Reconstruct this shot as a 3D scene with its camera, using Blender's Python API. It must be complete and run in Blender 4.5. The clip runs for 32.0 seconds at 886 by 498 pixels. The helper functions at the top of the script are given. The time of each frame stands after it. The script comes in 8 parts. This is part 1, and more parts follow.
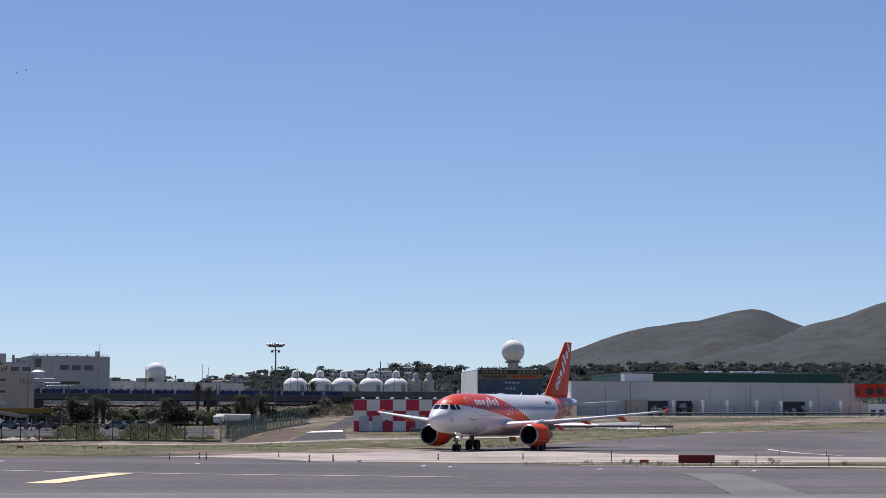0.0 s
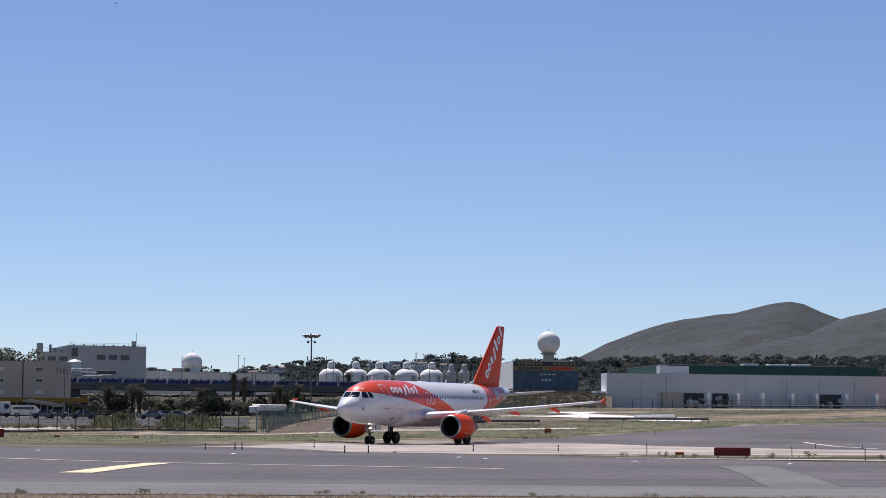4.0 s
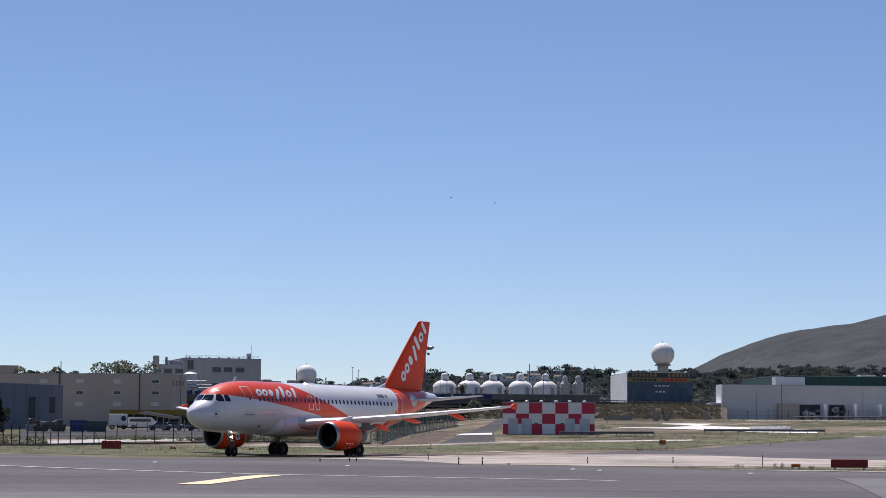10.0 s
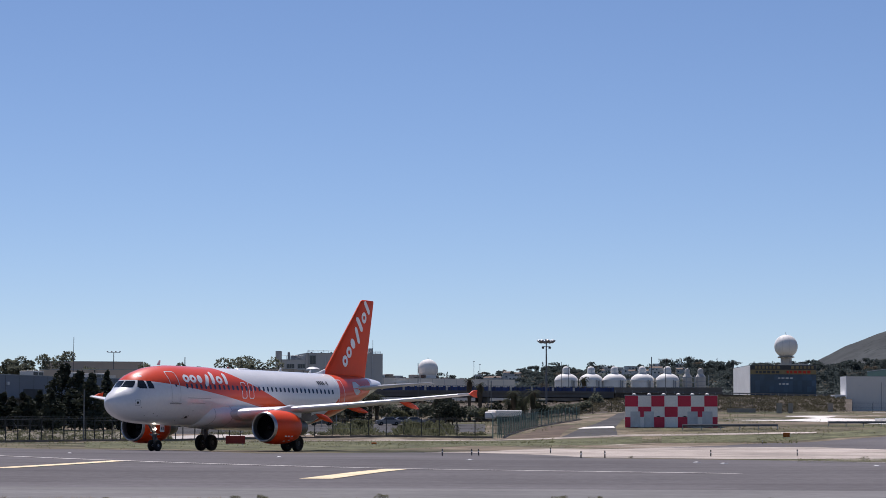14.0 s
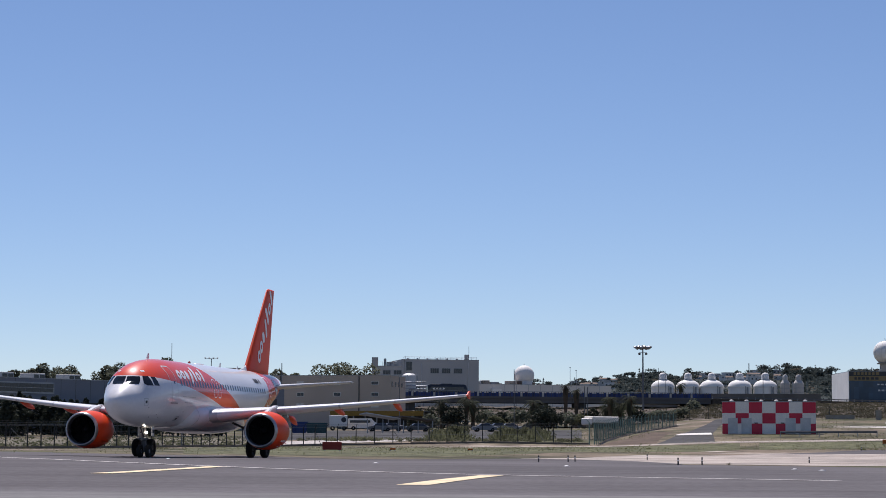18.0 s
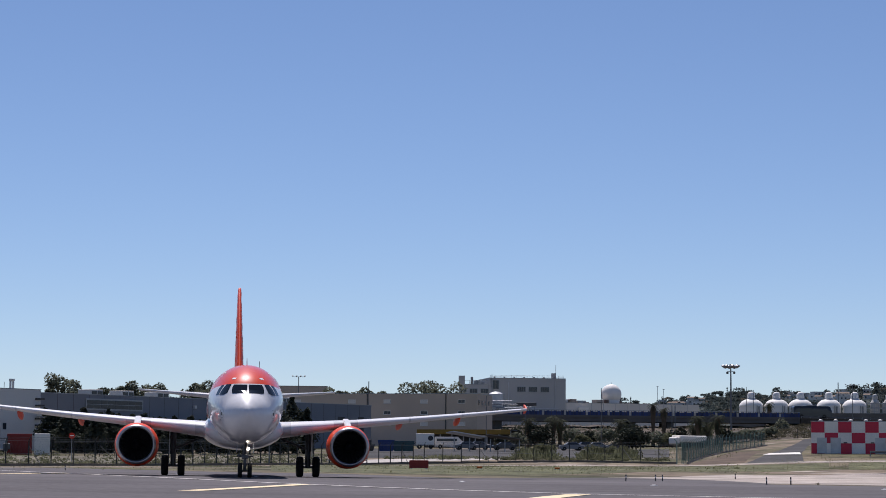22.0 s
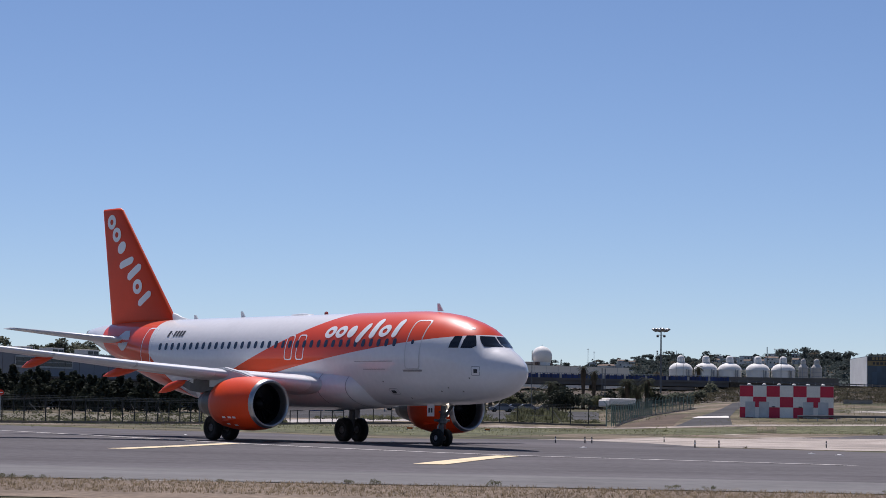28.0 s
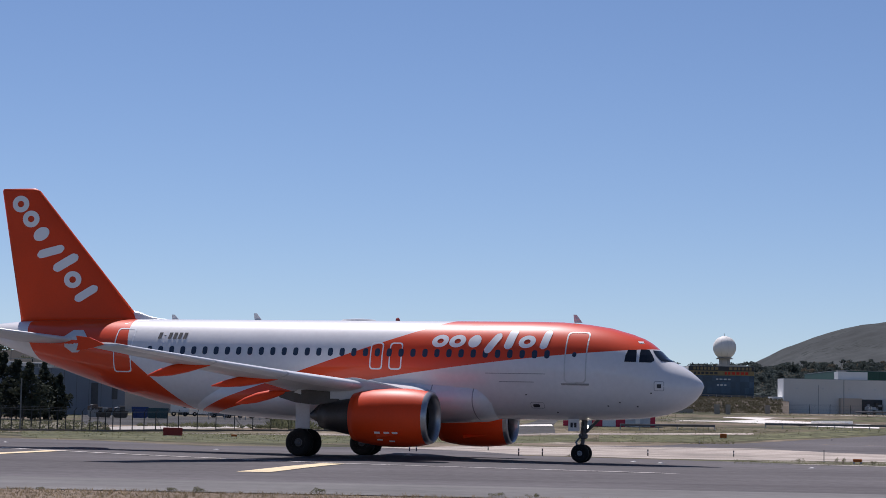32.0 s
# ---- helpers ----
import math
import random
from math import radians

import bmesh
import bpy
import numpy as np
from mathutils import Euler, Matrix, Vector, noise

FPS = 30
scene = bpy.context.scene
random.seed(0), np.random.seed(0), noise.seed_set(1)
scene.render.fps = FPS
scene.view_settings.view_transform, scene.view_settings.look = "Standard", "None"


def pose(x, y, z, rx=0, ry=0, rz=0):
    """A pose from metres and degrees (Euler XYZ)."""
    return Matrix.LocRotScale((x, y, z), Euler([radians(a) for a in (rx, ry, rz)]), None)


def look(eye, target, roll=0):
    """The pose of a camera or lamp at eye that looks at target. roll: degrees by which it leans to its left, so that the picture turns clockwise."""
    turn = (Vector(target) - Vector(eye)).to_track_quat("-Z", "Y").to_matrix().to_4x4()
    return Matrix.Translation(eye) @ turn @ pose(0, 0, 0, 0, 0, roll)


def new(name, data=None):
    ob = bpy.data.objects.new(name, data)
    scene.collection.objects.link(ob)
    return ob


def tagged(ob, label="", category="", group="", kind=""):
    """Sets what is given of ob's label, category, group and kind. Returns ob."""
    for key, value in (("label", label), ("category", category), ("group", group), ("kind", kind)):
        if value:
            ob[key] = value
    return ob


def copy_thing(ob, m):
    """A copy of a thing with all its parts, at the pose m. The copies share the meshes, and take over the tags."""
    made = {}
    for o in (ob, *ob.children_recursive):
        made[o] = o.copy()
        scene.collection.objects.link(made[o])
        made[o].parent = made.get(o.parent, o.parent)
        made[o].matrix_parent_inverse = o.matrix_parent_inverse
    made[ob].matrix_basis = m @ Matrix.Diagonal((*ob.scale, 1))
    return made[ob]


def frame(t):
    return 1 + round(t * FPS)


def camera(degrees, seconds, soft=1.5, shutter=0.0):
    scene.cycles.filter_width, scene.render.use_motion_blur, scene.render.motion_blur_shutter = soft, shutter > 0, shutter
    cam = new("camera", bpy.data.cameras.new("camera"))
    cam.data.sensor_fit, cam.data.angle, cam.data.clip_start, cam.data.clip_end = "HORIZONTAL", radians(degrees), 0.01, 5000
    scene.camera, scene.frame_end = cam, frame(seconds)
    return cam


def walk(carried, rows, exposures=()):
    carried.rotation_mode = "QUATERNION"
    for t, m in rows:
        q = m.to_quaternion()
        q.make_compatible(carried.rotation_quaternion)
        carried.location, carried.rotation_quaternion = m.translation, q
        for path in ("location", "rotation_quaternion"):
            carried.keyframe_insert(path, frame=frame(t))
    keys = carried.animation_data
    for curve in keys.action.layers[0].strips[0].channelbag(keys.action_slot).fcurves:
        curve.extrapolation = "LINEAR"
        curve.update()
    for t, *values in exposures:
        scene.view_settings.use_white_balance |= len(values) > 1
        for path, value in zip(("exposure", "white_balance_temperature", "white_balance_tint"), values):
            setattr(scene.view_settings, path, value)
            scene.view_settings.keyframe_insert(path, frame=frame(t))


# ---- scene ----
EYE = Vector((0.0, 0.0, 0.95))
cam = camera(23.0, 32.0, soft=0.8)


def aim(bearing, rise, lean):
    """The camera's pose on its spot: bearing to the right of +y, rise and lean in degrees."""
    b, e = radians(bearing), radians(rise)
    return look(EYE, EYE + Vector((math.sin(b) * math.cos(e), math.cos(b) * math.cos(e), math.sin(e))), lean)


# seconds, bearing, rise, lean
PAN = [
    (0, 4.389, 5.078, 0.077), (0.5, 4.205, 5.058, 0.195), (1, 4.055, 4.995, 0.314), (1.5, 3.905, 4.939, 0.386),
    (2, 3.776, 4.877, 0.350), (2.5, 3.644, 4.830, 0.327), (4.5, 3.332, 4.865, 0.437), (5, 3.165, 4.885, 0.509),
    (5.5, 3.003, 4.888, 0.455), (6, 2.840, 4.864, 0.403), (6.5, 2.677, 4.859, 0.305), (7, 2.466, 4.895, 0.206),
    (7.5, 2.182, 4.915, 0.151), (8, 1.813, 4.948, 0.153), (8.5, 1.396, 4.960, 0.145), (9, 1.039, 4.967, 0.243),
    (9.5, 0.730, 5.010, 0.322), (10, 0.454, 5.137, 0.353), (10.5, 0.188, 5.231, 0.347), (11, -0.158, 5.321, 0.218),
    (11.5, -0.542, 5.336, 0.119), (12, -0.917, 5.279, 0.055), (12.5, -1.367, 5.207, 0.056), (13, -1.825, 5.118, 0.062),
    (13.5, -2.305, 5.025, 0.089), (14, -2.720, 4.964, 0.091), (14.5, -3.090, 4.905, 0.110), (16.5, -4.120, 4.955, 0.096),
    (17, -4.544, 5.008, 0.150), (17.5, -4.920, 5.053, 0.188), (18, -5.251, 5.122, 0.183), (18.5, -5.505, 5.165, 0.155),
    (19, -5.794, 5.184, 0.182), (19.5, -6.104, 5.231, 0.258), (20, -6.430, 5.305, 0.329), (20.5, -6.711, 5.435, 0.334),
    (21, -6.968, 5.526, 0.342), (21.5, -7.230, 5.591, 0.342), (22, -7.546, 5.595, 0.390), (22.5, -7.937, 5.588, 0.526),
    (23, -8.348, 5.555, 0.609), (23.5, -8.660, 5.478, 0.721), (24, -8.802, 5.364, 0.752), (24.5, -8.736, 5.190, 0.731),
    (25, -8.500, 4.971, 0.757), (25.5, -8.184, 4.771, 0.769), (27.5, -6.363, 4.547, 0.855), (28, -5.755, 4.586, 0.912),
    (28.5, -5.108, 4.686, 0.925), (29, -4.522, 4.803, 0.913), (29.5, -3.895, 4.864, 0.920), (30, -3.351, 4.909, 0.885),
    (30.5, -2.766, 4.905, 0.858), (31, -2.251, 4.902, 0.910), (31.5, -1.714, 4.884, 0.967), (32, -1.179, 4.868, 1.047),
]
walk(cam, [(t, aim(b, e, n)) for t, b, e, n in PAN],
     exposures=[(0, 0.16, 6200, 18), (6, 0.20, 6200, 18), (10, 0.17, 6200, 18), (13, 0.10, 6200, 18), (19, 0.12, 6200, 18), (25, 0.03, 6200, 18), (29, 0.05, 6200, 18), (31, 0.05, 6200, 18), (32, 0.02, 6200, 18)])

# seconds, x, y, z, heading, pitch, roll of the airliner (degrees)
TAXI = [
    (0, 24.03, 227.62, 0.099, -122.28, -0.44, -0.20),
    (4.5, 9.38, 204.85, -0.059, -120.90, -0.13, -0.13),
    (9, -5.51, 183.26, -0.085, -122.97, 0.09, -0.13),
    (11, -12.23, 173.34, -0.068, -123.45, 0.17, -0.14),
    (12, -15.55, 168.22, -0.049, -122.90, 0.20, -0.15),
    (13, -18.82, 162.98, -0.028, -121.05, 0.22, -0.16),
    (14, -21.58, 157.64, -0.006, -117.60, 0.23, -0.18),
    (14.5, -22.80, 154.96, 0.005, -115.30, 0.23, -0.20),
    (17, -27.18, 142.27, 0.053, -101.72, 0.17, -0.29),
    (19, -28.60, 133.78, 0.077, -90.28, 0.08, -0.34),
    (20.5, -28.55, 128.02, 0.086, -82.89, 0.01, -0.36),
    (23, -26.35, 117.07, 0.083, -71.85, -0.13, -0.35),
    (25.5, -22.89, 109.29, 0.061, -60.66, -0.24, -0.29),
    (28, -17.39, 101.34, 0.018, -43.38, -0.34, -0.16),
    (30, -12.18, 97.53, -0.021, -30.72, -0.35, -0.04),
    (32, -6.45, 94.94, -0.059, -17.02, -0.31, 0.09),
]

# ---- daylight ----
SUN_DIR = Vector((-0.185, 0.53, 1.0)).normalized()
world = bpy.data.worlds.new("world")
scene.world = world
world.use_nodes = True
wn = world.node_tree.nodes
sky = wn.new("ShaderNodeTexSky")
sky.sky_type = "NISHITA"
sky.sun_disc = False
sky.sun_elevation = math.asin(SUN_DIR.z)
sky.sun_rotation = math.atan2(SUN_DIR.x, SUN_DIR.y)
sky.altitude = 20
sky.air_density = 0.75
sky.dust_density = 0.0
sky.ozone_density = 3.5
wn["Background"].inputs["Strength"].default_value = 0.080
tint = wn.new("ShaderNodeVectorMath")
tint.operation = "MULTIPLY"
tint.inputs[1].default_value = (1.0, 1.0, 1.02)
world.node_tree.links.new(sky.outputs[0], tint.inputs[0])
world.node_tree.links.new(tint.outputs[0], wn["Background"].inputs["Color"])
sun = new("sun", bpy.data.lights.new("sun", "SUN"))
sun.data.energy, sun.data.angle, sun.data.color = 5.0, radians(0.53), (1.0, 0.95, 0.88)
sun.matrix_world = look(SUN_DIR * 500, (0, 0, 0))


# ---- materials ----
def mat(name, color, rough=0.6, metal=0.0, tone=0.12, scale=1.0, fine=0.08, fine_scale=12.0, bump=0.15, bump_scale=30.0, coat=0.0, spread=0.0):
    """A paint, stone, metal or plant surface: two scales of tone, fine relief, and a random shade for each piece."""
    m = bpy.data.materials.new(name)
    m.use_nodes = True
    nt = m.node_tree
    n, link = nt.nodes, nt.links.new
    b = n["Principled BSDF"]
    b.inputs["Roughness"].default_value = rough
    b.inputs["Metallic"].default_value = metal
    b.inputs["Coat Weight"].default_value = coat
    b.inputs["Specular IOR Level"].default_value = 0.5 if rough < 0.6 else 0.15
    co = n.new("ShaderNodeTexCoord")
    out = None
    factors = []
    for sc, amount, det in ((scale, tone, 4), (fine_scale, fine, 6)):
        if amount <= 0:
            continue
        t = n.new("ShaderNodeTexNoise")
        t.inputs["Scale"].default_value = sc
        t.inputs["Detail"].default_value = det
        link(co.outputs["Object"], t.inputs["Vector"])
        r = n.new("ShaderNodeMapRange")
        r.inputs[1].default_value, r.inputs[2].default_value = 0.3, 0.7
        r.inputs[3].default_value, r.inputs[4].default_value = 1 - amount, 1 + amount
        link(t.outputs["Fac"], r.inputs[0])
        factors.append(r.outputs[0])
    if spread > 0:
        oi = n.new("ShaderNodeObjectInfo")
        r = n.new("ShaderNodeMapRange")
        r.inputs[3].default_value, r.inputs[4].default_value = 1 - spread, 1 + spread
        link(oi.outputs["Random"], r.inputs[0])
        factors.append(r.outputs[0])
    for fac in factors:
        if out is None:
            out = fac
        else:
            mul = n.new("ShaderNodeMath")
            mul.operation = "MULTIPLY"
            link(out, mul.inputs[0])
            link(fac, mul.inputs[1])
            out = mul.outputs[0]
    base = n.new("ShaderNodeRGB")
    base.outputs[0].default_value = (*color, 1)
    if out is not None:
        sc = n.new("ShaderNodeVectorMath")
        sc.operation = "SCALE"
        link(base.outputs[0], sc.inputs[0])
        link(out, sc.inputs["Scale"])
        link(sc.outputs[0], b.inputs["Base Color"])
    else:
        link(base.outputs[0], b.inputs["Base Color"])
    if bump > 0:
        t = n.new("ShaderNodeTexNoise")
        t.inputs["Scale"].default_value = bump_scale
        t.inputs["Detail"].default_value = 5
        link(co.outputs["Object"], t.inputs["Vector"])
        bp = n.new("ShaderNodeBump")
        bp.inputs["Strength"].default_value = bump
        bp.inputs["Distance"].default_value = 0.02
        link(t.outputs["Fac"], bp.inputs["Height"])
        link(bp.outputs[0], b.inputs["Normal"])
    return m


def lamp_mat(name, color, power):
    m = mat(name, (0.8, 0.8, 0.8), tone=0, fine=0, bump=0)
    b = m.node_tree.nodes["Principled BSDF"]
    b.inputs["Emission Color"].default_value = (*color, 1)
    b.inputs["Emission Strength"].default_value = power
    return m


M_ORANGE = mat("orange_paint", (0.72, 0.058, 0.008), 0.45, tone=0.06, scale=0.5, fine=0.03, bump=0)
M_ORANGE.node_tree.nodes["Principled BSDF"].inputs["Specular IOR Level"].default_value = 0.25
M_WHITE = mat("white_gloss_paint", (0.69, 0.69, 0.685), 0.28, tone=0.03, fine=0.02, bump=0, coat=0.25)
M_WING = mat("wing_grey_paint", (0.56, 0.565, 0.575), 0.35, tone=0.06, scale=0.6, fine=0.04, bump=0)
M_SLAT = mat("slat_glint_paint", (0.72, 0.72, 0.73), 0.32, tone=0.05, scale=0.8, fine=0.03, bump=0)
M_BARE = mat("polished_aluminium", (0.36, 0.36, 0.37), 0.34, metal=0.9, tone=0.05, bump=0)
M_DARKMETAL = mat("dark_exhaust_metal", (0.082, 0.074, 0.070), 0.45, metal=0.7, tone=0.15)
M_STEEL = mat("grey_steel", (0.32, 0.33, 0.34), 0.45, metal=0.6, tone=0.1, scale=3)
M_BLACK = mat("black_rubber", (0.018, 0.018, 0.018), 0.8, tone=0.2, scale=6)
M_FANDARK = mat("dark_fan_metal", (0.015, 0.015, 0.017), 0.4, metal=0.6)
M_GLASSDK = mat("dark_window_glass", (0.012, 0.015, 0.02), 0.08, tone=0, fine=0, bump=0)
M_CABIN = mat("cabin_window_glass", (0.03, 0.045, 0.075), 0.12, tone=0, fine=0, bump=0)
M_LETTER = mat("white_lettering", (0.82, 0.82, 0.82), 0.3, tone=0.02, fine=0, bump=0)
M_INK = mat("dark_marking", (0.03, 0.03, 0.035), 0.5, tone=0, fine=0, bump=0)
M_BEACON = mat("red_beacon", (0.287, 0.025, 0.016), 0.3, tone=0, fine=0, bump=0)
M_LAMP = lamp_mat("landing_light", (1.0, 0.88, 0.66), 30)
M_ASPHALT = mat("asphalt", (0.124, 0.117, 0.121), 0.9, tone=0.18, scale=0.06, fine=0.12, fine_scale=3, bump=0.2)
M_ASPHALT.node_tree.nodes["Principled BSDF"].inputs["Specular IOR Level"].default_value = 0.01
M_CONCRETE = mat("pale_concrete", (0.34, 0.295, 0.255), 0.9, tone=0.40, scale=0.10, fine=0.28, fine_scale=0.7)
M_YARD = mat("dark_yard_asphalt", (0.062, 0.060, 0.060), 0.95, tone=0.3, scale=0.08, fine=0.2, fine_scale=1.5)
M_CHALK = mat("white_ground", (0.410, 0.377, 0.344), 0.9, tone=0.12, scale=0.2)
M_LINE = mat("white_line_paint", (0.62, 0.59, 0.55), 0.8, tone=0.2, scale=1.5)
M_YELLOW = mat("yellow_line_paint", (0.72, 0.59, 0.38), 0.8, tone=0.15, scale=1.5)
M_GREYWALL = mat("grey_cladding", (0.70, 0.66, 0.605), 0.7, tone=0.06, scale=0.08, bump=0.05)
M_DARKWALL = mat("dark_grey_cladding", (0.19, 0.205, 0.23), 0.6, tone=0.08, scale=0.1)
M_BEIGE = mat("beige_render", (0.53, 0.43, 0.345), 0.85, tone=0.08, scale=0.1)
M_OFFICE = mat("grey_render", (0.49, 0.47, 0.44), 0.85, tone=0.07, scale=0.1)
# white raised for the sun on the warehouse fins and end walls
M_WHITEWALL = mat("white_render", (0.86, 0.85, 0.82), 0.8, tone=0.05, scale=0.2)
M_ROOFDK = mat("dark_roof", (0.082, 0.082, 0.082), 0.8)
M_GREENROOF = mat("green_metal_roof", (0.010, 0.070, 0.051), 0.5, tone=0.1, scale=0.2)
M_RED = mat("red_panel_paint", (0.56, 0.020, 0.055), 0.55, tone=0.06, scale=0.5)
M_WHITEPANEL = mat("white_panel_paint", (0.84, 0.79, 0.71), 0.55, tone=0.05, scale=0.5)
M_LOUVRE = mat("grey_louvre_metal", (0.56, 0.56, 0.55), 0.5, metal=0.1)
M_DOME = mat("white_dome_shell", (0.78, 0.76, 0.72), 0.6, tone=0.05, scale=0.2)
M_BLUEGLASS = mat("blue_facade_glass", (0.029, 0.057, 0.102), 0.25, tone=0.25, scale=0.15, spread=0.25)
M_WINGLASS = mat("window_glass", (0.03, 0.035, 0.045), 0.15, tone=0.1, scale=0.4, bump=0)
M_FENCE = mat("dark_fence_steel", (0.041, 0.045, 0.045), 0.6, metal=0.4)
M_MESH = mat("fence_wire", (0.22, 0.22, 0.21), 0.6, metal=0.5, tone=0)
M_GREENFENCE = mat("green_fence_paint", (0.030, 0.068, 0.054), 0.55, tone=0.1)
M_SIGNRED = mat("sign_red", (0.27, 0.045, 0.040), 0.6, tone=0.1, scale=2)
M_BANNER = mat("banner_red", (0.590, 0.049, 0.029), 0.6)
M_ORANGEBOX = mat("marker_orange", (0.410, 0.123, 0.033), 0.6)
M_BLUE = mat("blue_parapet", (0.040, 0.062, 0.165), 0.6, tone=0.2, scale=0.3, spread=0.3)
M_TRUNK = mat("bark", (0.098, 0.074, 0.053), 0.95, tone=0.2, scale=2)
M_LEAF = mat("tree_leaves", (0.135, 0.145, 0.105), 0.85, tone=0.35, scale=0.25, fine=0.25, fine_scale=1.5, spread=0.15)
M_CONIFER = mat("conifer_leaves", (0.046, 0.053, 0.038), 0.9, tone=0.3, scale=0.4, fine=0.25, fine_scale=2, spread=0.2)
M_PALM = mat("palm_leaves", (0.040, 0.046, 0.027), 0.8, tone=0.3, scale=0.5, spread=0.2)
M_SCRUB = mat("scrub_leaves", (0.125, 0.128, 0.074), 0.9, tone=0.35, scale=0.3, fine=0.25, fine_scale=2)
M_DRYGRASS = mat("dry_grass", (0.24, 0.19, 0.12), 0.95, tone=0.3, scale=0.5, fine=0.3, fine_scale=4)
M_HOUSE = mat("house_render", (0.60, 0.57, 0.53), 0.85, tone=0.05, spread=0.2)
M_TILE = mat("clay_tiles", (0.180, 0.135, 0.107), 0.85, tone=0.1, spread=0.2)
# far leaves, lightened and blued for the haze over the distance
M_WOODLAND = mat("hazy_wood_leaves", (0.074, 0.090, 0.084), 0.95, tone=0.35, scale=0.05, fine=0.3, fine_scale=0.4, bump=0)
M_CAR = mat("car_paint", (0.13, 0.13, 0.135), 0.3, tone=0, fine=0, bump=0, spread=0.7)


# ---- mesh tools ----
def part(name, bm, material, parent=None, label="", smooth=False, at=None):
    """Links a bmesh as one mesh object under a thing or a part."""
    me = bpy.data.meshes.new(name)
    bm.to_mesh(me)
    bm.free()
    me.materials.append(material)
    if smooth:
        me.shade_smooth()
    ob = new(name, me)
    if parent is not None:
        ob.parent = parent
    if at is not None:
        ob.matrix_basis = at
    if label:
        ob["label"] = label
    return ob


def share(ob, parent, m, name=None):
    """Another object on the same mesh."""
    o = new(name or ob.name.split(".")[0], ob.data)
    o.parent = parent
    o.matrix_basis = m
    return o


def thing(name, m, label, category, group="", kind=""):
    ob = new(name)
    ob.empty_display_size = 0.3
    ob.matrix_basis = m
    return tagged(ob, label, category, group, kind)


def add(bm, verts, faces):
    vs = [bm.verts.new(v) for v in verts]
    for f in faces:
        try:
            bm.faces.new([vs[i] for i in f])
        except ValueError:
            pass
    return bm


BOX_FACES = ((0, 3, 2, 1), (4, 5, 6, 7), (0, 1, 5, 4), (1, 2, 6, 5), (2, 3, 7, 6), (3, 0, 4, 7))


def box(x0, x1, y0, y1, z0, z1, bm=None, bevel=0.0, m=None):
    bm = bm or bmesh.new()
    pts = [Vector(p) for p in ((x0, y0, z0), (x1, y0, z0), (x1, y1, z0), (x0, y1, z0), (x0, y0, z1), (x1, y0, z1), (x1, y1, z1), (x0, y1, z1))]
    if m is not None:
        pts = [m @ p for p in pts]
    first = len(bm.faces)
    add(bm, pts, BOX_FACES)
    if bevel > 0:
        bm.faces.ensure_lookup_table()
        fs = bm.faces[first:]
        es = {e for f in fs for e in f.edges}
        bmesh.ops.bevel(bm, geom=list(es), offset=bevel, segments=1, affect="EDGES")
    return bm


def loft(rings, bm=None, caps=True, closed=True):
    """Skins a row of rings of equal count."""
    bm = bm or bmesh.new()
    vr = [[bm.verts.new(p) for p in r] for r in rings]
    k = len(rings[0])
    for a, b in zip(vr, vr[1:]):
        for i in range(k if closed else k - 1):
            j = (i + 1) % k
            bm.faces.new((a[i], a[j], b[j], b[i]))
    if caps:
        bm.faces.new(vr[0][::-1])
        bm.faces.new(vr[-1])
    return bm


def lathe(profile, seg=24, bm=None, m=None, caps=False):
    """Turns (radius, height) rows round z; m places the result."""
    rings = []
    for r, z in profile:
        ring = [Vector((r * math.cos(math.tau * i / seg), r * math.sin(math.tau * i / seg), z)) for i in range(seg)]
        rings.append([m @ p for p in ring] if m is not None else ring)
    return loft(rings, bm, caps)


def rod(a, b, r, seg=8, bm=None, r2=None):
    a, b = Vector(a), Vector(b)
    q = (b - a).to_track_quat("Z", "Y").to_matrix().to_4x4()
    return lathe([(r, 0), (r2 or r, (b - a).length)], seg, bm, Matrix.Translation(a) @ q, caps=True)


def bearing(az, r):
    """Ground place at a bearing (degrees to the right of +y) and distance from the camera's spot."""
    return Vector((r * math.sin(radians(az)), r * math.cos(radians(az)), 0))


def rise(el, r):
    """Height at which a point r metres away stands el degrees above eye level."""
    return 0.95 + r * math.tan(radians(el))


def facing(az, r, z, turn=0.0):
    """A pose at that bearing whose -y side faces the camera's spot."""
    p = bearing(az, r)
    return pose(p.x, p.y, z, 0, 0, -az + turn)


def ease(x, a, b):
    t = min(1.0, max(0.0, (x - a) / (b - a)))
    return t * t * (3 - 2 * t)


LEFT_RISE = ((0, -0.65), (30, -0.65), (55, -0.62), (72, -0.40), (88, -0.08), (94, 0), (170, 0), (195, 0.3), (240, 0.35), (268, 0.75), (280, 1.3), (310, 2.0), (440, 4.2), (520, 4.9), (620, 7.0), (900, 10), (1300, 16), (3000, 50), (4900, 80))
RIGHT_RISE = ((0, -0.65), (30, -0.65), (55, -0.62), (72, -0.40), (88, -0.08), (94, 0), (205, 0), (228, 0.1), (250, 0.55), (296, 2.45), (330, 3.25), (370, 4.44), (400, 5.6), (440, 6.3), (548, 7.7), (640, 8.4), (900, 11), (1300, 17), (3000, 50), (4900, 80))


def table(rows, r):
    for (a, za), (b, zb) in zip(rows, rows[1:]):
        if r <= b:
            return za + (zb - za) * ease(r, a, b) if b < 60 else za + (zb - za) * (r - a) / (b - a)
    return rows[-1][1]


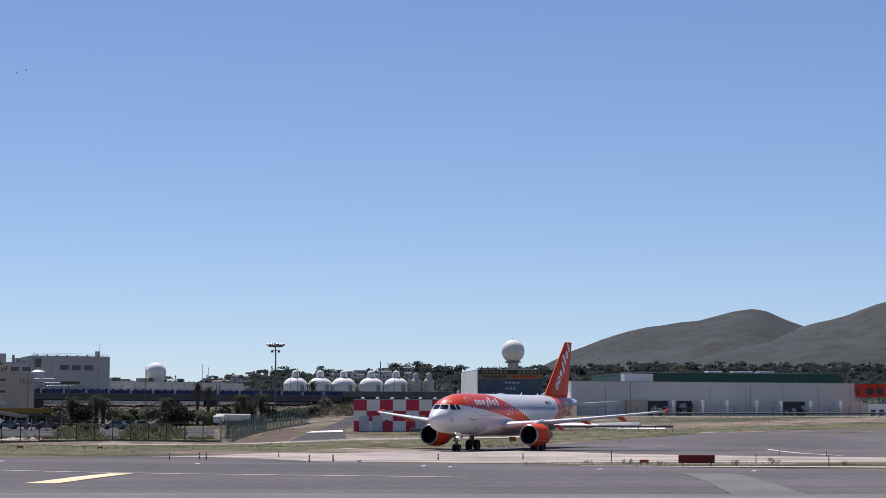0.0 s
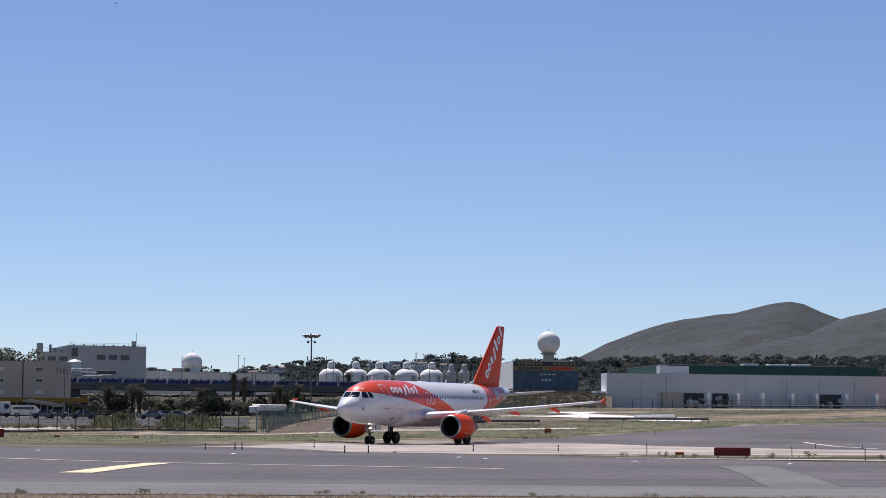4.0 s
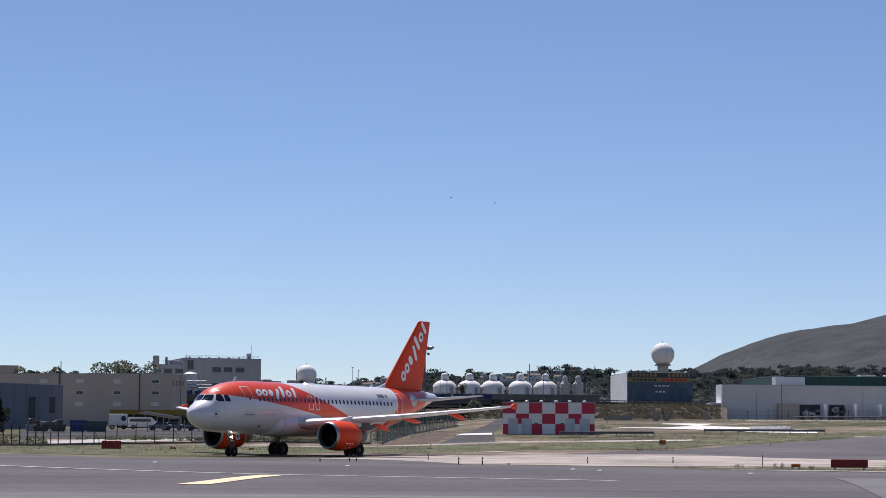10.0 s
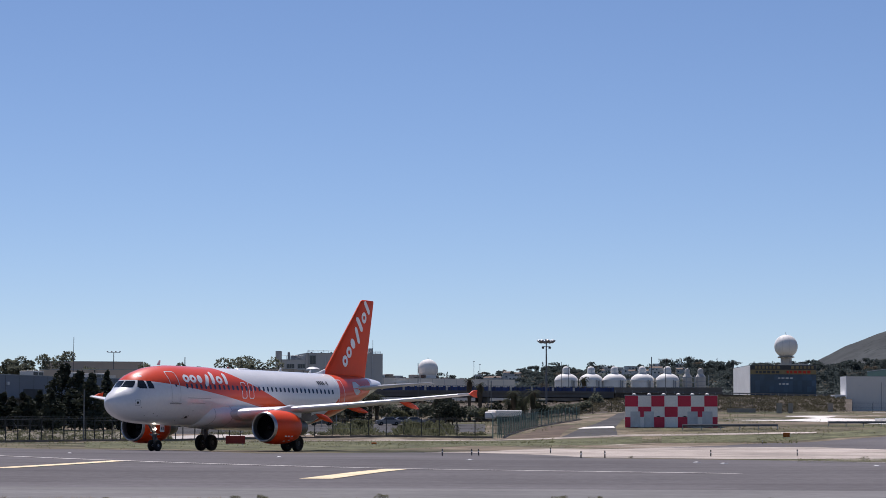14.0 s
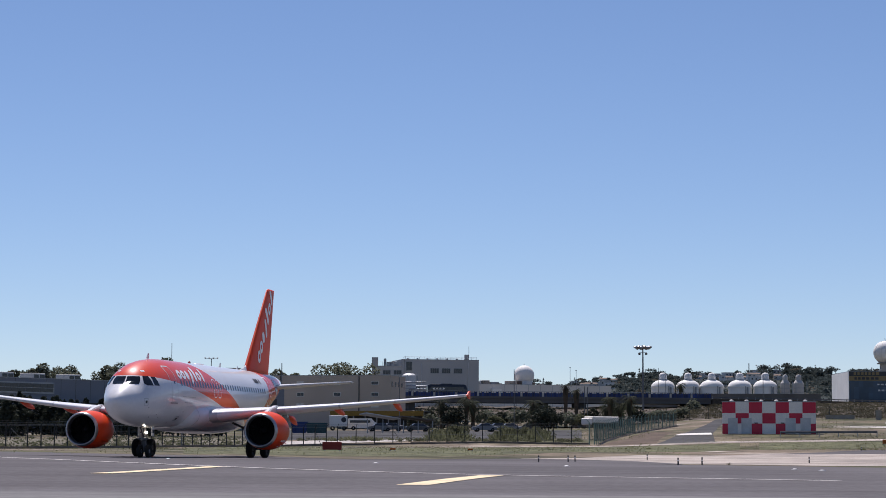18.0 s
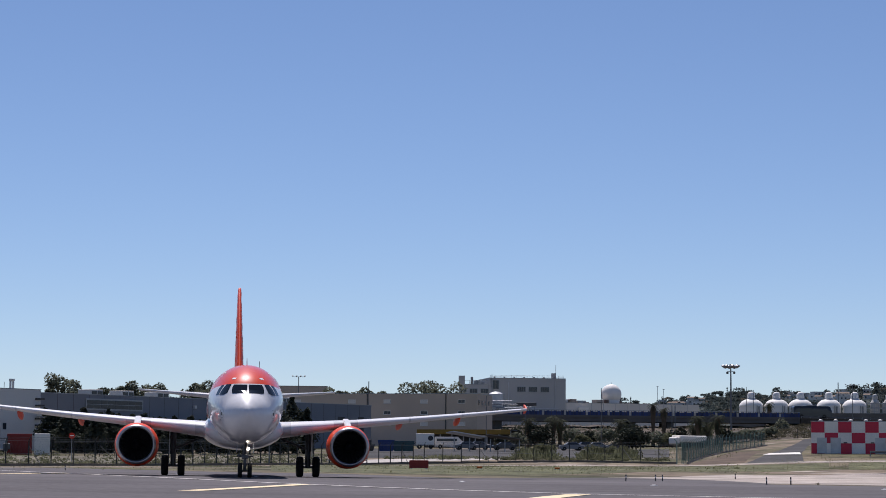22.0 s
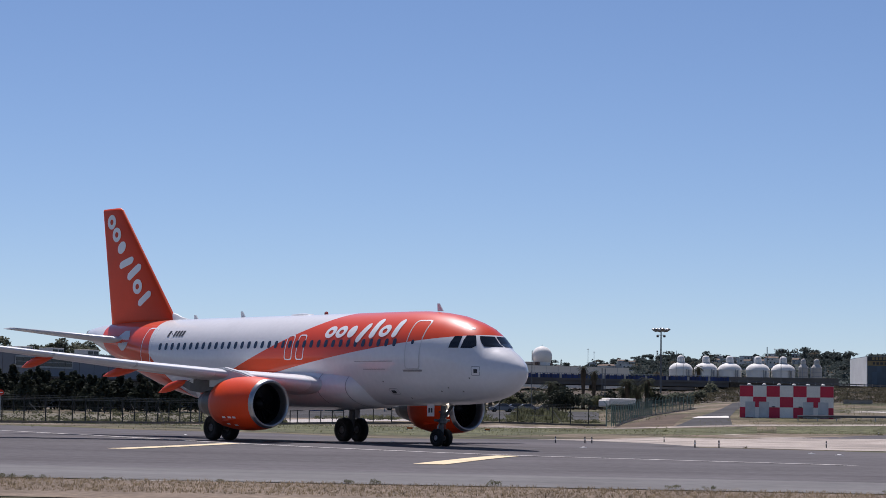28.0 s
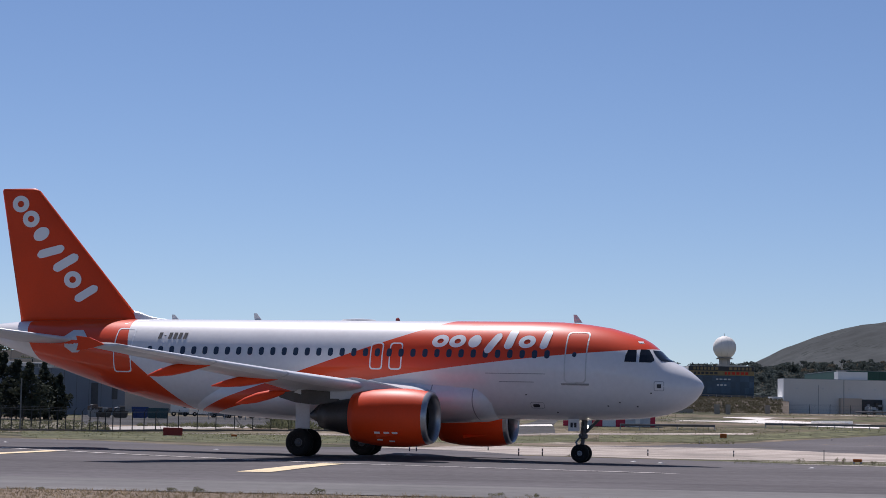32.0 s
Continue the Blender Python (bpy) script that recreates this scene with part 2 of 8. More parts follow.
def ground_z(x, y):
    """Height of the ground: almost level pavement that rises inland."""
    r = math.hypot(x, y)
    az = math.degrees(math.atan2(x, y))
    k = ease(az, -2.0, 2.5) if y > 0 else 0
    z = table(LEFT_RISE, r) * (1 - k) + table(RIGHT_RISE, r) * k
    fade = ease(y, 76, 93) * (1 - ease(y, 228, 250)) * (1 - ease(abs(x), 45, 75))
    if fade > 0:
        u, v = x / 40, (y - 140) / 60
        z += fade * (-0.0637 - 0.1267 * u - 0.068 * v + 0.074 * u * u + 0.0728 * u * v - 0.0509 * v * v + 0.1137 * v ** 3 + 0.001 * u * v * v)
    return z


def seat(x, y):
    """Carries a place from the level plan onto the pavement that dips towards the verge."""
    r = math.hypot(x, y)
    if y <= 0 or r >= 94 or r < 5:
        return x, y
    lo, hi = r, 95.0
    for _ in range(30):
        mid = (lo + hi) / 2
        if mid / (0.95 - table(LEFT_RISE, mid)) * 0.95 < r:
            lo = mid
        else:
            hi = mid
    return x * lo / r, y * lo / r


M_BEIGE2 = mat("pale_render", (0.70, 0.655, 0.59), 0.85, tone=0.07, scale=0.1)
M_FASCIA = mat("tan_fascia", (0.271, 0.205, 0.107), 0.6)
M_EARTH = mat("brown_earth", (0.105, 0.078, 0.058), 0.95, tone=0.25, scale=0.3, fine=0.2, fine_scale=2)
M_TEAL = mat("teal_paint", (0.012, 0.061, 0.070), 0.5)
M_YELLOWBAND = mat("yellow_fascia_paint", (0.221, 0.148, 0.037), 0.6, tone=0.1)
# darker than grey_steel: the shade under the wings is put into the gear's colour
M_GEAR = mat("dark_gear_steel", (0.10, 0.10, 0.105), 0.5, metal=0.5, tone=0.15, scale=3)
M_PILLAR = mat("brown_concrete", (0.164, 0.143, 0.123), 0.9, tone=0.15, scale=0.6)
M_SHOULDER = mat("worn_shoulder", (0.148, 0.143, 0.140), 0.92, tone=0.15, scale=0.15, fine=0.12, fine_scale=2)
M_DECK = mat("dark_concrete", (0.139, 0.131, 0.123), 0.9, tone=0.15, scale=0.2)
M_TUFT = mat("grass_blades", (0.11, 0.115, 0.05), 0.95, tone=0.4, scale=0.08, fine=0.3, fine_scale=2)
M_BANK = mat("stony_brown_earth", (0.088, 0.072, 0.056), 0.95, tone=0.35, scale=0.15, fine=0.35, fine_scale=1.5, bump=0.5, bump_scale=4)
M_COACH = mat("dark_coach_paint", (0.018, 0.018, 0.024), 0.3, tone=0.05, fine=0, bump=0, coat=0.3)
M_REED = mat("reed_blades", (0.165, 0.172, 0.10), 0.9, tone=0.3, scale=0.8, fine=0.2, fine_scale=6, bump=0)
M_POLE = mat("galvanised_grey", (0.17, 0.17, 0.17), 0.6, metal=0.2, tone=0.1)
M_BANKSCRUB = mat("bank_scrub_leaves", (0.092, 0.084, 0.054), 0.95, tone=0.4, scale=0.2, fine=0.3, fine_scale=2, bump=0)
M_GATESTONE = mat("pale_gate_concrete", (0.34, 0.30, 0.25), 0.9, tone=0.15, scale=0.8)
M_GREENPOST = mat("pale_green_post_paint", (0.15, 0.235, 0.20), 0.55, tone=0.1)
M_SLAB = mat("white_slab_concrete", (0.66, 0.63, 0.58), 0.9, tone=0.08, scale=0.3)
M_VERGE = mat("dry_verge_earth", (0.175, 0.135, 0.100), 0.95, tone=0.25, scale=0.6, fine=0.35, fine_scale=5, bump=0.6, bump_scale=12)
M_FIELD = mat("dry_field_soil", (0.135, 0.122, 0.092), 0.95, tone=0.4, scale=0.12, fine=0.5, fine_scale=0.9, bump=0.6, bump_scale=5)
M_GRASS = mat("olive_strip_grass", (0.100, 0.101, 0.053), 0.95, tone=0.35, scale=0.15, fine=0.55, fine_scale=0.8, bump=0.5, bump_scale=6)
M_WEED = mat("grey_green_weed", (0.17, 0.165, 0.10), 0.9, tone=0.25, scale=4, bump=0)


def leafy(m, share):
    """Lets light through a leaf material."""
    n, link = m.node_tree.nodes, m.node_tree.links.new
    b, out = n["Principled BSDF"], n["Material Output"]
    tr = n.new("ShaderNodeBsdfTranslucent")
    link(b.inputs["Base Color"].links[0].from_socket, tr.inputs["Color"])
    mix = n.new("ShaderNodeMixShader")
    mix.inputs[0].default_value = share
    link(b.outputs[0], mix.inputs[1])
    link(tr.outputs[0], mix.inputs[2])
    link(mix.outputs[0], out.inputs["Surface"])


for leaf_material in (M_LEAF, M_PALM, M_SCRUB, M_DRYGRASS, M_TUFT, M_REED, M_WEED, M_BANKSCRUB):
    leafy(leaf_material, 0.4)


def autumn(m, shade, scale):
    """Turns some trees of a wood towards another leaf colour."""
    n, link = m.node_tree.nodes, m.node_tree.links.new
    b = n["Principled BSDF"]
    t = n.new("ShaderNodeTexNoise")
    t.inputs["Scale"].default_value = scale
    t.inputs["Detail"].default_value = 1
    link(n["Texture Coordinate"].outputs["Object"], t.inputs["Vector"])
    r = n.new("ShaderNodeMapRange")
    r.inputs[1].default_value, r.inputs[2].default_value = 0.60, 0.68
    link(t.outputs["Fac"], r.inputs[0])
    mix = n.new("ShaderNodeMix")
    mix.data_type = "RGBA"
    link(r.outputs[0], mix.inputs["Factor"])
    link(b.inputs["Base Color"].links[0].from_socket, mix.inputs[6])
    mix.inputs[7].default_value = shade
    link(mix.outputs[2], b.inputs["Base Color"])


autumn(M_WOODLAND, (0.150, 0.128, 0.096, 1), 0.05)
leafy(M_CONIFER, 0.2)
leafy(M_WOODLAND, 0.4)


# ---- ground and pavements ----
def ground_material():
    m = mat("grass_ground", (0.062, 0.062, 0.029), 0.95, tone=0.4, scale=0.05, fine=0.6, fine_scale=0.7, bump=0.4, bump_scale=6)
    n, link = m.node_tree.nodes, m.node_tree.links.new
    b = n["Principled BSDF"]
    old = b.inputs["Base Color"].links[0].from_socket
    co = n["Texture Coordinate"]
    t = n.new("ShaderNodeTexNoise")
    t.inputs["Scale"].default_value = 0.035
    t.inputs["Detail"].default_value = 8
    link(co.outputs["Object"], t.inputs["Vector"])
    r = n.new("ShaderNodeValToRGB")
    r.color_ramp.elements[0].position, r.color_ramp.elements[1].position = 0.42, 0.62
    r.color_ramp.elements[0].color = (0, 0, 0, 1)
    r.color_ramp.elements[1].color = (1, 1, 1, 1)
    link(t.outputs["Fac"], r.inputs[0])
    mix = n.new("ShaderNodeMix")
    mix.data_type = "RGBA"
    link(r.outputs[0], mix.inputs["Factor"])
    link(old, mix.inputs[6])
    mix.inputs[7].default_value = (0.185, 0.145, 0.105, 1)
    soil = n.new("ShaderNodeTexNoise")
    soil.inputs["Scale"].default_value = 0.22
    soil.inputs["Detail"].default_value = 7
    soil.inputs["Roughness"].default_value = 0.7
    link(co.outputs["Object"], soil.inputs["Vector"])
    r2 = n.new("ShaderNodeMapRange")
    r2.inputs[1].default_value, r2.inputs[2].default_value = 0.35, 0.65
    r2.inputs[3].default_value, r2.inputs[4].default_value = 0.40, 1.60
    link(soil.outputs["Fac"], r2.inputs[0])
    stony = n.new("ShaderNodeTexNoise")
    stony.inputs["Scale"].default_value = 0.06
    stony.inputs["Detail"].default_value = 9
    stony.inputs["Roughness"].default_value = 0.65
    shift = n.new("ShaderNodeMapping")
    shift.inputs["Location"].default_value = (31, 17, 5)
    link(co.outputs["Object"], shift.inputs["Vector"])
    link(shift.outputs[0], stony.inputs["Vector"])
    r3 = n.new("ShaderNodeMapRange")
    r3.inputs[1].default_value, r3.inputs[2].default_value = 0.58, 0.66
    link(stony.outputs["Fac"], r3.inputs[0])
    gravel = n.new("ShaderNodeMix")
    gravel.data_type = "RGBA"
    link(r3.outputs[0], gravel.inputs["Factor"])
    link(mix.outputs[2], gravel.inputs[6])
    gravel.inputs[7].default_value = (0.33, 0.29, 0.245, 1)
    mix = gravel
    v = n.new("ShaderNodeVectorMath")
    v.operation = "SCALE"
    link(mix.outputs[2], v.inputs[0])
    link(r2.outputs[0], v.inputs["Scale"])
    link(v.outputs[0], b.inputs["Base Color"])
    return m


M_GROUND = ground_material()


def streaks(m, angle, amount):
    """Adds long faint wear streaks and joints along one direction to a pavement."""
    n, link = m.node_tree.nodes, m.node_tree.links.new
    b = n["Principled BSDF"]
    old = b.inputs["Base Color"].links[0].from_socket
    mp = n.new("ShaderNodeMapping")
    mp.inputs["Rotation"].default_value = (0, 0, radians(angle))
    mp.inputs["Scale"].default_value = (0.012, 0.55, 1)
    link(n["Texture Coordinate"].outputs["Object"], mp.inputs["Vector"])
    t = n.new("ShaderNodeTexNoise")
    t.inputs["Scale"].default_value = 1.0
    t.inputs["Detail"].default_value = 6
    link(mp.outputs[0], t.inputs["Vector"])
    r = n.new("ShaderNodeMapRange")
    r.inputs[1].default_value, r.inputs[2].default_value = 0.3, 0.7
    r.inputs[3].default_value, r.inputs[4].default_value = 1 - amount, 1 + amount
    link(t.outputs["Fac"], r.inputs[0])
    v = n.new("ShaderNodeVectorMath")
    v.operation = "SCALE"
    link(old, v.inputs[0])
    link(r.outputs[0], v.inputs["Scale"])
    link(v.outputs[0], b.inputs["Base Color"])


streaks(M_ASPHALT, 45, 0.10)
streaks(M_CONCRETE, 8, 0.38)
streaks(M_SHOULDER, 10, 0.12)


def make_ground():
    def steps(*spans):
        out = []
        for a, b, s in spans:
            n = max(1, round((b - a) / s))
            out += [a + (b - a) * i / n for i in range(n)]
        return out + [spans[-1][1]]
    xs = steps((-4600, -1400, 400), (-1400, -400, 100), (-400, -120, 20), (-120, 120, 3), (120, 400, 20), (400, 1400, 100), (1400, 4600, 400))
    ys = steps((-600, -60, 90), (-60, 0, 15), (0, 120, 2), (120, 330, 4), (330, 900, 15), (900, 1500, 60), (1500, 4700, 320))
    verts = [(x, y, ground_z(x, y)) for y in ys for x in xs]
    w = len(xs)
    faces = [(j * w + i, j * w + i + 1, (j + 1) * w + i + 1, (j + 1) * w + i) for j in range(len(ys) - 1) for i in range(w - 1)]
    me = bpy.data.meshes.new("ground")
    me.from_pydata(verts, [], faces)
    me.materials.append(M_GROUND)
    me.shade_smooth()
    tagged(new("ground", me), "dry grass airfield ground with green patches", "ground", kind="structure")


make_ground()


def strip(name, left, right, material, lift, label, category, n=40, cross=6, kind="structure"):
    """A paved sheet between two edge lines (rows of x, y), laid lift above the ground."""
    def along(line, t):
        ls = [math.dist(a, b) for a, b in zip(line, line[1:])]
        d = t * sum(ls)
        for (a, b), s in zip(zip(line, line[1:]), ls):
            if d <= s + 1e-9:
                k = d / s
                return a[0] + (b[0] - a[0]) * k, a[1] + (b[1] - a[1]) * k
            d -= s
        return line[-1]
    bm = bmesh.new()
    rows = []
    for i in range(n + 1):
        a, b = along(left, i / n), along(right, i / n)
        row = []
        for j in range(cross + 1):
            k = j / cross
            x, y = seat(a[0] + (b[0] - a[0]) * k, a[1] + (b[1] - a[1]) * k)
            row.append(bm.verts.new((x, y, ground_z(x, y) + lift)))
        rows.append(row)
    for a, b in zip(rows, rows[1:]):
        for j in range(cross):
            bm.faces.new((a[j], a[j + 1], b[j + 1], b[j]))
    bmesh.ops.recalc_face_normals(bm, faces=bm.faces)
    if sum(f.normal.z for f in bm.faces) < 0:
        bmesh.ops.reverse_faces(bm, faces=bm.faces)
    return tagged(part(name, bm, material), label, category, kind=kind)


def polar_line(rows):
    return [tuple(bearing(a, r)[:2]) for a, r in rows]


# near runway edge of the asphalt to its far edge, from far on the left to the right
strip("runway", [(-140, 68), (-60, 46), (-12, 33.5), (6, 33), (60, 33), (140, 30)],
      [(-200, 205), (-120, 190), (-52, 172), (-28.5, 160), (-15, 122), (12, 104), (25, 88), (60, 60), (140, 40)], M_ASPHALT, 0.022, "dark grey asphalt runway with joints and stains", "runway", 160, 40)
strip("runway_shoulder", [(-140, 67.6), (-60, 45.6), (-12, 33.2), (6, 32.7), (60, 32.7), (140, 29.5)],
      [(-140, 80), (-60, 56), (-12, 41.5), (6, 39.5), (60, 38.5), (140, 35)], M_SHOULDER, 0.032, "lighter worn shoulder along the runway", "runway", 80, 6)
strip("verge", [(-60, 36), (-12, 25.5), (6, 25), (60, 25)], [(-60, 45.5), (-12, 33.12), (6, 32.62), (60, 32.62)], M_VERGE, 0.016, "dry brown trodden verge beside the runway", "verge", 80, 10)
strip("taxiway_fillet", polar_line([(-8, 121), (-6, 120), (-4.5, 118.8), (-3.2, 117), (-1.6, 115.2), (-0.2, 114), (1, 113)]), polar_line([(-8, 128), (-6, 136), (-4.5, 145), (-3.2, 153), (-1.6, 147), (-0.2, 133), (1, 116.2)]), M_ASPHALT, 0.012, "grey asphalt fillet where the taxiway joins", "taxiway", 40, 10)
strip("taxiway", polar_line([(-3.2, 152), (-1.6, 146), (-0.2, 132), (1, 115.5), (5, 112), (8, 116), (11, 121), (17, 130), (28, 150)]),
      polar_line([(-3.2, 155), (-1.4, 172), (0, 190), (3, 216), (7, 222), (11, 188), (17, 158), (28, 152)]), M_CONCRETE, 0.010, "pale concrete taxiway pavement, dusty and stained", "taxiway", 60, 20)
strip("apron_taxiway", polar_line([(2.5, 212), (7, 221.5), (11, 187.5), (17, 157.5), (28, 151)]),
      polar_line([(2.6, 214), (7, 252), (12, 298), (16.5, 325), (30, 360)]), M_ASPHALT, 0.010, "grey asphalt taxiway leading away", "taxiway", 50, 16)


strip("asphalt_patch", polar_line([(10.6, 70), (11.2, 54), (11.93, 40)]), polar_line([(11.93, 70), (12.8, 54), (13.87, 40)]), M_SHOULDER, 0.034, "lighter rectangular repair patch in the asphalt", "patch", 16, 4)


def mark(name, line, width, material, label, lift=0.042):
    """A painted line of that width along rows of x, y."""
    left, right = [], []
    for i, p in enumerate(line):
        a, b = line[max(0, i - 1)], line[min(len(line) - 1, i + 1)]
        d = Vector((b[0] - a[0], b[1] - a[1], 0)).normalized()
        nrm = Vector((-d.y, d.x, 0)) * width / 2
        left.append((p[0] + nrm.x, p[1] + nrm.y))
        right.append((p[0] - nrm.x, p[1] - nrm.y))
    return strip(name, left, right, material, lift, label, "marking", max(8, 6 * len(line)), 1)


mark("runway_edge_line", [(-62, 166), (-40, 124), (-27, 103), (-16.8, 87), (-9.2, 75), (-4.3, 67.5), (5.1, 58.2)], 0.35, M_LINE, "thin worn white edge line on asphalt")
for x0, y0, x1, y1 in ((-4.6, 66.6, -5.25, 49.6), (-17.2, 88, -16.6, 66.0), (-38, 122, -37, 95)):
    mark("shoulder_stripe", [(x0, y0), (x1, y1)], 0.75, M_YELLOW, "yellow diagonal stripe painted on the asphalt shoulder", 0.040)
mark("taxiway_edge_line", [tuple(bearing(12.86, 230)[:2]), tuple(bearing(13.7, 204)[:2]), tuple(bearing(14.73, 181)[:2])], 0.5, M_LINE, "worn pale line on the grey taxiway")


# ---- the airliner ----
# station from the nose, top, bottom, half width
HULL = ((0.0, 3.30, 3.20, 0.05), (0.10, 3.48, 2.98, 0.27), (0.3, 3.66, 2.72, 0.52), (0.55, 3.86, 2.50, 0.74), (0.83, 4.04, 2.32, 0.93), (1.2, 4.22, 2.17, 1.12), (1.5, 4.37, 2.08, 1.25),
        (1.75, 4.62, 2.02, 1.34), (1.95, 4.82, 1.98, 1.41), (2.2, 5.02, 1.94, 1.48), (2.5, 5.19, 1.90, 1.56), (3.0, 5.38, 1.86, 1.67), (3.9, 5.63, 1.81, 1.81), (4.9, 5.78, 1.77, 1.91),
        (6.0, 5.87, 1.75, 1.96), (7.2, 5.89, 1.75, 1.975), (10.0, 5.89, 1.75, 1.975), (13.0, 5.89, 1.75, 1.975), (16.0, 5.89, 1.75, 1.975), (19.0, 5.89, 1.75, 1.975), (21.5, 5.89, 1.76, 1.975),
        (23.0, 5.89, 1.90, 1.96), (24.5, 5.885, 2.16, 1.93), (26.0, 5.88, 2.52, 1.86), (27.5, 5.87, 2.95, 1.73), (29.0, 5.85, 3.42, 1.53), (30.5, 5.80, 3.92, 1.25), (31.8, 5.73, 4.36, 0.96),
        (32.8, 5.63, 4.70, 0.68), (33.5, 5.54, 4.95, 0.42), (33.84, 5.46, 5.06, 0.24))
NOSE_X = 16.16


def hull_at(x):
    s = NOSE_X - x
    for a, b in zip(HULL, HULL[1:]):
        if s <= b[0]:
            k = max(0.0, (s - a[0]) / (b[0] - a[0]))
            return [a[i] + (b[i] - a[i]) * k for i in (1, 2, 3)]
    return HULL[-1][1:]


def hull_y(x, z, side, lift=0.008):
    """Point of the hull's skin at x, z on one side (+1 is its left), lifted a little."""
    top, bot, w = hull_at(x)
    c, h = (top + bot) / 2, (top - bot) / 2
    k = max(-0.999, min(0.999, (z - c) / h))
    y = w * math.sqrt(1 - k * k)
    nrm = Vector((0, y / (w * w), (z - c) / (h * h))).normalized()
    return Vector((x, side * (y + lift * nrm.y), z + lift * nrm.z))


def hull_patch(outline, side, lift=0.008, rows=1, bm=None):
    """A flat shape given as strips (x-left, x-right by z) laid on the hull's skin. outline: rows of (z, x0, x1)."""
    bm = bm or bmesh.new()
    vr = []
    for z, x0, x1 in outline:
        vr.append([(x0 + (x1 - x0) * i / 6, z) for i in range(7)])
    grid = [[bm.verts.new(hull_y(x, z, side, lift)) for x, z in r] for r in vr]
    for a, b in zip(grid, grid[1:]):
        for i in range(6):
            f = (a[i], a[i + 1], b[i + 1], b[i])
            bm.faces.new(f if side < 0 else f[::-1])
    return bm


def rounded(x0, x1, z0, z1, r, n=3):
    """Strips of a rounded rectangle."""
    out = []
    for i in range(n + 1):
        a = math.pi / 2 * i / n
        d = r * (1 - math.sin(a))
        out.append((z0 + r * (1 - math.cos(a)), x0 + d, x1 - d))
    return out + [(z0 + z1 - z, a, b) for z, a, b in out[::-1]]


def hull_ring(x0, x1, z0, z1, r, width, side, lift=0.007, bm=None):
    """A rounded outline on the hull's skin."""
    bm = bm or bmesh.new()
    loops = []
    for d in (0, width):
        pts = []
        rr = max(0.01, r - d)
        for cx, cz, a0 in ((x1 - r, z1 - r, 0), (x0 + r, z1 - r, 90), (x0 + r, z0 + r, 180), (x1 - r, z0 + r, 270)):
            for i in range(5):
                a = radians(a0 + 90 * i / 4)
                pts.append((cx + rr * math.cos(a), cz + rr * math.sin(a)))
        dense = []
        for p, q in zip(pts, pts[1:] + pts[:1]):
            m = max(1, int(math.dist(p, q) / 0.2))
            dense += [(p[0] + (q[0] - p[0]) * i / m, p[1] + (q[1] - p[1]) * i / m) for i in range(m)]
        loops.append(dense)
    n = min(len(loops[0]), len(loops[1]))
    out = [bm.verts.new(hull_y(x, z, side, lift)) for x, z in loops[0]]
    # inner loop follows the outer one
    cx, cz = (x0 + x1) / 2, (z0 + z1) / 2
    inn = []
    for x, z in loops[0]:
        kx, kz = (x1 - x0 - 2 * width) / (x1 - x0), (z1 - z0 - 2 * width) / (z1 - z0)
        inn.append(bm.verts.new(hull_y(cx + (x - cx) * kx, cz + (z - cz) * kz, side, lift)))
    k = len(out)
    for i in range(k):
        j = (i + 1) % k
        f = (out[i], out[j], inn[j], inn[i])
        bm.faces.new(f if side > 0 else f[::-1])
    bmesh.ops.recalc_face_normals(bm, faces=bm.faces)
    return bm


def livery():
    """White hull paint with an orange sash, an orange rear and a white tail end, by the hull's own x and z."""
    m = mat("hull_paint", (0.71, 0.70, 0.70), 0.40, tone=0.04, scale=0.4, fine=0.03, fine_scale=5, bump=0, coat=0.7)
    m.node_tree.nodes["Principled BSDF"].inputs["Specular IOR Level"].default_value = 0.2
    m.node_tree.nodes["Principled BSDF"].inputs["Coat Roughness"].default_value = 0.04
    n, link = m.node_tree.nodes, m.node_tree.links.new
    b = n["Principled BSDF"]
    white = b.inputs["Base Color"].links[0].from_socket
    sep = n.new("ShaderNodeSeparateXYZ")
    link(n["Texture Coordinate"].outputs["Object"], sep.inputs[0])
    X, Z = sep.outputs[0], sep.outputs[2]

    def op(kind, a, c=None):
        q = n.new("ShaderNodeMath")
        q.operation = kind
        for i, v in enumerate((a, c)):
            if v is None:
                continue
            if isinstance(v, (int, float)):
                q.inputs[i].default_value = v
            else:
                link(v, q.inputs[i])
        return q.outputs[0]

    upper = op("ADD", op("MULTIPLY", X, 0.345), 3.98)
    lower = op("ADD", op("ADD", op("MULTIPLY", X, 0.190), 2.90), op("MULTIPLY", op("MULTIPLY", X, X), -0.0042))
    sash = op("MULTIPLY", op("LESS_THAN", Z, upper), op("GREATER_THAN", Z, lower))
    edge_a = op("ADD", op("MULTIPLY", op("SUBTRACT", Z, 5.9), -0.233), -9.57)
    edge_b = op("ADD", op("MULTIPLY", op("SUBTRACT", 4.7, Z), 1.22), -9.9)
    rear = op("LESS_THAN", X, op("MAXIMUM", edge_a, edge_b))
    end = op("GREATER_THAN", X, op("ADD", op("MULTIPLY", op("SUBTRACT", Z, 4.5), -0.35), -14.4))
    mask = op("MAXIMUM", sash, op("MULTIPLY", rear, end))
    mix = n.new("ShaderNodeMix")
    mix.data_type = "RGBA"
    link(mask, mix.inputs["Factor"])
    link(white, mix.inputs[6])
    mix.inputs[7].default_value = (0.72, 0.060, 0.008, 1)
    link(mix.outputs[2], b.inputs["Base Color"])
    return m


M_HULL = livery()


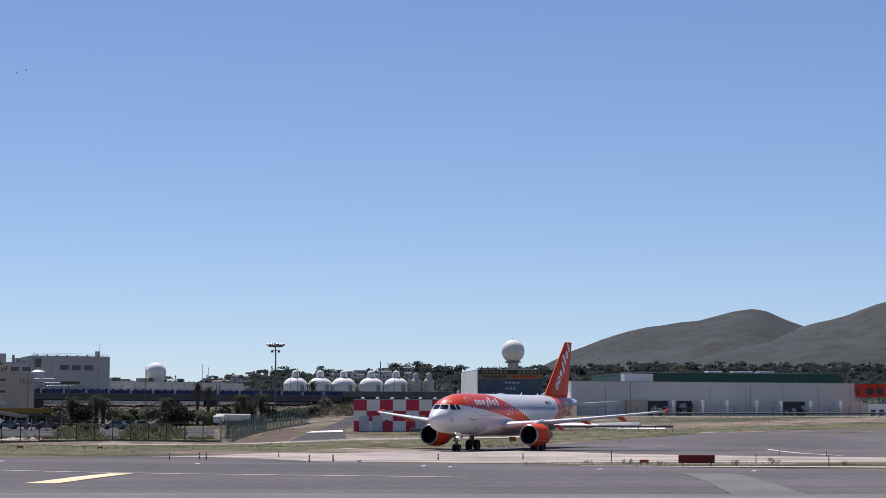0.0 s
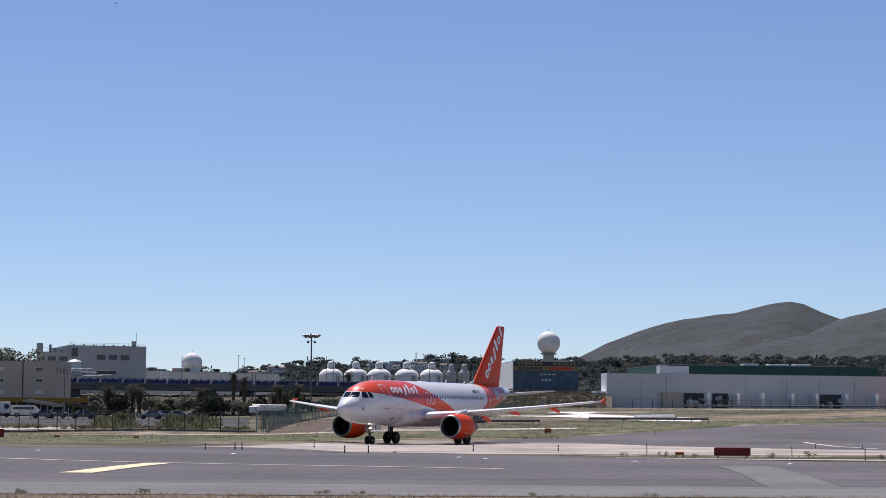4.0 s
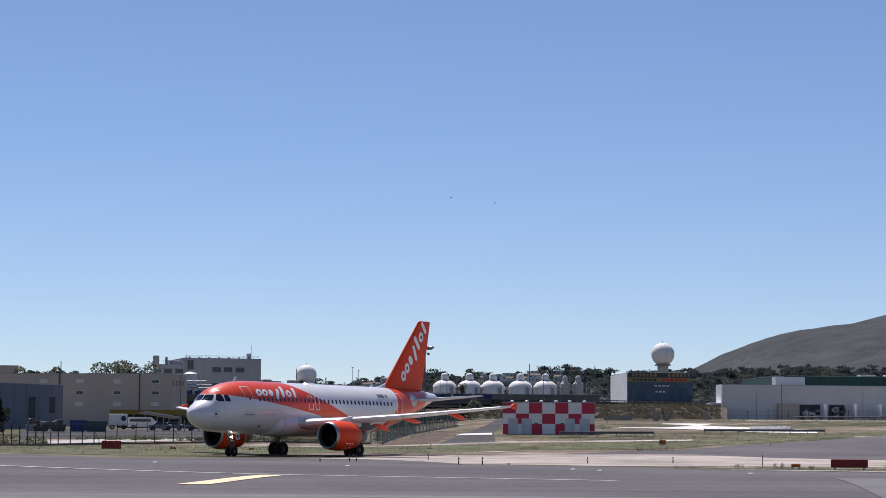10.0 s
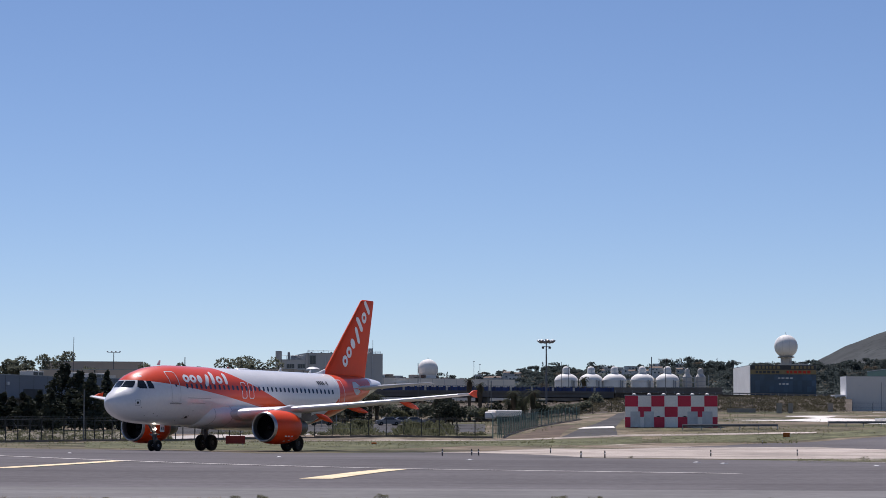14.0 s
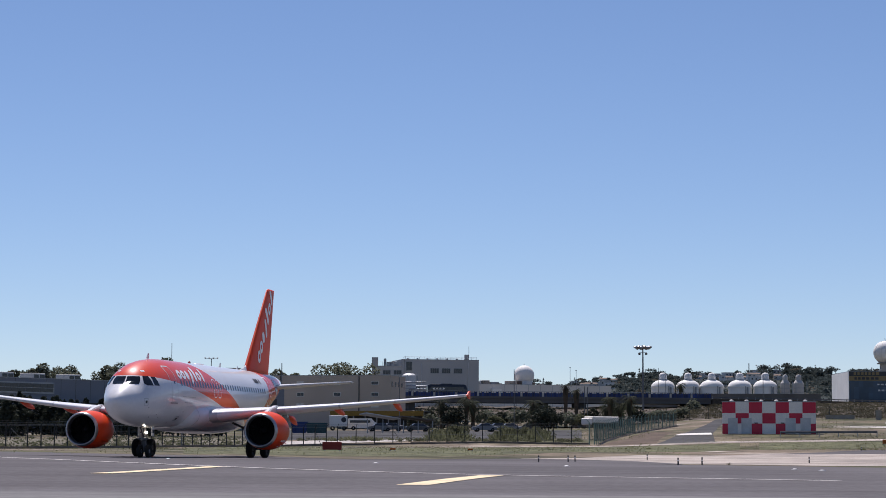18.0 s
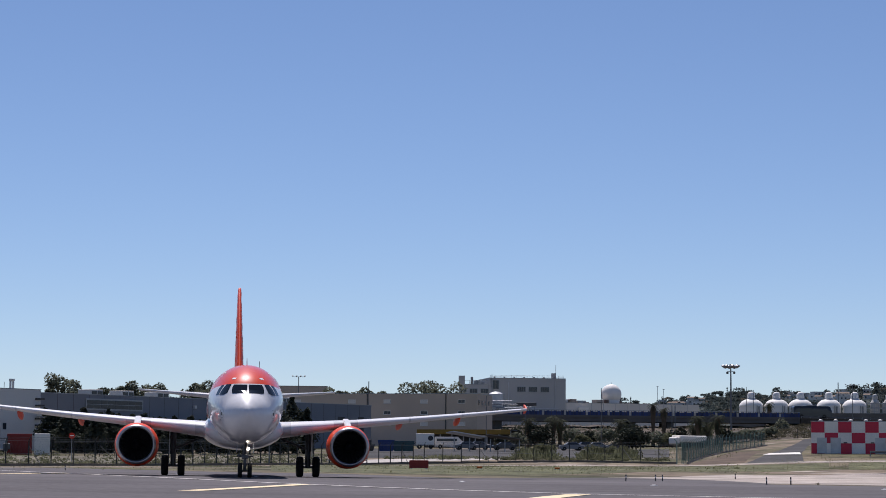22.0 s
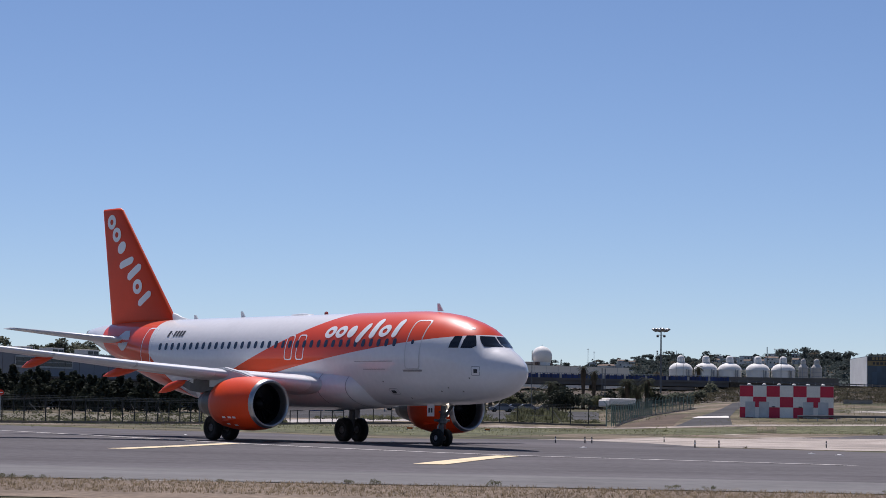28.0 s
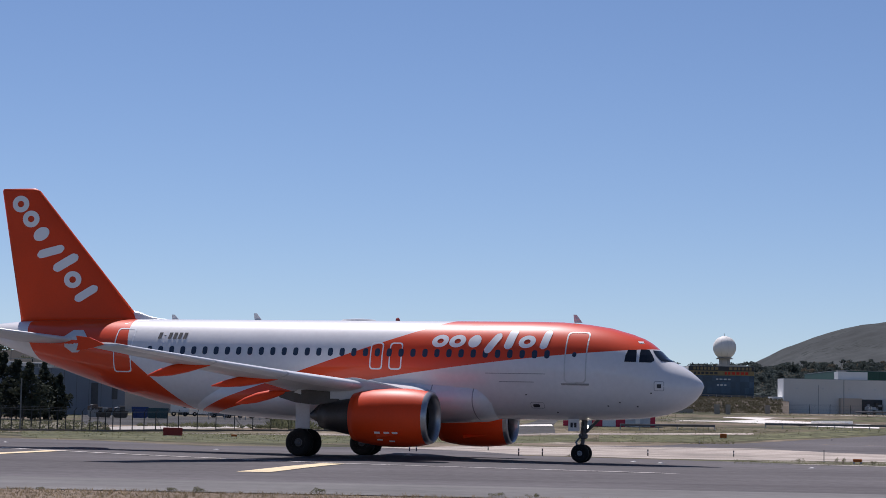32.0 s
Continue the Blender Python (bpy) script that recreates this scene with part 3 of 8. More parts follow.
def foil(chord, thick, n=10):
    """Outline of a wing section, from the trailing edge over the top to the nose and back below: (x from the nose, z)."""
    out = []
    for i in range(2 * n):
        a = math.pi * i / n
        x = (1 + math.cos(a)) / 2
        t = thick * 5 * (0.2969 * math.sqrt(x) - 0.126 * x - 0.3516 * x * x + 0.2843 * x ** 3 - 0.1015 * x ** 4)
        out.append((x * chord, (t if i < n else -t) * (chord)))
    return out


def surface(stations, vertical=False, bm=None):
    """A wing from stations (span, nose x, chord, thickness, height)."""
    rings = []
    for span, x, c, t, h in stations:
        if vertical:
            rings.append([Vector((x - px, pz, span)) for px, pz in foil(c, t)])
        else:
            rings.append([Vector((x - px, span, h + pz)) for px, pz in foil(c, t)])
    bm = loft(rings, bm)
    bmesh.ops.recalc_face_normals(bm, faces=bm.faces)
    return bm


def emblem(i):
    """Plain shape i of the emblem: an oval ring (centre, radii, hole) or a slanted bar (two ends, half width), along the row and across it."""
    oval = ("ring", 0, 0, 0.36, 0.27, 0.38)
    return ((oval,), (oval,), (("ring", 0, 0, 0.27, 0.27, 0.01),), (("bar", 0.20, 0.22, -0.08, -0.36, 0.17),),
            (("bar", 0.04, 0.40, 0.0, -0.17, 0.19),), (oval,), (("bar", 0.02, 0.36, 0.0, -0.17, 0.17),))[i]


def emblem_mesh(shapes, place):
    """Builds the shapes as flat sheets, laid on a skin by place(u, v)."""
    bm = bmesh.new()
    for shape in shapes:
        if shape[0] == "ring":
            _, cu, cv, ru, rv, hole = shape
            loops = []
            for k in (1.0, 0.5 + hole / 2, hole):
                loops.append([bm.verts.new(place(cu + ru * k * math.cos(math.tau * j / 24), cv + rv * k * math.sin(math.tau * j / 24))) for j in range(24)])
            for a, b in zip(loops, loops[1:]):
                for j in range(24):
                    bm.faces.new((a[j], a[(j + 1) % 24], b[(j + 1) % 24], b[j]))
        else:
            _, u0, v0, u1, v1, w = shape
            d = Vector((u1 - u0, v1 - v0)).normalized()
            n = Vector((-d.y, d.x)) * w
            left, right = [], []
            for k in range(13):
                t = k / 12
                e = min(t, 1 - t) * 5
                f = math.sqrt(max(0.0, 1 - (1 - min(1.0, e)) ** 2)) * 0.75 + 0.25
                p = Vector((u0, v0)) - d * w * 0.8 + (Vector((u1 - u0, v1 - v0)) + d * w * 1.6) * t
                left.append(bm.verts.new(place(*(p + n * f))))
                right.append(bm.verts.new(place(*(p - n * f))))
            for k in range(12):
                bm.faces.new((left[k], left[k + 1], right[k + 1], right[k]))
    bmesh.ops.recalc_face_normals(bm, faces=bm.faces)
    return bm


def fin_letters(parent):
    """Plain white shapes up the fin on both sides."""
    run = Vector((-3.45, 0, 4.2)).normalized()
    up = Vector((run.z, 0, -run.x))
    for side in (1, -1):
        for i in range(7):
            k = i / 6 if side > 0 else 1 - i / 6
            c = Vector((-12.35 - 3.45 * k, 0, 6.95 + 4.2 * k))

            def place(u, v):
                p = c + run * side * (1.15 * u + 0.22 * v) + up * 1.55 * v
                return (p.x, side * fin_half(p.x, p.z, 0.02 + 0.002 * (i % 2)), p.z)
            part("emblem_shape", emblem_mesh(emblem(i), place), M_LETTER, parent, "plain white painted shape" if i == 0 else "")


def fin_half(x, z, lift=0.02):
    """Half thickness of the fin's skin at x, z, lifted a little."""
    k = min(1.0, max(0.0, (z - 6.0) / 5.75))
    nose, c, t = -9.70 - 5.15 * k, 5.96 - 3.99 * k, 0.095 + 0.005 * min(1.0, 2 * k)
    u = min(0.98, max(0.02, (nose - x) / c))
    return c * t * 5 * (0.2969 * math.sqrt(u) - 0.126 * u - 0.3516 * u * u + 0.2843 * u ** 3 - 0.1015 * u ** 4) + lift


def hull_letters(parent):
    """Plain white shapes along the sash behind the front door."""
    for side in (1, -1):
        for i in range(7):
            x = 5.22 + 0.76 * (i if side < 0 else 6 - i)

            def place(u, v):
                return hull_y(x - side * (u + 0.18 * v), 4.96 + v, side, 0.016)
            part("emblem_shape", emblem_mesh(emblem(i), place), M_LETTER, parent, smooth=True)


def wheel_mesh(name, r, w, parent, m):
    prof = [(r * 0.30, -w * 0.36), (r * 0.52, -w * 0.34), (r * 0.56, -w * 0.46), (r * 0.86, -w * 0.5), (r * 0.98, -w * 0.34), (r, 0), (r * 0.98, w * 0.34), (r * 0.86, w * 0.5), (r * 0.56, w * 0.46), (r * 0.52, w * 0.34), (r * 0.30, w * 0.36)]
    tyre = part(name, lathe(prof, 28, m=pose(0, 0, 0, 90)), M_BLACK, parent, smooth=True, at=m)
    rim = [(0.01, -w * 0.30), (r * 0.16, -w * 0.40), (r * 0.22, -w * 0.30), (r * 0.44, -w * 0.26), (r * 0.53, -w * 0.35), (r * 0.53, w * 0.35), (r * 0.44, w * 0.26), (r * 0.22, w * 0.30), (r * 0.16, w * 0.40), (0.01, w * 0.30)]
    bm = lathe(rim, 20, m=pose(0, 0, 0, 90))
    for i in range(6):
        a = math.tau * i / 6
        for s in (-1, 1):
            rod((r * 0.34 * math.cos(a), s * w * 0.27, r * 0.34 * math.sin(a)), (r * 0.34 * math.cos(a), s * w * 0.31, r * 0.34 * math.sin(a)), r * 0.05, 6, bm)
    part("rim", bm, M_STEEL if r < 0.5 else M_GEAR, tyre, "grey metal wheel rim")
    return tyre


WHEELS = []


def airliner():
    jet = thing("airliner", Matrix(), "white and orange twin-engined passenger jet taxiing", "airplane")
    # hull
    rings = []
    for s, top, bot, w in HULL:
        c, h = (top + bot) / 2, (top - bot) / 2
        rings.append([Vector((NOSE_X - s, w * math.cos(math.tau * i / 56), c + h * math.sin(math.tau * i / 56))) for i in range(56)])
    bm = loft(rings)
    bmesh.ops.recalc_face_normals(bm, faces=bm.faces)
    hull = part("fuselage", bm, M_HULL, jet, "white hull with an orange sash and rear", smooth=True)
    # belly fairing
    rows = ((7.7, 0.05, 2.3, 1.95), (7.45, 1.45, 2.35, 1.75), (6.9, 1.99, 2.42, 1.62), (5.8, 2.12, 2.48, 1.56), (4.0, 2.23, 2.6, 1.50), (1.0, 2.28, 2.65, 1.46), (-2.0, 2.2, 2.6, 1.50), (-4.5, 1.9, 2.5, 1.62), (-6.2, 1.2, 2.3, 1.80), (-7.2, 0.1, 2.1, 1.98))
    rings = [[Vector((x, w * math.cos(math.tau * i / 32), 2.55 + (top - 1.45 if math.sin(math.tau * i / 32) > 0 else 2.55 - bot) * math.sin(math.tau * i / 32))) for i in range(32)] for x, w, top, bot in rows]
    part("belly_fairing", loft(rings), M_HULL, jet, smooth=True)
    # joint round the front of the fairing, and along its top
    def belly_point(x, a, grow):
        for (xa, wa, ta, ba), (xb, wb, tb, bb) in zip(rows, rows[1:]):
            if xb <= x <= xa:
                k = (xa - x) / (xa - xb)
                w, top, bot = wa + (wb - wa) * k, ta + (tb - ta) * k, ba + (bb - ba) * k
                return Vector((x, w * grow * math.cos(a), 2.55 + grow * (top - 1.45 if math.sin(a) > 0 else 2.55 - bot) * math.sin(a)))
        return Vector((x, 0, 2.0))
    for side in (1, -1):
        for x0 in (6.8, 5.0):
            bm = loft([[belly_point(x, (math.pi / 2 - side * math.pi / 2) + side * radians(-70 + 115 * i / 20), 1.004) for i in range(21)] for x in (x0, x0 - 0.045)], caps=False, closed=False)
            bmesh.ops.recalc_face_normals(bm, faces=bm.faces)
            part("panel_joint", bm, M_STEEL, hull, "thin grey panel joint")
        for x0, x1, z in ((7.3, 9.9, 3.62), (7.9, 9.4, 3.28)):
            part("panel_joint", hull_patch([(z, x0, x1), (z + 0.03, x0, x1)], side, 0.01), M_STEEL, hull)
    for x, z in ((12.4, 2.35), (12.9, 2.5), (13.6, 2.35), (14.2, 2.9), (9.0, 2.75), (10.2, 2.05)):
        for side in (1, -1):
            part("drain_port", hull_patch([(z, x, x + 0.07), (z + 0.05, x, x + 0.07)], side, 0.01), M_INK, hull)
    # cabin windows
    wx = [9.94 - 0.5326 * i for i in range(35)]
    for side in (1, -1):
        for x in wx:
            w = part("cabin_window", hull_patch(rounded(x - 0.115, x + 0.115, 4.27, 4.62, 0.1), side, 0.01), M_CABIN, hull)
    # doors and exits
    for side in (1, -1):
        for name, x0, x1, z0, z1, r in (("front_door", 10.68, 11.62, 3.28, 5.42, 0.16), ("overwing_exit", 2.16, 2.74, 3.72, 4.88, 0.14), ("overwing_exit", 3.02, 3.60, 3.72, 4.88, 0.14), ("rear_door", -9.95, -9.05, 3.45, 5.42, 0.14)):
            part(name, hull_ring(x0, x1, z0, z1, r, 0.055, side), M_LETTER if "door" not in name or name == "rear_door" else M_LOUVRE, hull, "outlined door flush with the hull")
        part("door_window", hull_patch(rounded(11.0, 11.18, 4.35, 4.55, 0.08), side, 0.012), M_CABIN, hull)
        part("door_sill", hull_patch([(3.19, 10.58, 11.72), (3.27, 10.55, 11.75)], side, 0.02), M_STEEL, hull)
        part("root_plate", hull_patch([(4.30, -12.1, -11.8), (4.55, -12.5, -11.45), (5.0, -12.6, -11.4), (5.3, -12.2, -11.7)], side, 0.02), M_WING, hull, "bare grey plate at the tailplane root")
        # service hatch and small openings
        part("hatch", hull_ring(14.35, 14.75, 3.02, 3.42, 0.06, 0.025, side), M_STEEL, hull)
        part("hatch", hull_patch(rounded(14.47, 14.64, 3.14, 3.30, 0.02), side, 0.012), M_INK, hull)
        part("hatch", hull_ring(9.15, 9.75, 2.22, 2.48, 0.08, 0.02, side), M_STEEL, hull)
        part("hatch", hull_patch(rounded(9.25, 9.55, 2.27, 2.40, 0.06), side, 0.012), M_INK, hull)
    # registration as plain bars
    for side in (1, -1):
        for i in range(6):
            x = -7.80 + 0.24 * i
            if i == 1:
                part("marking_bar", hull_patch([(5.06, x - 0.05, x + 0.05), (5.10, x - 0.05, x + 0.05)], side, 0.01), M_INK, hull)
            else:
                part("marking_bar", hull_patch([(4.94, x - 0.09, x + 0.07), (5.22, x - 0.06, x + 0.10)], side, 0.016), M_INK, hull)
    # cockpit windows
    for side in (1, -1):
        part("marking_bar", hull_patch([(4.98, 13.60, 13.78), (5.06, 13.52, 13.70)], side, 0.012), M_LETTER, hull)
        panes = (((4.19, 13.15, 13.62), (4.45, 13.17, 13.60), (4.69, 13.24, 13.57)),
                 ((4.18, 13.73, 14.20), (4.28, 13.73, 14.30), (4.50, 13.72, 14.18), (4.72, 13.72, 14.02)))
        for rows in panes:
            part("cockpit_window", hull_patch([r for r in rows], side, 0.012), M_GLASSDK, hull)
        # windscreen half, across the brow
        bm = bmesh.new()
        pts = []
        for z, x0, y1 in ((4.25, 0, 0.80), (4.40, 0, 0.81), (4.56, 0, 0.78), (4.70, 0, 0.70)):
            row = []
            for i in range(6):
                y = 0.04 + (y1 - 0.04) * i / 5
                # the skin's x at this y, z
                lo, hi = 12.5, 16.1
                for _ in range(30):
                    mid = (lo + hi) / 2
                    top, bot, w = hull_at(mid)
                    c, h = (top + bot) / 2, (top - bot) / 2
                    inside = (y / w) ** 2 + ((z - c) / h) ** 2 < 1
                    lo, hi = (mid, hi) if inside else (lo, mid)
                row.append(bm.verts.new((lo + 0.014, side * y, z + 0.006)))
            pts.append(row)
        for a, b in zip(pts, pts[1:]):
            for i in range(5):
                bm.faces.new((a[i], a[i + 1], b[i + 1], b[i]) if side > 0 else (a[i], b[i], b[i + 1], a[i + 1]))
        bmesh.ops.recalc_face_normals(bm, faces=bm.faces)
        part("windscreen", bm, M_GLASSDK, hull)
    # wings
    for side in (1, -1):
        st = [(0.6, 6.15, 6.9, 0.15, 2.45), (1.975, 5.40, 6.15, 0.15, 2.58), (4.0, 4.35, 5.15, 0.135, 2.78), (6.3, 3.15, 4.05, 0.125, 3.0), (10.0, 1.22, 3.05, 0.115, 3.36), (14.0, -0.86, 2.15, 0.11, 3.78), (16.7, -2.26, 1.62, 0.105, 4.08)]
        wing = part("wing", surface([(side * a, x, c, t, h) for a, x, c, t, h in st]), M_WING, jet, "pale grey swept wing", smooth=True)
        # leading edge slats in four lengths, their pale paint standing for a glint
        for a, b in ((2.6, 5.0), (6.4, 9.4), (9.5, 12.6), (12.7, 16.3)):
            rings = []
            for y in (a, b):
                for (sa, xa, ca, ta, ha), (sb, xb, cb, tb, hb) in zip(st, st[1:]):
                    if sa <= y <= sb:
                        k = (y - sa) / (sb - sa)
                        x, c, th, hh = xa + (xb - xa) * k, ca + (cb - ca) * k, ta + (tb - ta) * k, ha + (hb - ha) * k
                outline = [(px, pz) for px, pz in foil(c, th * 1.04, 16) if px < 0.17 * c]
                rings.append([Vector((x + 0.012 - px, side * y, hh + pz)) for px, pz in outline])
            bm = loft(rings, caps=False, closed=False)
            bmesh.ops.recalc_face_normals(bm, faces=bm.faces)
            part("slat", bm, M_SLAT, wing, "leading edge slat, painted paler for the glint on it", smooth=True)
        fence = bmesh.new()
        outline = [(-2.8, 4.10), (-3.4, 4.34), (-3.95, 4.40), (-3.85, 4.1), (-3.92, 3.86), (-3.5, 3.90)]
        rings = [[Vector((x, side * y, z)) for x, z in outline] for y in (16.72, 16.80)]
        loft(rings, fence)
        bmesh.ops.recalc_face_normals(fence, faces=fence.faces)
        part("wingtip_fence", fence, M_ORANGE, wing, "orange wingtip fence")
        # flap track fairings: span, front and rear end
        for y, x0, z0, x1, z1 in ((12.5, -0.45, 3.58, -3.10, 3.13), (9.0, 1.25, 3.24, -1.95, 2.84), (5.75, 0.05, 2.70, -2.30, 2.18)):
            prof = ((0, 0.02, 0.03), (0.12, 0.10, 0.10), (0.35, 0.16, 0.19), (0.6, 0.17, 0.21), (0.82, 0.11, 0.14), (1.0, 0.015, 0.02))
            rings = [[Vector((x0 + (x1 - x0) * k, side * (y + a * math.cos(math.tau * i / 12)), z0 + (z1 - z0) * k ** 1.35 - 0.06 + b * math.sin(math.tau * i / 12))) for i in range(12)] for k, a, b in prof]
            bm = loft(rings)
            bmesh.ops.recalc_face_normals(bm, faces=bm.faces)
            part("flap_track_fairing", bm, M_ORANGE, wing, "orange flap track fairing", smooth=True)
        # engine
        ey, ez, ex = side * 5.72, 1.69, 6.35
        turn = Matrix.Translation((ex, ey, ez)) @ pose(0, 0, 0, 0, -90, 0)
        # profile heights run aft from the inlet lip (local z is aft)
        cowl = part("engine_cowl", lathe([(1.06, 0.22), (1.13, 0.6), (1.175, 1.2), (1.18, 1.8), (1.14, 2.45), (1.04, 3.06), (0.96, 3.36), (0.93, 3.34), (0.98, 2.9)], 40, m=turn), M_ORANGE, jet, "orange engine cowling", smooth=True)
        part("inlet_lip", lathe([(0.86, 0.5), (0.865, 0.25), (0.90, 0.08), (0.955, 0.0), (1.01, 0.06), (1.063, 0.225)], 40, m=turn), M_BARE, cowl, "polished metal inlet lip", smooth=True)
        part("inlet_duct", lathe([(0.86, 0.5), (0.855, 1.1), (0.02, 1.12)], 40, m=turn), M_FANDARK, cowl)
        blade = None
        for i in range(24):
            q = turn @ pose(0, 0, 0, 0, 0, 15 * i)
            if blade is None:
                blade = part("fan_blade", add(bmesh.new(), ((0.28, -0.03, 0.92), (0.84, -0.09, 0.98), (0.84, 0.07, 0.86), (0.28, 0.05, 0.84)), ((0, 1, 2, 3),)), M_FANDARK, cowl, at=q)
            else:
                share(blade, cowl, q)
        part("spinner", lathe([(0.01, 0.55), (0.14, 0.66), (0.24, 0.8), (0.29, 0.95)], 20, m=turn), M_FANDARK, cowl, smooth=True)
        part("core_nozzle", lathe([(0.84, 2.95), (0.74, 3.6), (0.58, 4.4), (0.47, 4.85), (0.44, 4.8), (0.5, 4.3)], 32, m=turn), M_DARKMETAL, cowl, "dark core nozzle", smooth=True)
        part("exhaust_plug", lathe([(0.36, 4.4), (0.30, 4.9), (0.12, 5.25), (0.01, 5.35)], 20, m=turn), M_DARKMETAL, cowl, smooth=True)
        for s2 in (-1, 1):
            q = turn @ pose(0, 0, 0, 0, 0, 180 + 55 * s2)
            part("strake", add(bmesh.new(), [q @ Vector(p) for p in ((1.14, 0.0, 0.9), (1.17, 0.0, 2.1), (1.42, 0.0, 2.0), (1.18, 0.03, 1.5))], ((0, 1, 2), (0, 2, 1))), M_ORANGE, cowl)
        for i, (dx, dz) in enumerate(((1.3, 0.62), (1.65, 0.62), (2.05, 0.62), (1.5, 0.95), (2.0, 0.9))):
            a = math.asin(min(0.99, dz / 1.18))
            bm = bmesh.new()
            q = turn
            vs = []
            for da in (-0.04, 0.04):
                for dd in (-0.12, 0.12):
                    # towards the outboard side, below the middle
                    vs.append(Vector((ex - dx - dd, ey + side * 1.185 * math.cos(a + da), ez - 1.185 * math.sin(a + da))))
            add(bm, vs, ((0, 1, 3, 2), (0, 2, 3, 1)))
            part("placard", bm, M_LETTER, cowl)
        # pylon
        pts = [(5.4, 2.78), (4.2, 3.06), (2.9, 3.28), (1.0, 3.05), (0.2, 2.62), (1.2, 2.35), (3.4, 2.35), (5.2, 2.6)]
        rings = [[Vector((x, ey + d, z)) for x, z in pts] for d in (-0.17, 0.17)]
        bm = loft(rings)
        bmesh.ops.recalc_face_normals(bm, faces=bm.faces)
        bmesh.ops.bevel(bm, geom=bm.edges[:], offset=0.05, segments=2, affect="EDGES")
        part("pylon", bm, M_WING, jet)
        # rear fairing in dark metal: the wing's shadow is put into its colour
        rings = [[Vector((x, ey + d * w, z)) for d, z in ((-1, za), (1, za), (1, zb), (-1, zb))] for x, w, za, zb in ((2.3, 0.16, 2.28, 2.86), (1.2, 0.19, 2.14, 2.78), (0.4, 0.16, 2.22, 2.70), (-0.35, 0.05, 2.42, 2.60))]
        bm = loft(rings)
        bmesh.ops.recalc_face_normals(bm, faces=bm.faces)
        part("shaded_pylon_tail", bm, M_DARKMETAL, jet, "rear fairing of the engine pylon, darkened for the shadow under the wing")
        # stabiliser
        st = [(0.5, -11.5, 3.9, 0.10, 4.78), (1.6, -12.2, 3.3, 0.10, 4.88), (6.2, -14.75, 1.30, 0.09, 5.27)]
        part("stabiliser", surface([(side * a, x, c, t, h) for a, x, c, t, h in st]), M_WING, jet, "pale grey tailplane", smooth=True)
        # main gear
        y = side * 3.8
        bm = rod((0.0, y, 0.55), (0.05, y, 2.75), 0.15, 14)
        rod((0, y, 0.5), (0, y, 1.35), 0.11, 14, bm)
        rod((0, y - 0.34, 0.585), (0, y + 0.34, 0.585), 0.09, 12, bm)
        gear = part("main_gear", bm, M_GEAR, jet, "grey landing gear leg")
        part("side_brace", rod((0.05, y, 1.5), (0.1, side * 1.9, 2.3), 0.075, 10), M_GEAR, gear)
        part("torque_link", rod((-0.22, y, 1.2), (-0.2, y, 0.62), 0.05, 8, rod((-0.05, y, 1.7), (-0.22, y, 1.2), 0.05, 8)), M_STEEL, gear)
        part("gear_door", box(-0.30, 0.34, y + side * 0.22 - 0.02, y + side * 0.22 + 0.02, 1.15, 2.55, bevel=0.01), M_WING, gear, "pale grey gear door")
        for d in (-0.46, 0.46):
            WHEELS.append((wheel_mesh("wheel", 0.585, 0.40, gear, pose(0, y + d, 0.585)), (0, y + d, 0.585), 0.585))
    # fin with its fillet
    fin = part("fin", surface([(5.6, -9.35, 6.25, 0.095, 0), (6.0, -9.70, 5.96, 0.095, 0), (9.0, -12.40, 3.87, 0.10, 0), (11.75, -14.85, 1.97, 0.10, 0), (11.87, -15.1, 1.68, 0.08, 0)], True), M_ORANGE, jet, "orange tail fin", smooth=True)
    bm = bmesh.new()
    rings = [[Vector((x, w * c, z0 + (z1 - z0) * s)) for c, s in ((1, 0), (0.6, 0.5), (0.25, 0.85), (0, 1), (-0.25, 0.85), (-0.6, 0.5), (-1, 0))] for x, w, z0, z1 in ((-8.0, 0.03, 5.80, 5.875), (-8.6, 0.09, 5.8, 5.925), (-9.1, 0.14, 5.8, 6.02), (-9.5, 0.16, 5.8, 6.16), (-9.9, 0.15, 5.8, 6.26))]
    loft(rings, bm, closed=False, caps=False)
    bmesh.ops.recalc_face_normals(bm, faces=bm.faces)
    part("fin_fillet", bm, M_WHITE, fin, "white fillet before the fin", smooth=True)
    fin_letters(fin)
    hull_letters(hull)
    part("exhaust_outlet", lathe([(0.20, 0), (0.24, 0.25), (0.23, 0.3), (0.1, 0.2)], 16, m=Matrix.Translation((-17.45, 0, 5.26)) @ pose(0, 0, 0, 0, -90, 0)), M_DARKMETAL, hull)
    # aerials and beacon
    for x, h, lean in ((10.95, 0.32, -0.26), (-3.65, 0.30, -0.26), (-7.65, 0.22, -0.24)):
        bm = bmesh.new()
        loft([[Vector((x, -0.03, 5.86)), Vector((x, 0.03, 5.86)), Vector((x - 0.35, 0.03, 5.86)), Vector((x - 0.35, -0.03, 5.86))],
              [Vector((x + lean, -0.015, 5.88 + h)), Vector((x + lean, 0.015, 5.88 + h)), Vector((x + lean - 0.14, 0.015, 5.88 + h)), Vector((x + lean - 0.14, -0.015, 5.88 + h))]], bm)
        bmesh.ops.recalc_face_normals(bm, faces=bm.faces)
        part("blade_aerial", bm, M_WHITE, hull)
    part("beacon", lathe([(0.10, 5.86), (0.09, 5.97), (0.04, 6.02), (0.005, 6.03)], 12, m=Matrix.Translation((2.7, 0, 0))), M_BEACON, hull)
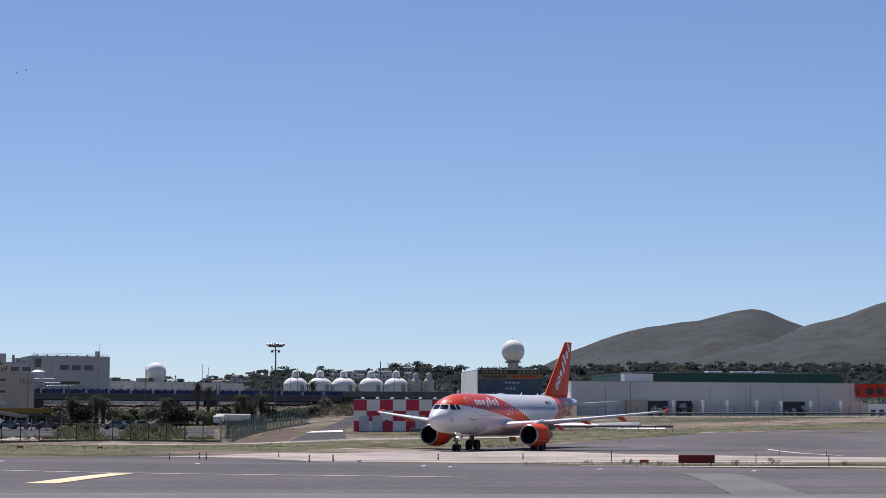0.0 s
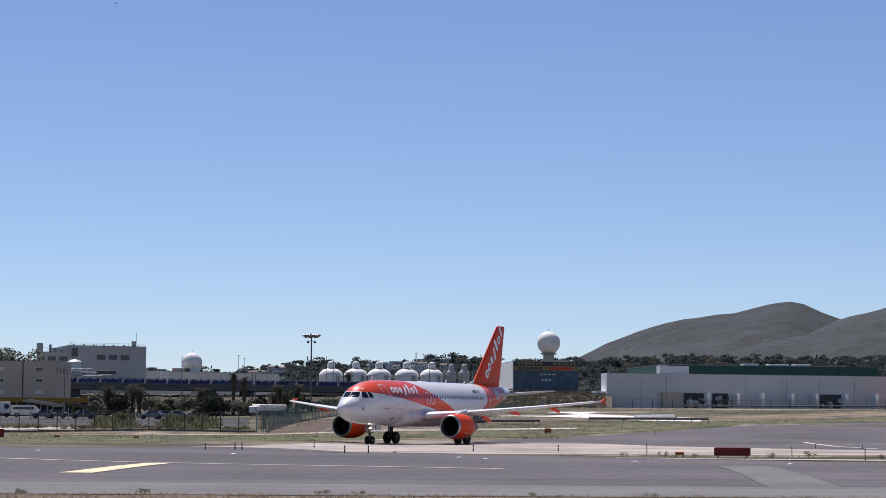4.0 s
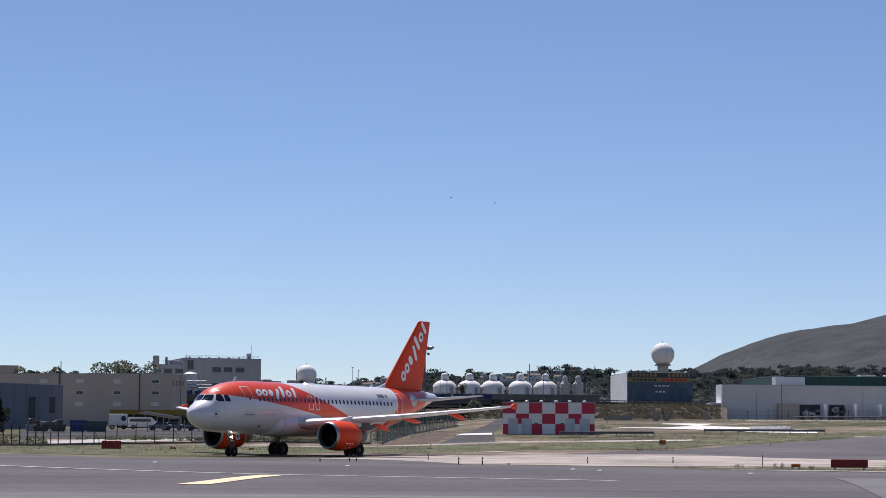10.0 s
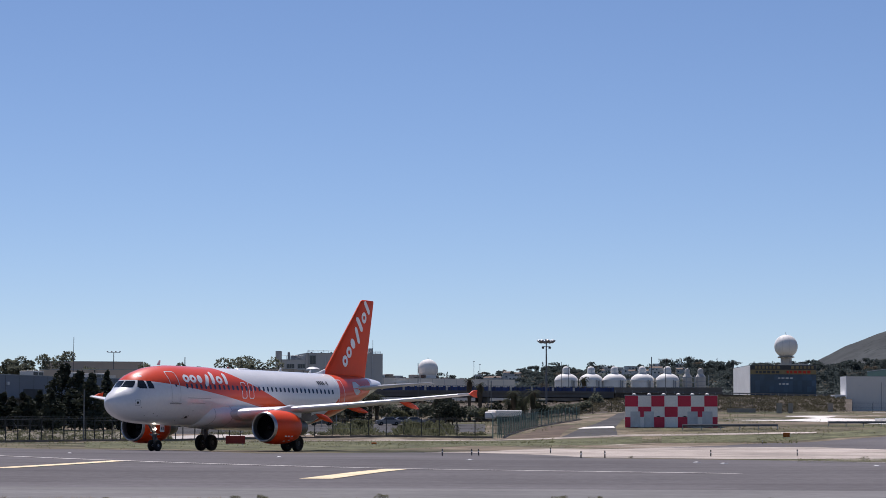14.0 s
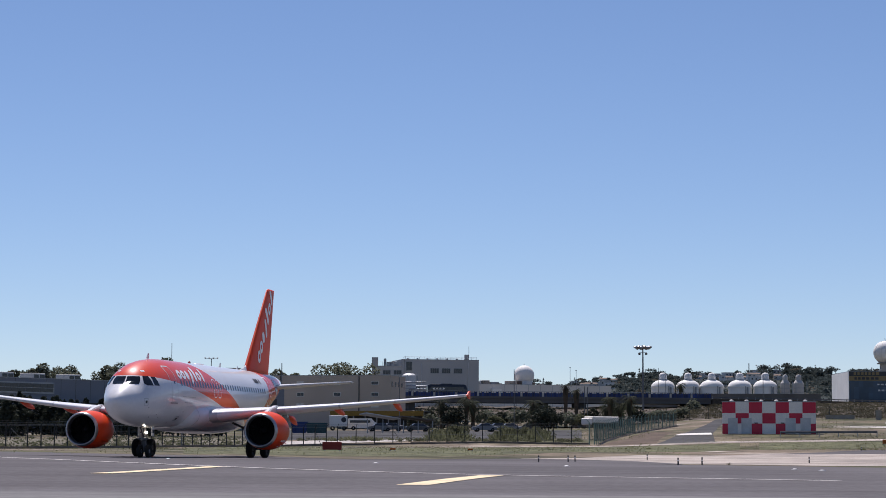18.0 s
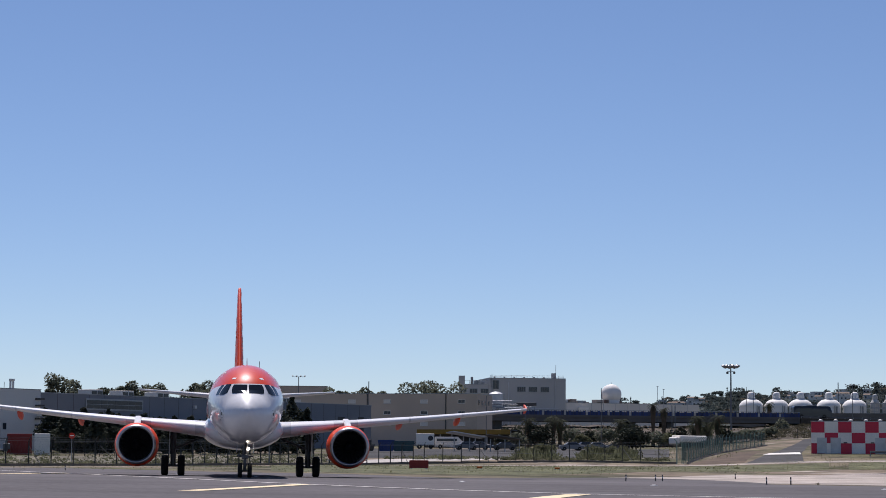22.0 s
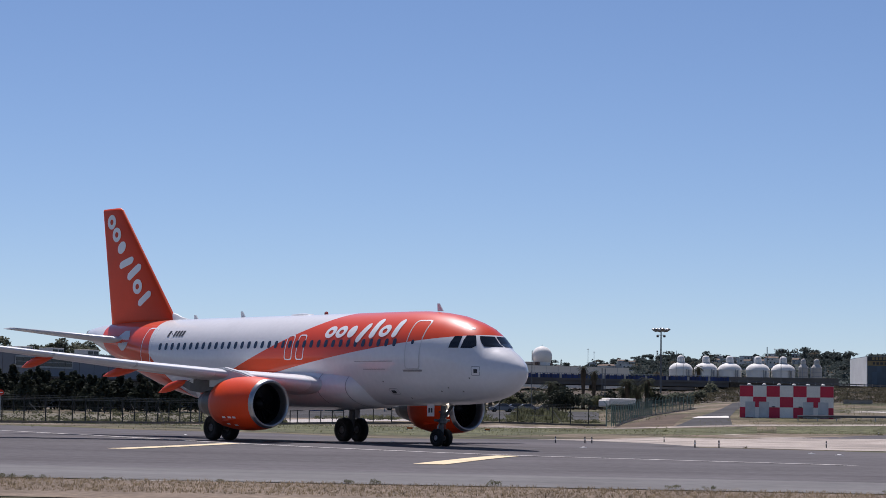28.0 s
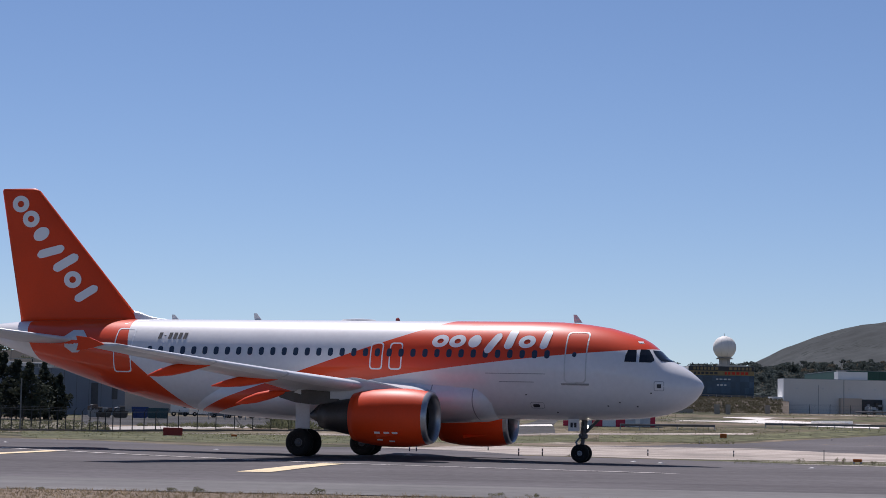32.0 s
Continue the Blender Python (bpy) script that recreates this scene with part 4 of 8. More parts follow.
    part("dome_aerial", lathe([(0.9, 5.84), (0.75, 5.93), (0.3, 5.97), (0.01, 5.975)], 20, m=Matrix.Translation((0.9, 0, 0)) @ Matrix.Diagonal((1.0, 0.4, 1, 1))), M_WHITE, hull)
    # nose gear
    bm = rod((11.06, 0, 1.0), (11.14, 0, 2.05), 0.13, 14)
    rod((11.0, 0, 0.40), (11.06, 0, 1.05), 0.085, 14, bm)
    rod((11.0, -0.24, 0.38), (11.0, 0.24, 0.38), 0.06, 10, bm)
    leg = part("nose_gear", bm, M_GEAR, jet, "dark grey nose landing gear leg")
    part("drag_brace", rod((11.1, 0, 1.2), (11.9, 0, 2.0), 0.07, 8), M_GEAR, leg)
    part("steering_collar", lathe([(0.14, 1.0), (0.19, 1.04), (0.19, 1.18), (0.14, 1.22)], 14, m=Matrix.Translation((11.07, 0, 0))), M_GEAR, leg)
    for s in (-1, 1):
        part("steering_jack", rod((11.02, s * 0.10, 1.12), (11.02, s * 0.42, 1.14), 0.055, 8), M_GEAR, leg)
        part("hose", rod((11.12, s * 0.11, 1.9), (11.05, s * 0.15, 0.75), 0.022, 6), M_INK, leg)
        part("lamp_bracket", box(11.06, 11.12, s * 0.10 - 0.02, s * 0.22 + 0.02, 1.46, 1.54) if s > 0 else box(11.06, 11.12, -0.24, -0.08, 1.46, 1.54), M_GEAR, leg)
    part("torque_link", rod((10.75, 0, 0.85), (10.95, 0, 0.45), 0.04, 8, rod((11.02, 0, 1.15), (10.75, 0, 0.85), 0.04, 8)), M_STEEL, leg)
    for s in (-1, 1):
        part("gear_door", box(10.52, 10.98, s * 0.42 - 0.012, s * 0.42 + 0.012, 1.30, 1.86, bevel=0.005), M_WHITE, leg)
        for x in (10.62, 10.78):
            part("marking_bar", box(x, x + 0.10, s * 0.445 - 0.004, s * 0.445 + 0.004, 1.46, 1.66), M_INK, leg)
        size, high = (1.0, 1.50) if s > 0 else (0.55, 1.14)
        part("taxi_light", lathe([(0.01, 0.055 * size), (0.06 * size, 0.042 * size), (0.075 * size, -0.04 * size), (0.04 * size, -0.12 * size)], 14, m=Matrix.Translation((11.19, s * 0.15 if s > 0 else -0.02, high)) @ pose(0, 0, 0, 0, 90, 0)), M_LAMP, leg, "bright taxi light")
        WHEELS.append((wheel_mesh("wheel", 0.385, 0.22, leg, pose(11.0, s * 0.25, 0.385)), (11.0, s * 0.25, 0.385), 0.385))
    return jet


JET = airliner()


# ---- buildings ----
def along(p0, p1, z):
    """A pose at p0 whose x runs to p1 and whose y runs away from the camera's side."""
    d = (p1 - p0).normalized()
    m = Matrix.Identity(4)
    m.col[0][:3] = d
    m.col[1][:3] = (-d.y, d.x, 0)
    m.translation = (p0.x, p0.y, z)
    return m


def building(name, p0, p1, z0, z1, depth, material, label, category="building", roof=None, parapet=0.35, seams=0, kind=""):
    """A flat-roofed block from p0 to p1 (seen front), with walls, roof, coping and panel joints."""
    t = thing(name, along(p0, p1, z0), label, category, kind=kind)
    w, h = (p1 - p0).length, z1 - z0
    part("wall", box(0, w, 0, 0.3, -2.0, h), material, t)
    part("wall", box(0, w, depth - 0.3, depth, -2.0, h), material, t)
    part("wall", box(0, 0.3, 0.302, depth - 0.302, -2.0, h), material, t)
    part("wall", box(w - 0.3, w, 0.302, depth - 0.302, -2.0, h), material, t)
    part("roof", box(0.302, w - 0.302, 0.302, depth - 0.302, h - parapet - 0.25, h - parapet), roof or M_ROOFDK, t)
    bm = box(-0.06, w + 0.06, -0.06, 0.36, h, h + 0.10)
    box(-0.06, 0.36, 0.36, depth, h, h + 0.10, bm)
    box(w - 0.36, w + 0.06, 0.36, depth, h, h + 0.10, bm)
    part("coping", bm, M_STEEL, t)
    for i in range(1, seams):
        x = w * i / seams
        part("joint", box(x - 0.03, x + 0.03, -0.012, 0.0, 0, h - 0.02), M_DARKMETAL, t)
    return t, w, h


def window(t, x, z, w, h, y=0.0, frame_mat=None, split=1, sill=True):
    """A framed window on a front wall."""
    bm = box(x - 0.08, x, y - 0.06, y + 0.02, z, z + h)
    box(x + w, x + w + 0.08, y - 0.06, y + 0.02, z, z + h, bm)
    box(x - 0.08, x + w + 0.08, y - 0.06, y + 0.02, z + h, z + h + 0.08, bm)
    box(x - 0.08, x + w + 0.08, y - 0.06, y + 0.02, z - 0.08, z, bm)
    f = part("window", bm, frame_mat or M_STEEL, t)
    for i in range(split):
        a, b = x + w * i / split, x + w * (i + 1) / split
        part("pane", box(a + 0.02, b - 0.02, y - 0.022, y - 0.004, z + 0.002, z + h - 0.002), M_WINGLASS, f)
    if sill:
        part("sill", box(x - 0.15, x + w + 0.15, y - 0.14, y - 0.06, z - 0.14, z - 0.085), M_OFFICE, f)
    return f


def switch_house():
    """Low service building clad in red and white squares, with louvred doors and roof vents."""
    r = 296
    p0, p1 = bearing(2.05, r), bearing(4.455, r)
    z0 = rise(0.285, r)
    h = rise(1.115, r) - z0
    t, w, h = building("switch_house", p0, p1, z0, z0 + h, 5.5, M_WHITEPANEL, "red and white chequered service building with grey louvred doors", "building", parapet=0.2)
    heights = (0, h * 0.33, h * 0.655, h)
    for j in range(3):
        for i in range(7):
            red = (i + j) % 2 == 0
            part("panel", box(w * i / 7 + 0.012, w * (i + 1) / 7 - 0.012, -0.03, -0.002, heights[j] + 0.012, heights[j + 1] - 0.012), M_RED if red else M_WHITEPANEL, t)
    for a, b in ((0.06, 0.165), (0.205, 0.315), (0.675, 0.785), (0.835, 0.945)):
        x0, x1, top = w * a, w * b, 2.15
        bm = box(x0, x0 + 0.06, -0.10, -0.031, 0, top)
        box(x1 - 0.06, x1, -0.10, -0.031, 0, top, bm)
        box(x0 + 0.06, x1 - 0.06, -0.10, -0.031, top - 0.06, top, bm)
        box((x0 + x1) / 2 - 0.03, (x0 + x1) / 2 + 0.03, -0.10, -0.031, 0, top - 0.06, bm)
        d = part("door", bm, M_LOUVRE, t, "grey louvred double door")
        for k in range(2):
            xa = x0 + 0.06 + k * ((x1 - x0) / 2 - 0.03)
            xb = xa + (x1 - x0) / 2 - 0.09
            part("leaf", box(xa, xb, -0.060, -0.031, 0.04, top - 0.06), M_LOUVRE, d)
            for s in range(12):
                z = 0.08 + s * (top - 0.2) / 12
                part("slat", box(xa, xb, -0.085, -0.061, z, z + 0.145), M_LOUVRE, d)
    for i, x in enumerate((0.1, 0.26, 0.42, 0.58, 0.73, 0.89)):
        part("roof_vent", lathe([(0.12, -0.3), (0.12, 0.1), (0.26, 0.1), (0.28, 0.18), (0.2, 0.30), (0.01, 0.34)], 14, m=Matrix.Translation((w * x, 1.2, h))), M_WHITEPANEL, t, smooth=True)
    part("conduit", box(w * 0.345, w * 0.38, -0.12, -0.031, 1.42, 1.55), M_INK, t)
    part("conduit", box(w * 0.63, w * 0.665, -0.12, -0.031, 1.42, 1.55), M_INK, t)


switch_house()


def warehouse():
    r0, r1 = 548, 575
    p0, p1 = bearing(7.775, r0), bearing(15.07, r1)
    z0 = rise(0.70, r0)
    z1 = rise(1.605, r0)
    t, w, h = building("warehouse", p0, p1, z0, z1, 5, M_GREYWALL, "long pale grey cladded warehouse with white fins", "warehouse")
    for i in range(36):
        part("cladding_panel", box(w * i / 36 + 0.004, w * (i + 1) / 36 - 0.004, -0.028, -0.001, 3.7, h - 0.1), M_GREYWALL, t)
    # end wall whiter than the front: the sun on it is put into its colour
    part("sunlit_end", box(-0.16, -0.002, 0, 5, 0, h), M_WHITEWALL, t, "end wall coloured white for the sun on it")
    # lower annexe by the corner
    part("porch_roof", box(-2.7, -0.17, 1.0, 4.8, 3.75, 4.15), M_WHITEWALL, t)
    for x in (-2.6, -1.4):
        part("porch_post", box(x, x + 0.5, 1.2, 1.7, -1, 3.748), M_WHITEWALL, t)
    part("porch_wall", box(-1.2, -0.17, 4.4, 4.7, -1, 3.748), M_WHITEWALL, t)
    # bays with machines between white fins
    fins = [10.40, 11.16, 11.79, 12.55, 13.17, 13.92, 14.68]

    def xat(az):
        a, b = radians(az), radians(7.775)
        d = Vector((math.sin(a), math.cos(a), 0))
        n = (p1 - p0).normalized()
        # meet the sight line with the wall line
        den = d.x * n.y - d.y * n.x
        k = (p0.x * n.y - p0.y * n.x) / den
        return (d * k - p0).dot(n)
    for az in fins:
        x = xat(az) - 1.3
        bm = bmesh.new()
        loft([[Vector((x, -0.03, 4.0)), Vector((x, -4.4, 4.0)), Vector((x + 0.45, -4.4, 4.0)), Vector((x + 0.45, -0.03, 4.0))],
              [Vector((x, -0.03, -0.6)), Vector((x, -3.2, -0.6)), Vector((x + 0.40, -3.2, -0.6)), Vector((x + 0.45, -0.03, -0.6))]], bm)
        bmesh.ops.recalc_face_normals(bm, faces=bm.faces)
        part("fin", bm, M_WHITEWALL, t, "white tapered buttress")
    x0, x1 = xat(9.17), xat(9.70)
    part("annexe", box(x0, x1, -1.6, -0.03, -1, 4.1), M_BEIGE, t, "beige lean-to")
    # flat dark sheets on the wall stand for shade in the recessed bays
    for a, b in ((9.74, 10.3), (10.5, 10.9), (13.25, 13.85)):
        xa, xb = xat(a), xat(b)
        bay = part("bay", box(xa, xb, -0.06, -0.03, -0.5, 3.9), M_ROOFDK, t, "dark sheet for the shade inside a loading bay")
        rng = random.Random(int(a * 100))
        for k in range(9):
            w2, h2 = rng.uniform(0.6, 1.6), rng.uniform(0.5, 1.5)
            x = rng.uniform(xa + 0.1, xb - w2)
            z = rng.uniform(-0.3, 2.2)
            part("machine", box(x, x + w2, -0.9, -0.07, z, z + h2, bevel=0.05), rng.choice((M_LOUVRE, M_WHITEPANEL, M_STEEL, M_DARKMETAL)), bay)
    for a, b in ((11.25, 11.72), (11.9, 12.45), (12.65, 13.1), (14.0, 14.6)):
        xa, xb = xat(a), xat(b)
        part("low_panel", box(xa, xb, -0.10, -0.03, -0.5, 3.7), M_GREYWALL, t)
    for i in range(11):
        part("wall_lamp", box(3 + i * w / 11.3, 3.35 + i * w / 11.3, -0.35, -0.03, h * 0.72, h * 0.72 + 0.22), M_LOUVRE, t)
    part("end_block", box(w + 0.01, w + 2.2, 0, 8, -1, 4.2), M_GREYWALL, t)
    # roof box and the green hall behind
    xa, xb = xat(9.2), xat(9.95)
    part("roof_house", box(xa, xb, 1.5, 4.5, h - 0.5, h + 2.1), M_WHITEWALL, t, "white rooftop box")
    q0, q1 = bearing(9.15, 640), bearing(14.75, 660)
    g, gw, gh = building("green_hall", q0, q1, rise(0.8, 640), rise(1.83, 640), 40, M_GREENROOF, "dark green cladded hall behind the warehouse", "warehouse")
    for i in range(60):
        part("rib", box(gw * i / 60, gw * i / 60 + 0.12, -0.1, -0.001, gh - 5, gh - 0.05), M_GREENROOF, g)
    part("end_wall", box(-0.5, 2.4, -0.12, -0.002, gh - 5, gh), M_OFFICE, g)
    for az, k in ((11.5, 4.5), (12.2, 6), (12.9, 5)):
        x = (bearing(az, 640) - q0).length
        part("roof_plant", box(x, x + k, 3, 7, gh - 0.3, gh + 0.7, bevel=0.1), M_LOUVRE, g)
    # red board by the far corner
    b0, b1 = bearing(15.10, 566), bearing(17.6, 566)
    s = thing("advertising_board", along(b0, b1, rise(1.17, 566)), "large red advertising board with plain dark and white shapes", "billboard")
    bw = (b1 - b0).length
    part("board", box(0, bw, 0, 0.25, 0, 3.4), M_BANNER, s)
    for i in range(6):
        x = 0.4 + i * 2.4
        bm = lathe([(0.95, 0), (0.95, 0.06)], 20, m=Matrix.Translation((x + 0.9, -0.062, 1.5)) @ pose(0, 0, 0, 90) @ pose(0, 0, 0.0)) if i != 0 else box(x, x + 0.5, -0.06, -0.002, 0.5, 2.4)
        if i:
            bmesh.ops.contextual_create(bm, geom=[e for e in bm.edges if e.is_boundary])
        part("painted_shape", bm, M_WHITEPANEL if i >= 3 else M_INK, s)
    for x in (1, bw / 2, bw - 1):
        part("post", box(x - 0.15, x + 0.15, 0.26, 0.55, -6, 3.2), M_STEEL, s)
    # white kiosk under it
    k0, k1 = bearing(15.42, 540), bearing(16.6, 540)
    kt, kw, kh = building("white_kiosk", k0, k1, rise(0.62, 540), rise(1.0, 540), 6, M_WHITEWALL, "small white flat-roofed kiosk", "building", parapet=0.1)
    for i in range(5):
        window(kt, 0.6 + i * 2.0, 0.6, 1.1, 1.6, sill=False)


warehouse()


def billboard_hall():
    """Block with a sunlit white end and a dark blue advertising front, before the radar tower."""
    r = 760
    c = bearing(5.31, r)
    p1 = c + Vector((math.cos(radians(5)), math.sin(radians(5)), 0)) * 22.9
    z0, z1 = rise(1.2, r), rise(1.905, r)
    t, w, h = building("billboard_hall", c, p1, z0, z1, 33, M_BLUEGLASS, "hall with a dark blue advertising front and sunlit end wall coloured white for the sun on it", "building", parapet=0.2)
    n = 14
    for i in range(n):
        for j in range(3):
            part("panel", box(w * i / n + 0.02, w * (i + 1) / n - 0.02, -0.05, -0.002, h * 0.66 * j / 3 + 0.02, h * 0.66 * (j + 1) / 3 - 0.02), M_BLUEGLASS, t)
    part("fascia", box(0, w, -0.06, -0.002, h * 0.84, h - 0.02), M_INK, t, "dark fascia with plain pale shapes")
    part("fascia", box(0, w, -0.06, -0.002, h * 0.665, h * 0.835), M_FASCIA, t, "tan fascia with plain shapes")
    rng = random.Random(4)
    for z0_, z1_, m, spans in ((0.87, 0.975, M_FASCIA, ((0.07, 0.42), (0.62, 0.95))), (0.70, 0.80, M_BANNER, ((0.55, 0.93),)), (0.70, 0.79, M_INK, ((0.08, 0.42),)), (0.50, 0.55, M_LOUVRE, ((0.42, 0.62),)), (0.28, 0.34, M_LOUVRE, ((0.43, 0.57),))):
        for a, b in spans:
            x = w * a
            while x < w * b:
                g = rng.uniform(0.7, 1.2)
                part("painted_shape", box(x, x + g, -0.10, -0.062, h * z0_, h * z1_), m, t)
                x += g + 0.45
    for i in range(8):
        part("end_panel", box(-0.2, -0.002, 33 * i / 8 + 0.015, 33 * (i + 1) / 8 - 0.015, -1, h * 0.985), M_WHITEWALL, t, "white end panel")


billboard_hall()


def radar_tower():
    r = 1000
    z = rise(1.3, r)
    zc, rad = rise(2.39, r), 1000 * math.tan(radians(0.302))
    t = thing("radar_tower", facing(6.235, r, z), "white radar dome on a concrete tower", "radar tower")
    part("shaft", lathe([(2.2, -6), (2.2, zc - z - rad * 0.86)], 20), M_OFFICE, t)
    for i in range(8):
        part("shaft_rib", box(2.1, 2.5, -0.15, 0.15, 8, zc - z - rad * 0.9, m=pose(0, 0, 0, 0, 0, 45 * i)), M_OFFICE, t)
    part("gallery", lathe([(2.2, zc - z - rad * 1.02), (3.6, zc - z - rad * 1.0), (3.8, zc - z - rad * 0.93), (3.3, zc - z - rad * 0.86)], 24), M_STEEL, t)
    prof = [(rad * math.sin(a), zc - z - rad * math.cos(a)) for a in [radians(30 + 150 * i / 20) for i in range(21)]]
    part("dome", lathe(prof, 40), M_DOME, t, "white radar dome", smooth=True)
    for k in range(10):
        # seams of the shell
        a = math.tau * k / 10
        bm = bmesh.new()
        rings = []
        for i in range(16):
            b = radians(32 + 146 * i / 15)
            p = Vector((math.sin(b) * math.cos(a), math.sin(b) * math.sin(a), -math.cos(b))) * (rad + 0.03) + Vector((0, 0, zc - z))
            s = Vector((-math.sin(a), math.cos(a), 0)) * 0.035
            rings.append((p - s, p + s))
        loft(rings, bm, caps=False, closed=False)
        part("seam", bm, M_OFFICE, t)
    part("rod", rod((0, 0, zc - z + rad), (0, 0, zc - z + rad + 1.2), 0.12, 6), M_STEEL, t)
    part("cabin", box(-3.5, 9.5, -2, 6, 3, rise(1.93, r) - z), M_OFFICE, t)


radar_tower()


def digesters():
    """Row of white domed tanks with caps, and two slim tower tanks."""
    r = 900
    first = None
    for az, wid in ((0.52, 0.61), (1.17, 0.60), (1.785, 0.60), (2.51, 0.60), (3.166, 0.61)):
        rad = r * math.tan(radians(wid / 2))
        if first is None:
            z = rise(1.15, r)
            f = lambda el: rise(el, r) - z
            t = thing("digester_tank", facing(az, r, z), "white domed digester tank with a round cap", "tank", "row of digester tanks")
            part("drum", lathe([(rad, -8), (rad, f(1.48)), (rad + 0.12, f(1.49)), (rad + 0.12, f(1.52))], 36), M_DOME, t, smooth=False)
            part("dome", lathe([(rad + 0.12, f(1.52)), (rad * 0.97, f(1.565)), (rad * 0.84, f(1.615)), (rad * 0.62, f(1.66)), (rad * 0.35, f(1.686)), (rad * 0.2, f(1.69))], 36), M_DOME, t, smooth=True)
            part("cap", lathe([(1.57, f(1.66)), (1.57, f(1.785)), (1.4, f(1.835)), (0.9, f(1.87)), (0.02, f(1.88))], 24), M_DOME, t, smooth=True)
            part("railing", lathe([(1.9, f(1.69)), (1.9, f(1.702))], 24), M_STEEL, t)
            part("ladder", box(rad + 0.05, rad + 0.35, -0.3, 0.3, -4, f(1.5), m=pose(0, 0, 0, 0, 0, -50)), M_STEEL, t)
            part("pipe", rod((rad * 0.5, -rad * 0.93, -4), (rad * 0.5, -rad * 0.93, f(1.52)), 0.2, 8), M_STEEL, t)
            first = t
        else:
            copy_thing(first, facing(az, r, first.location.z))
    for az, wid in ((3.68, 0.25), (4.02, 0.275)):
        rad = r * math.tan(radians(wid / 2))
        z = rise(1.15, r)
        f = lambda el: rise(el, r) - z
        t = thing("tower_tank", facing(az, r, z), "slim grey tower tank with a conical shoulder", "tank", "slim tower tanks")
        part("drum", lathe([(rad, -8), (rad, f(1.6))], 28), M_OFFICE, t)
        part("shoulder", lathe([(rad, f(1.6)), (rad * 0.55, f(1.68))], 28), M_OFFICE, t)
        part("cap", lathe([(rad * 0.55, f(1.68)), (rad * 0.55, f(1.77)), (rad * 0.4, f(1.81)), (0.02, f(1.83))], 20), M_OFFICE, t)
        for k in range(3):
            part("hoop", lathe([(rad + 0.05, f(1.25 + 0.11 * k)), (rad + 0.05, f(1.265 + 0.11 * k))], 28), M_STEEL, t)
    # stairs and pipes between the slim tanks
    t = thing("pipe_bridge", facing(3.8, 896, rise(1.1, 896)), "grey steel pipes and stair tower by the tanks", "pipes")
    for x in (-5.2, -2.2, -0.4, 1.0, 2.4, 6.8):
        part("column", box(x - 0.12, x + 0.12, -0.12, 0.12, -6, 8.5), M_STEEL, t)
    for z in (1.5, 3.5, 5.5, 7.5):
        part("beam", box(-5.3, 2.5, -0.13, 0.11, z, z + 0.2), M_STEEL, t)


digesters()
# low screen wall before the tanks
tagged(part("screen_wall", box(0, 70, 0, 0.4, -8, rise(1.335, 870) - 14, m=along(bearing(0.0, 870), bearing(4.4, 875), 14)), M_DECK), "low grey-brown screen wall before the tanks", "wall", kind="structure")


def viaduct():
    """Raised road with blue panelled parapet on piers."""
    r0, r1 = 520, 540
    p0, p1 = bearing(-6.35, r0), bearing(1.75, r1)
    zt = rise(1.25, r0)
    t = thing("viaduct", along(p0, p1, 0), "concrete road viaduct with a blue panelled parapet", "viaduct", kind="structure")
    L = (p1 - p0).length
    part("deck", box(0, L, -0.4, 11, zt - 1.35, zt), M_DECK, t)
    part("edge_beam", box(0, L, -0.75, -0.402, zt - 0.35, zt + 0.15), M_DECK, t)
    for x in (3, 36, 45.5, 74):
        part("pier", box(x - 0.9, x + 0.9, 2, 9, -2, zt - 1.352, bevel=0.1), M_DECK, t)
    n = 130
    for i in range(n):
        a, b = L * i / n, L * (i + 1) / n
        part("parapet_panel", box(a + 0.04, b - 0.04, -0.6, -0.5, zt + 0.152, zt + (1.0 if i % 3 else 1.2)), M_BLUE if i % 9 != 4 else M_OFFICE, t)
    for i in range(n + 1):
        part("parapet_post", box(L * i / n - 0.03, L * i / n + 0.03, -0.66, -0.44, zt + 0.152, zt + 1.32), M_DARKMETAL, t)
    part("handrail", box(0, L, -0.62, -0.46, zt + 1.32, zt + 1.40), M_STEEL, t)
    # the road runs on along its embankment to the right
    q1 = bearing(7.9, 600)
    t2 = thing("embankment_road", along(p1 + (p1 - p0).normalized() * 0.5, q1, 0), "grey road edge with a guard rail along the embankment", "road", kind="structure")
    L2 = (q1 - p1).length
    zz = rise(1.13, 560)
    part("kerb", box(0, L2, 0, 0.6, zz - 1.0, zz + 0.25), M_BANK, t2)
    part("road_slab", box(0, L2, 0.602, 12, zz - 0.4, zz), M_ASPHALT, t2)
    part("rail", box(0, L2, -0.12, -0.02, zz + 0.5, zz + 0.75), M_GEAR, t2)
    for i in range(30):
        part("rail_post", box(L2 * i / 30, L2 * i / 30 + 0.15, -0.016, 0.1, zz + 0.252, zz + 0.8), M_STEEL, t2)


viaduct()


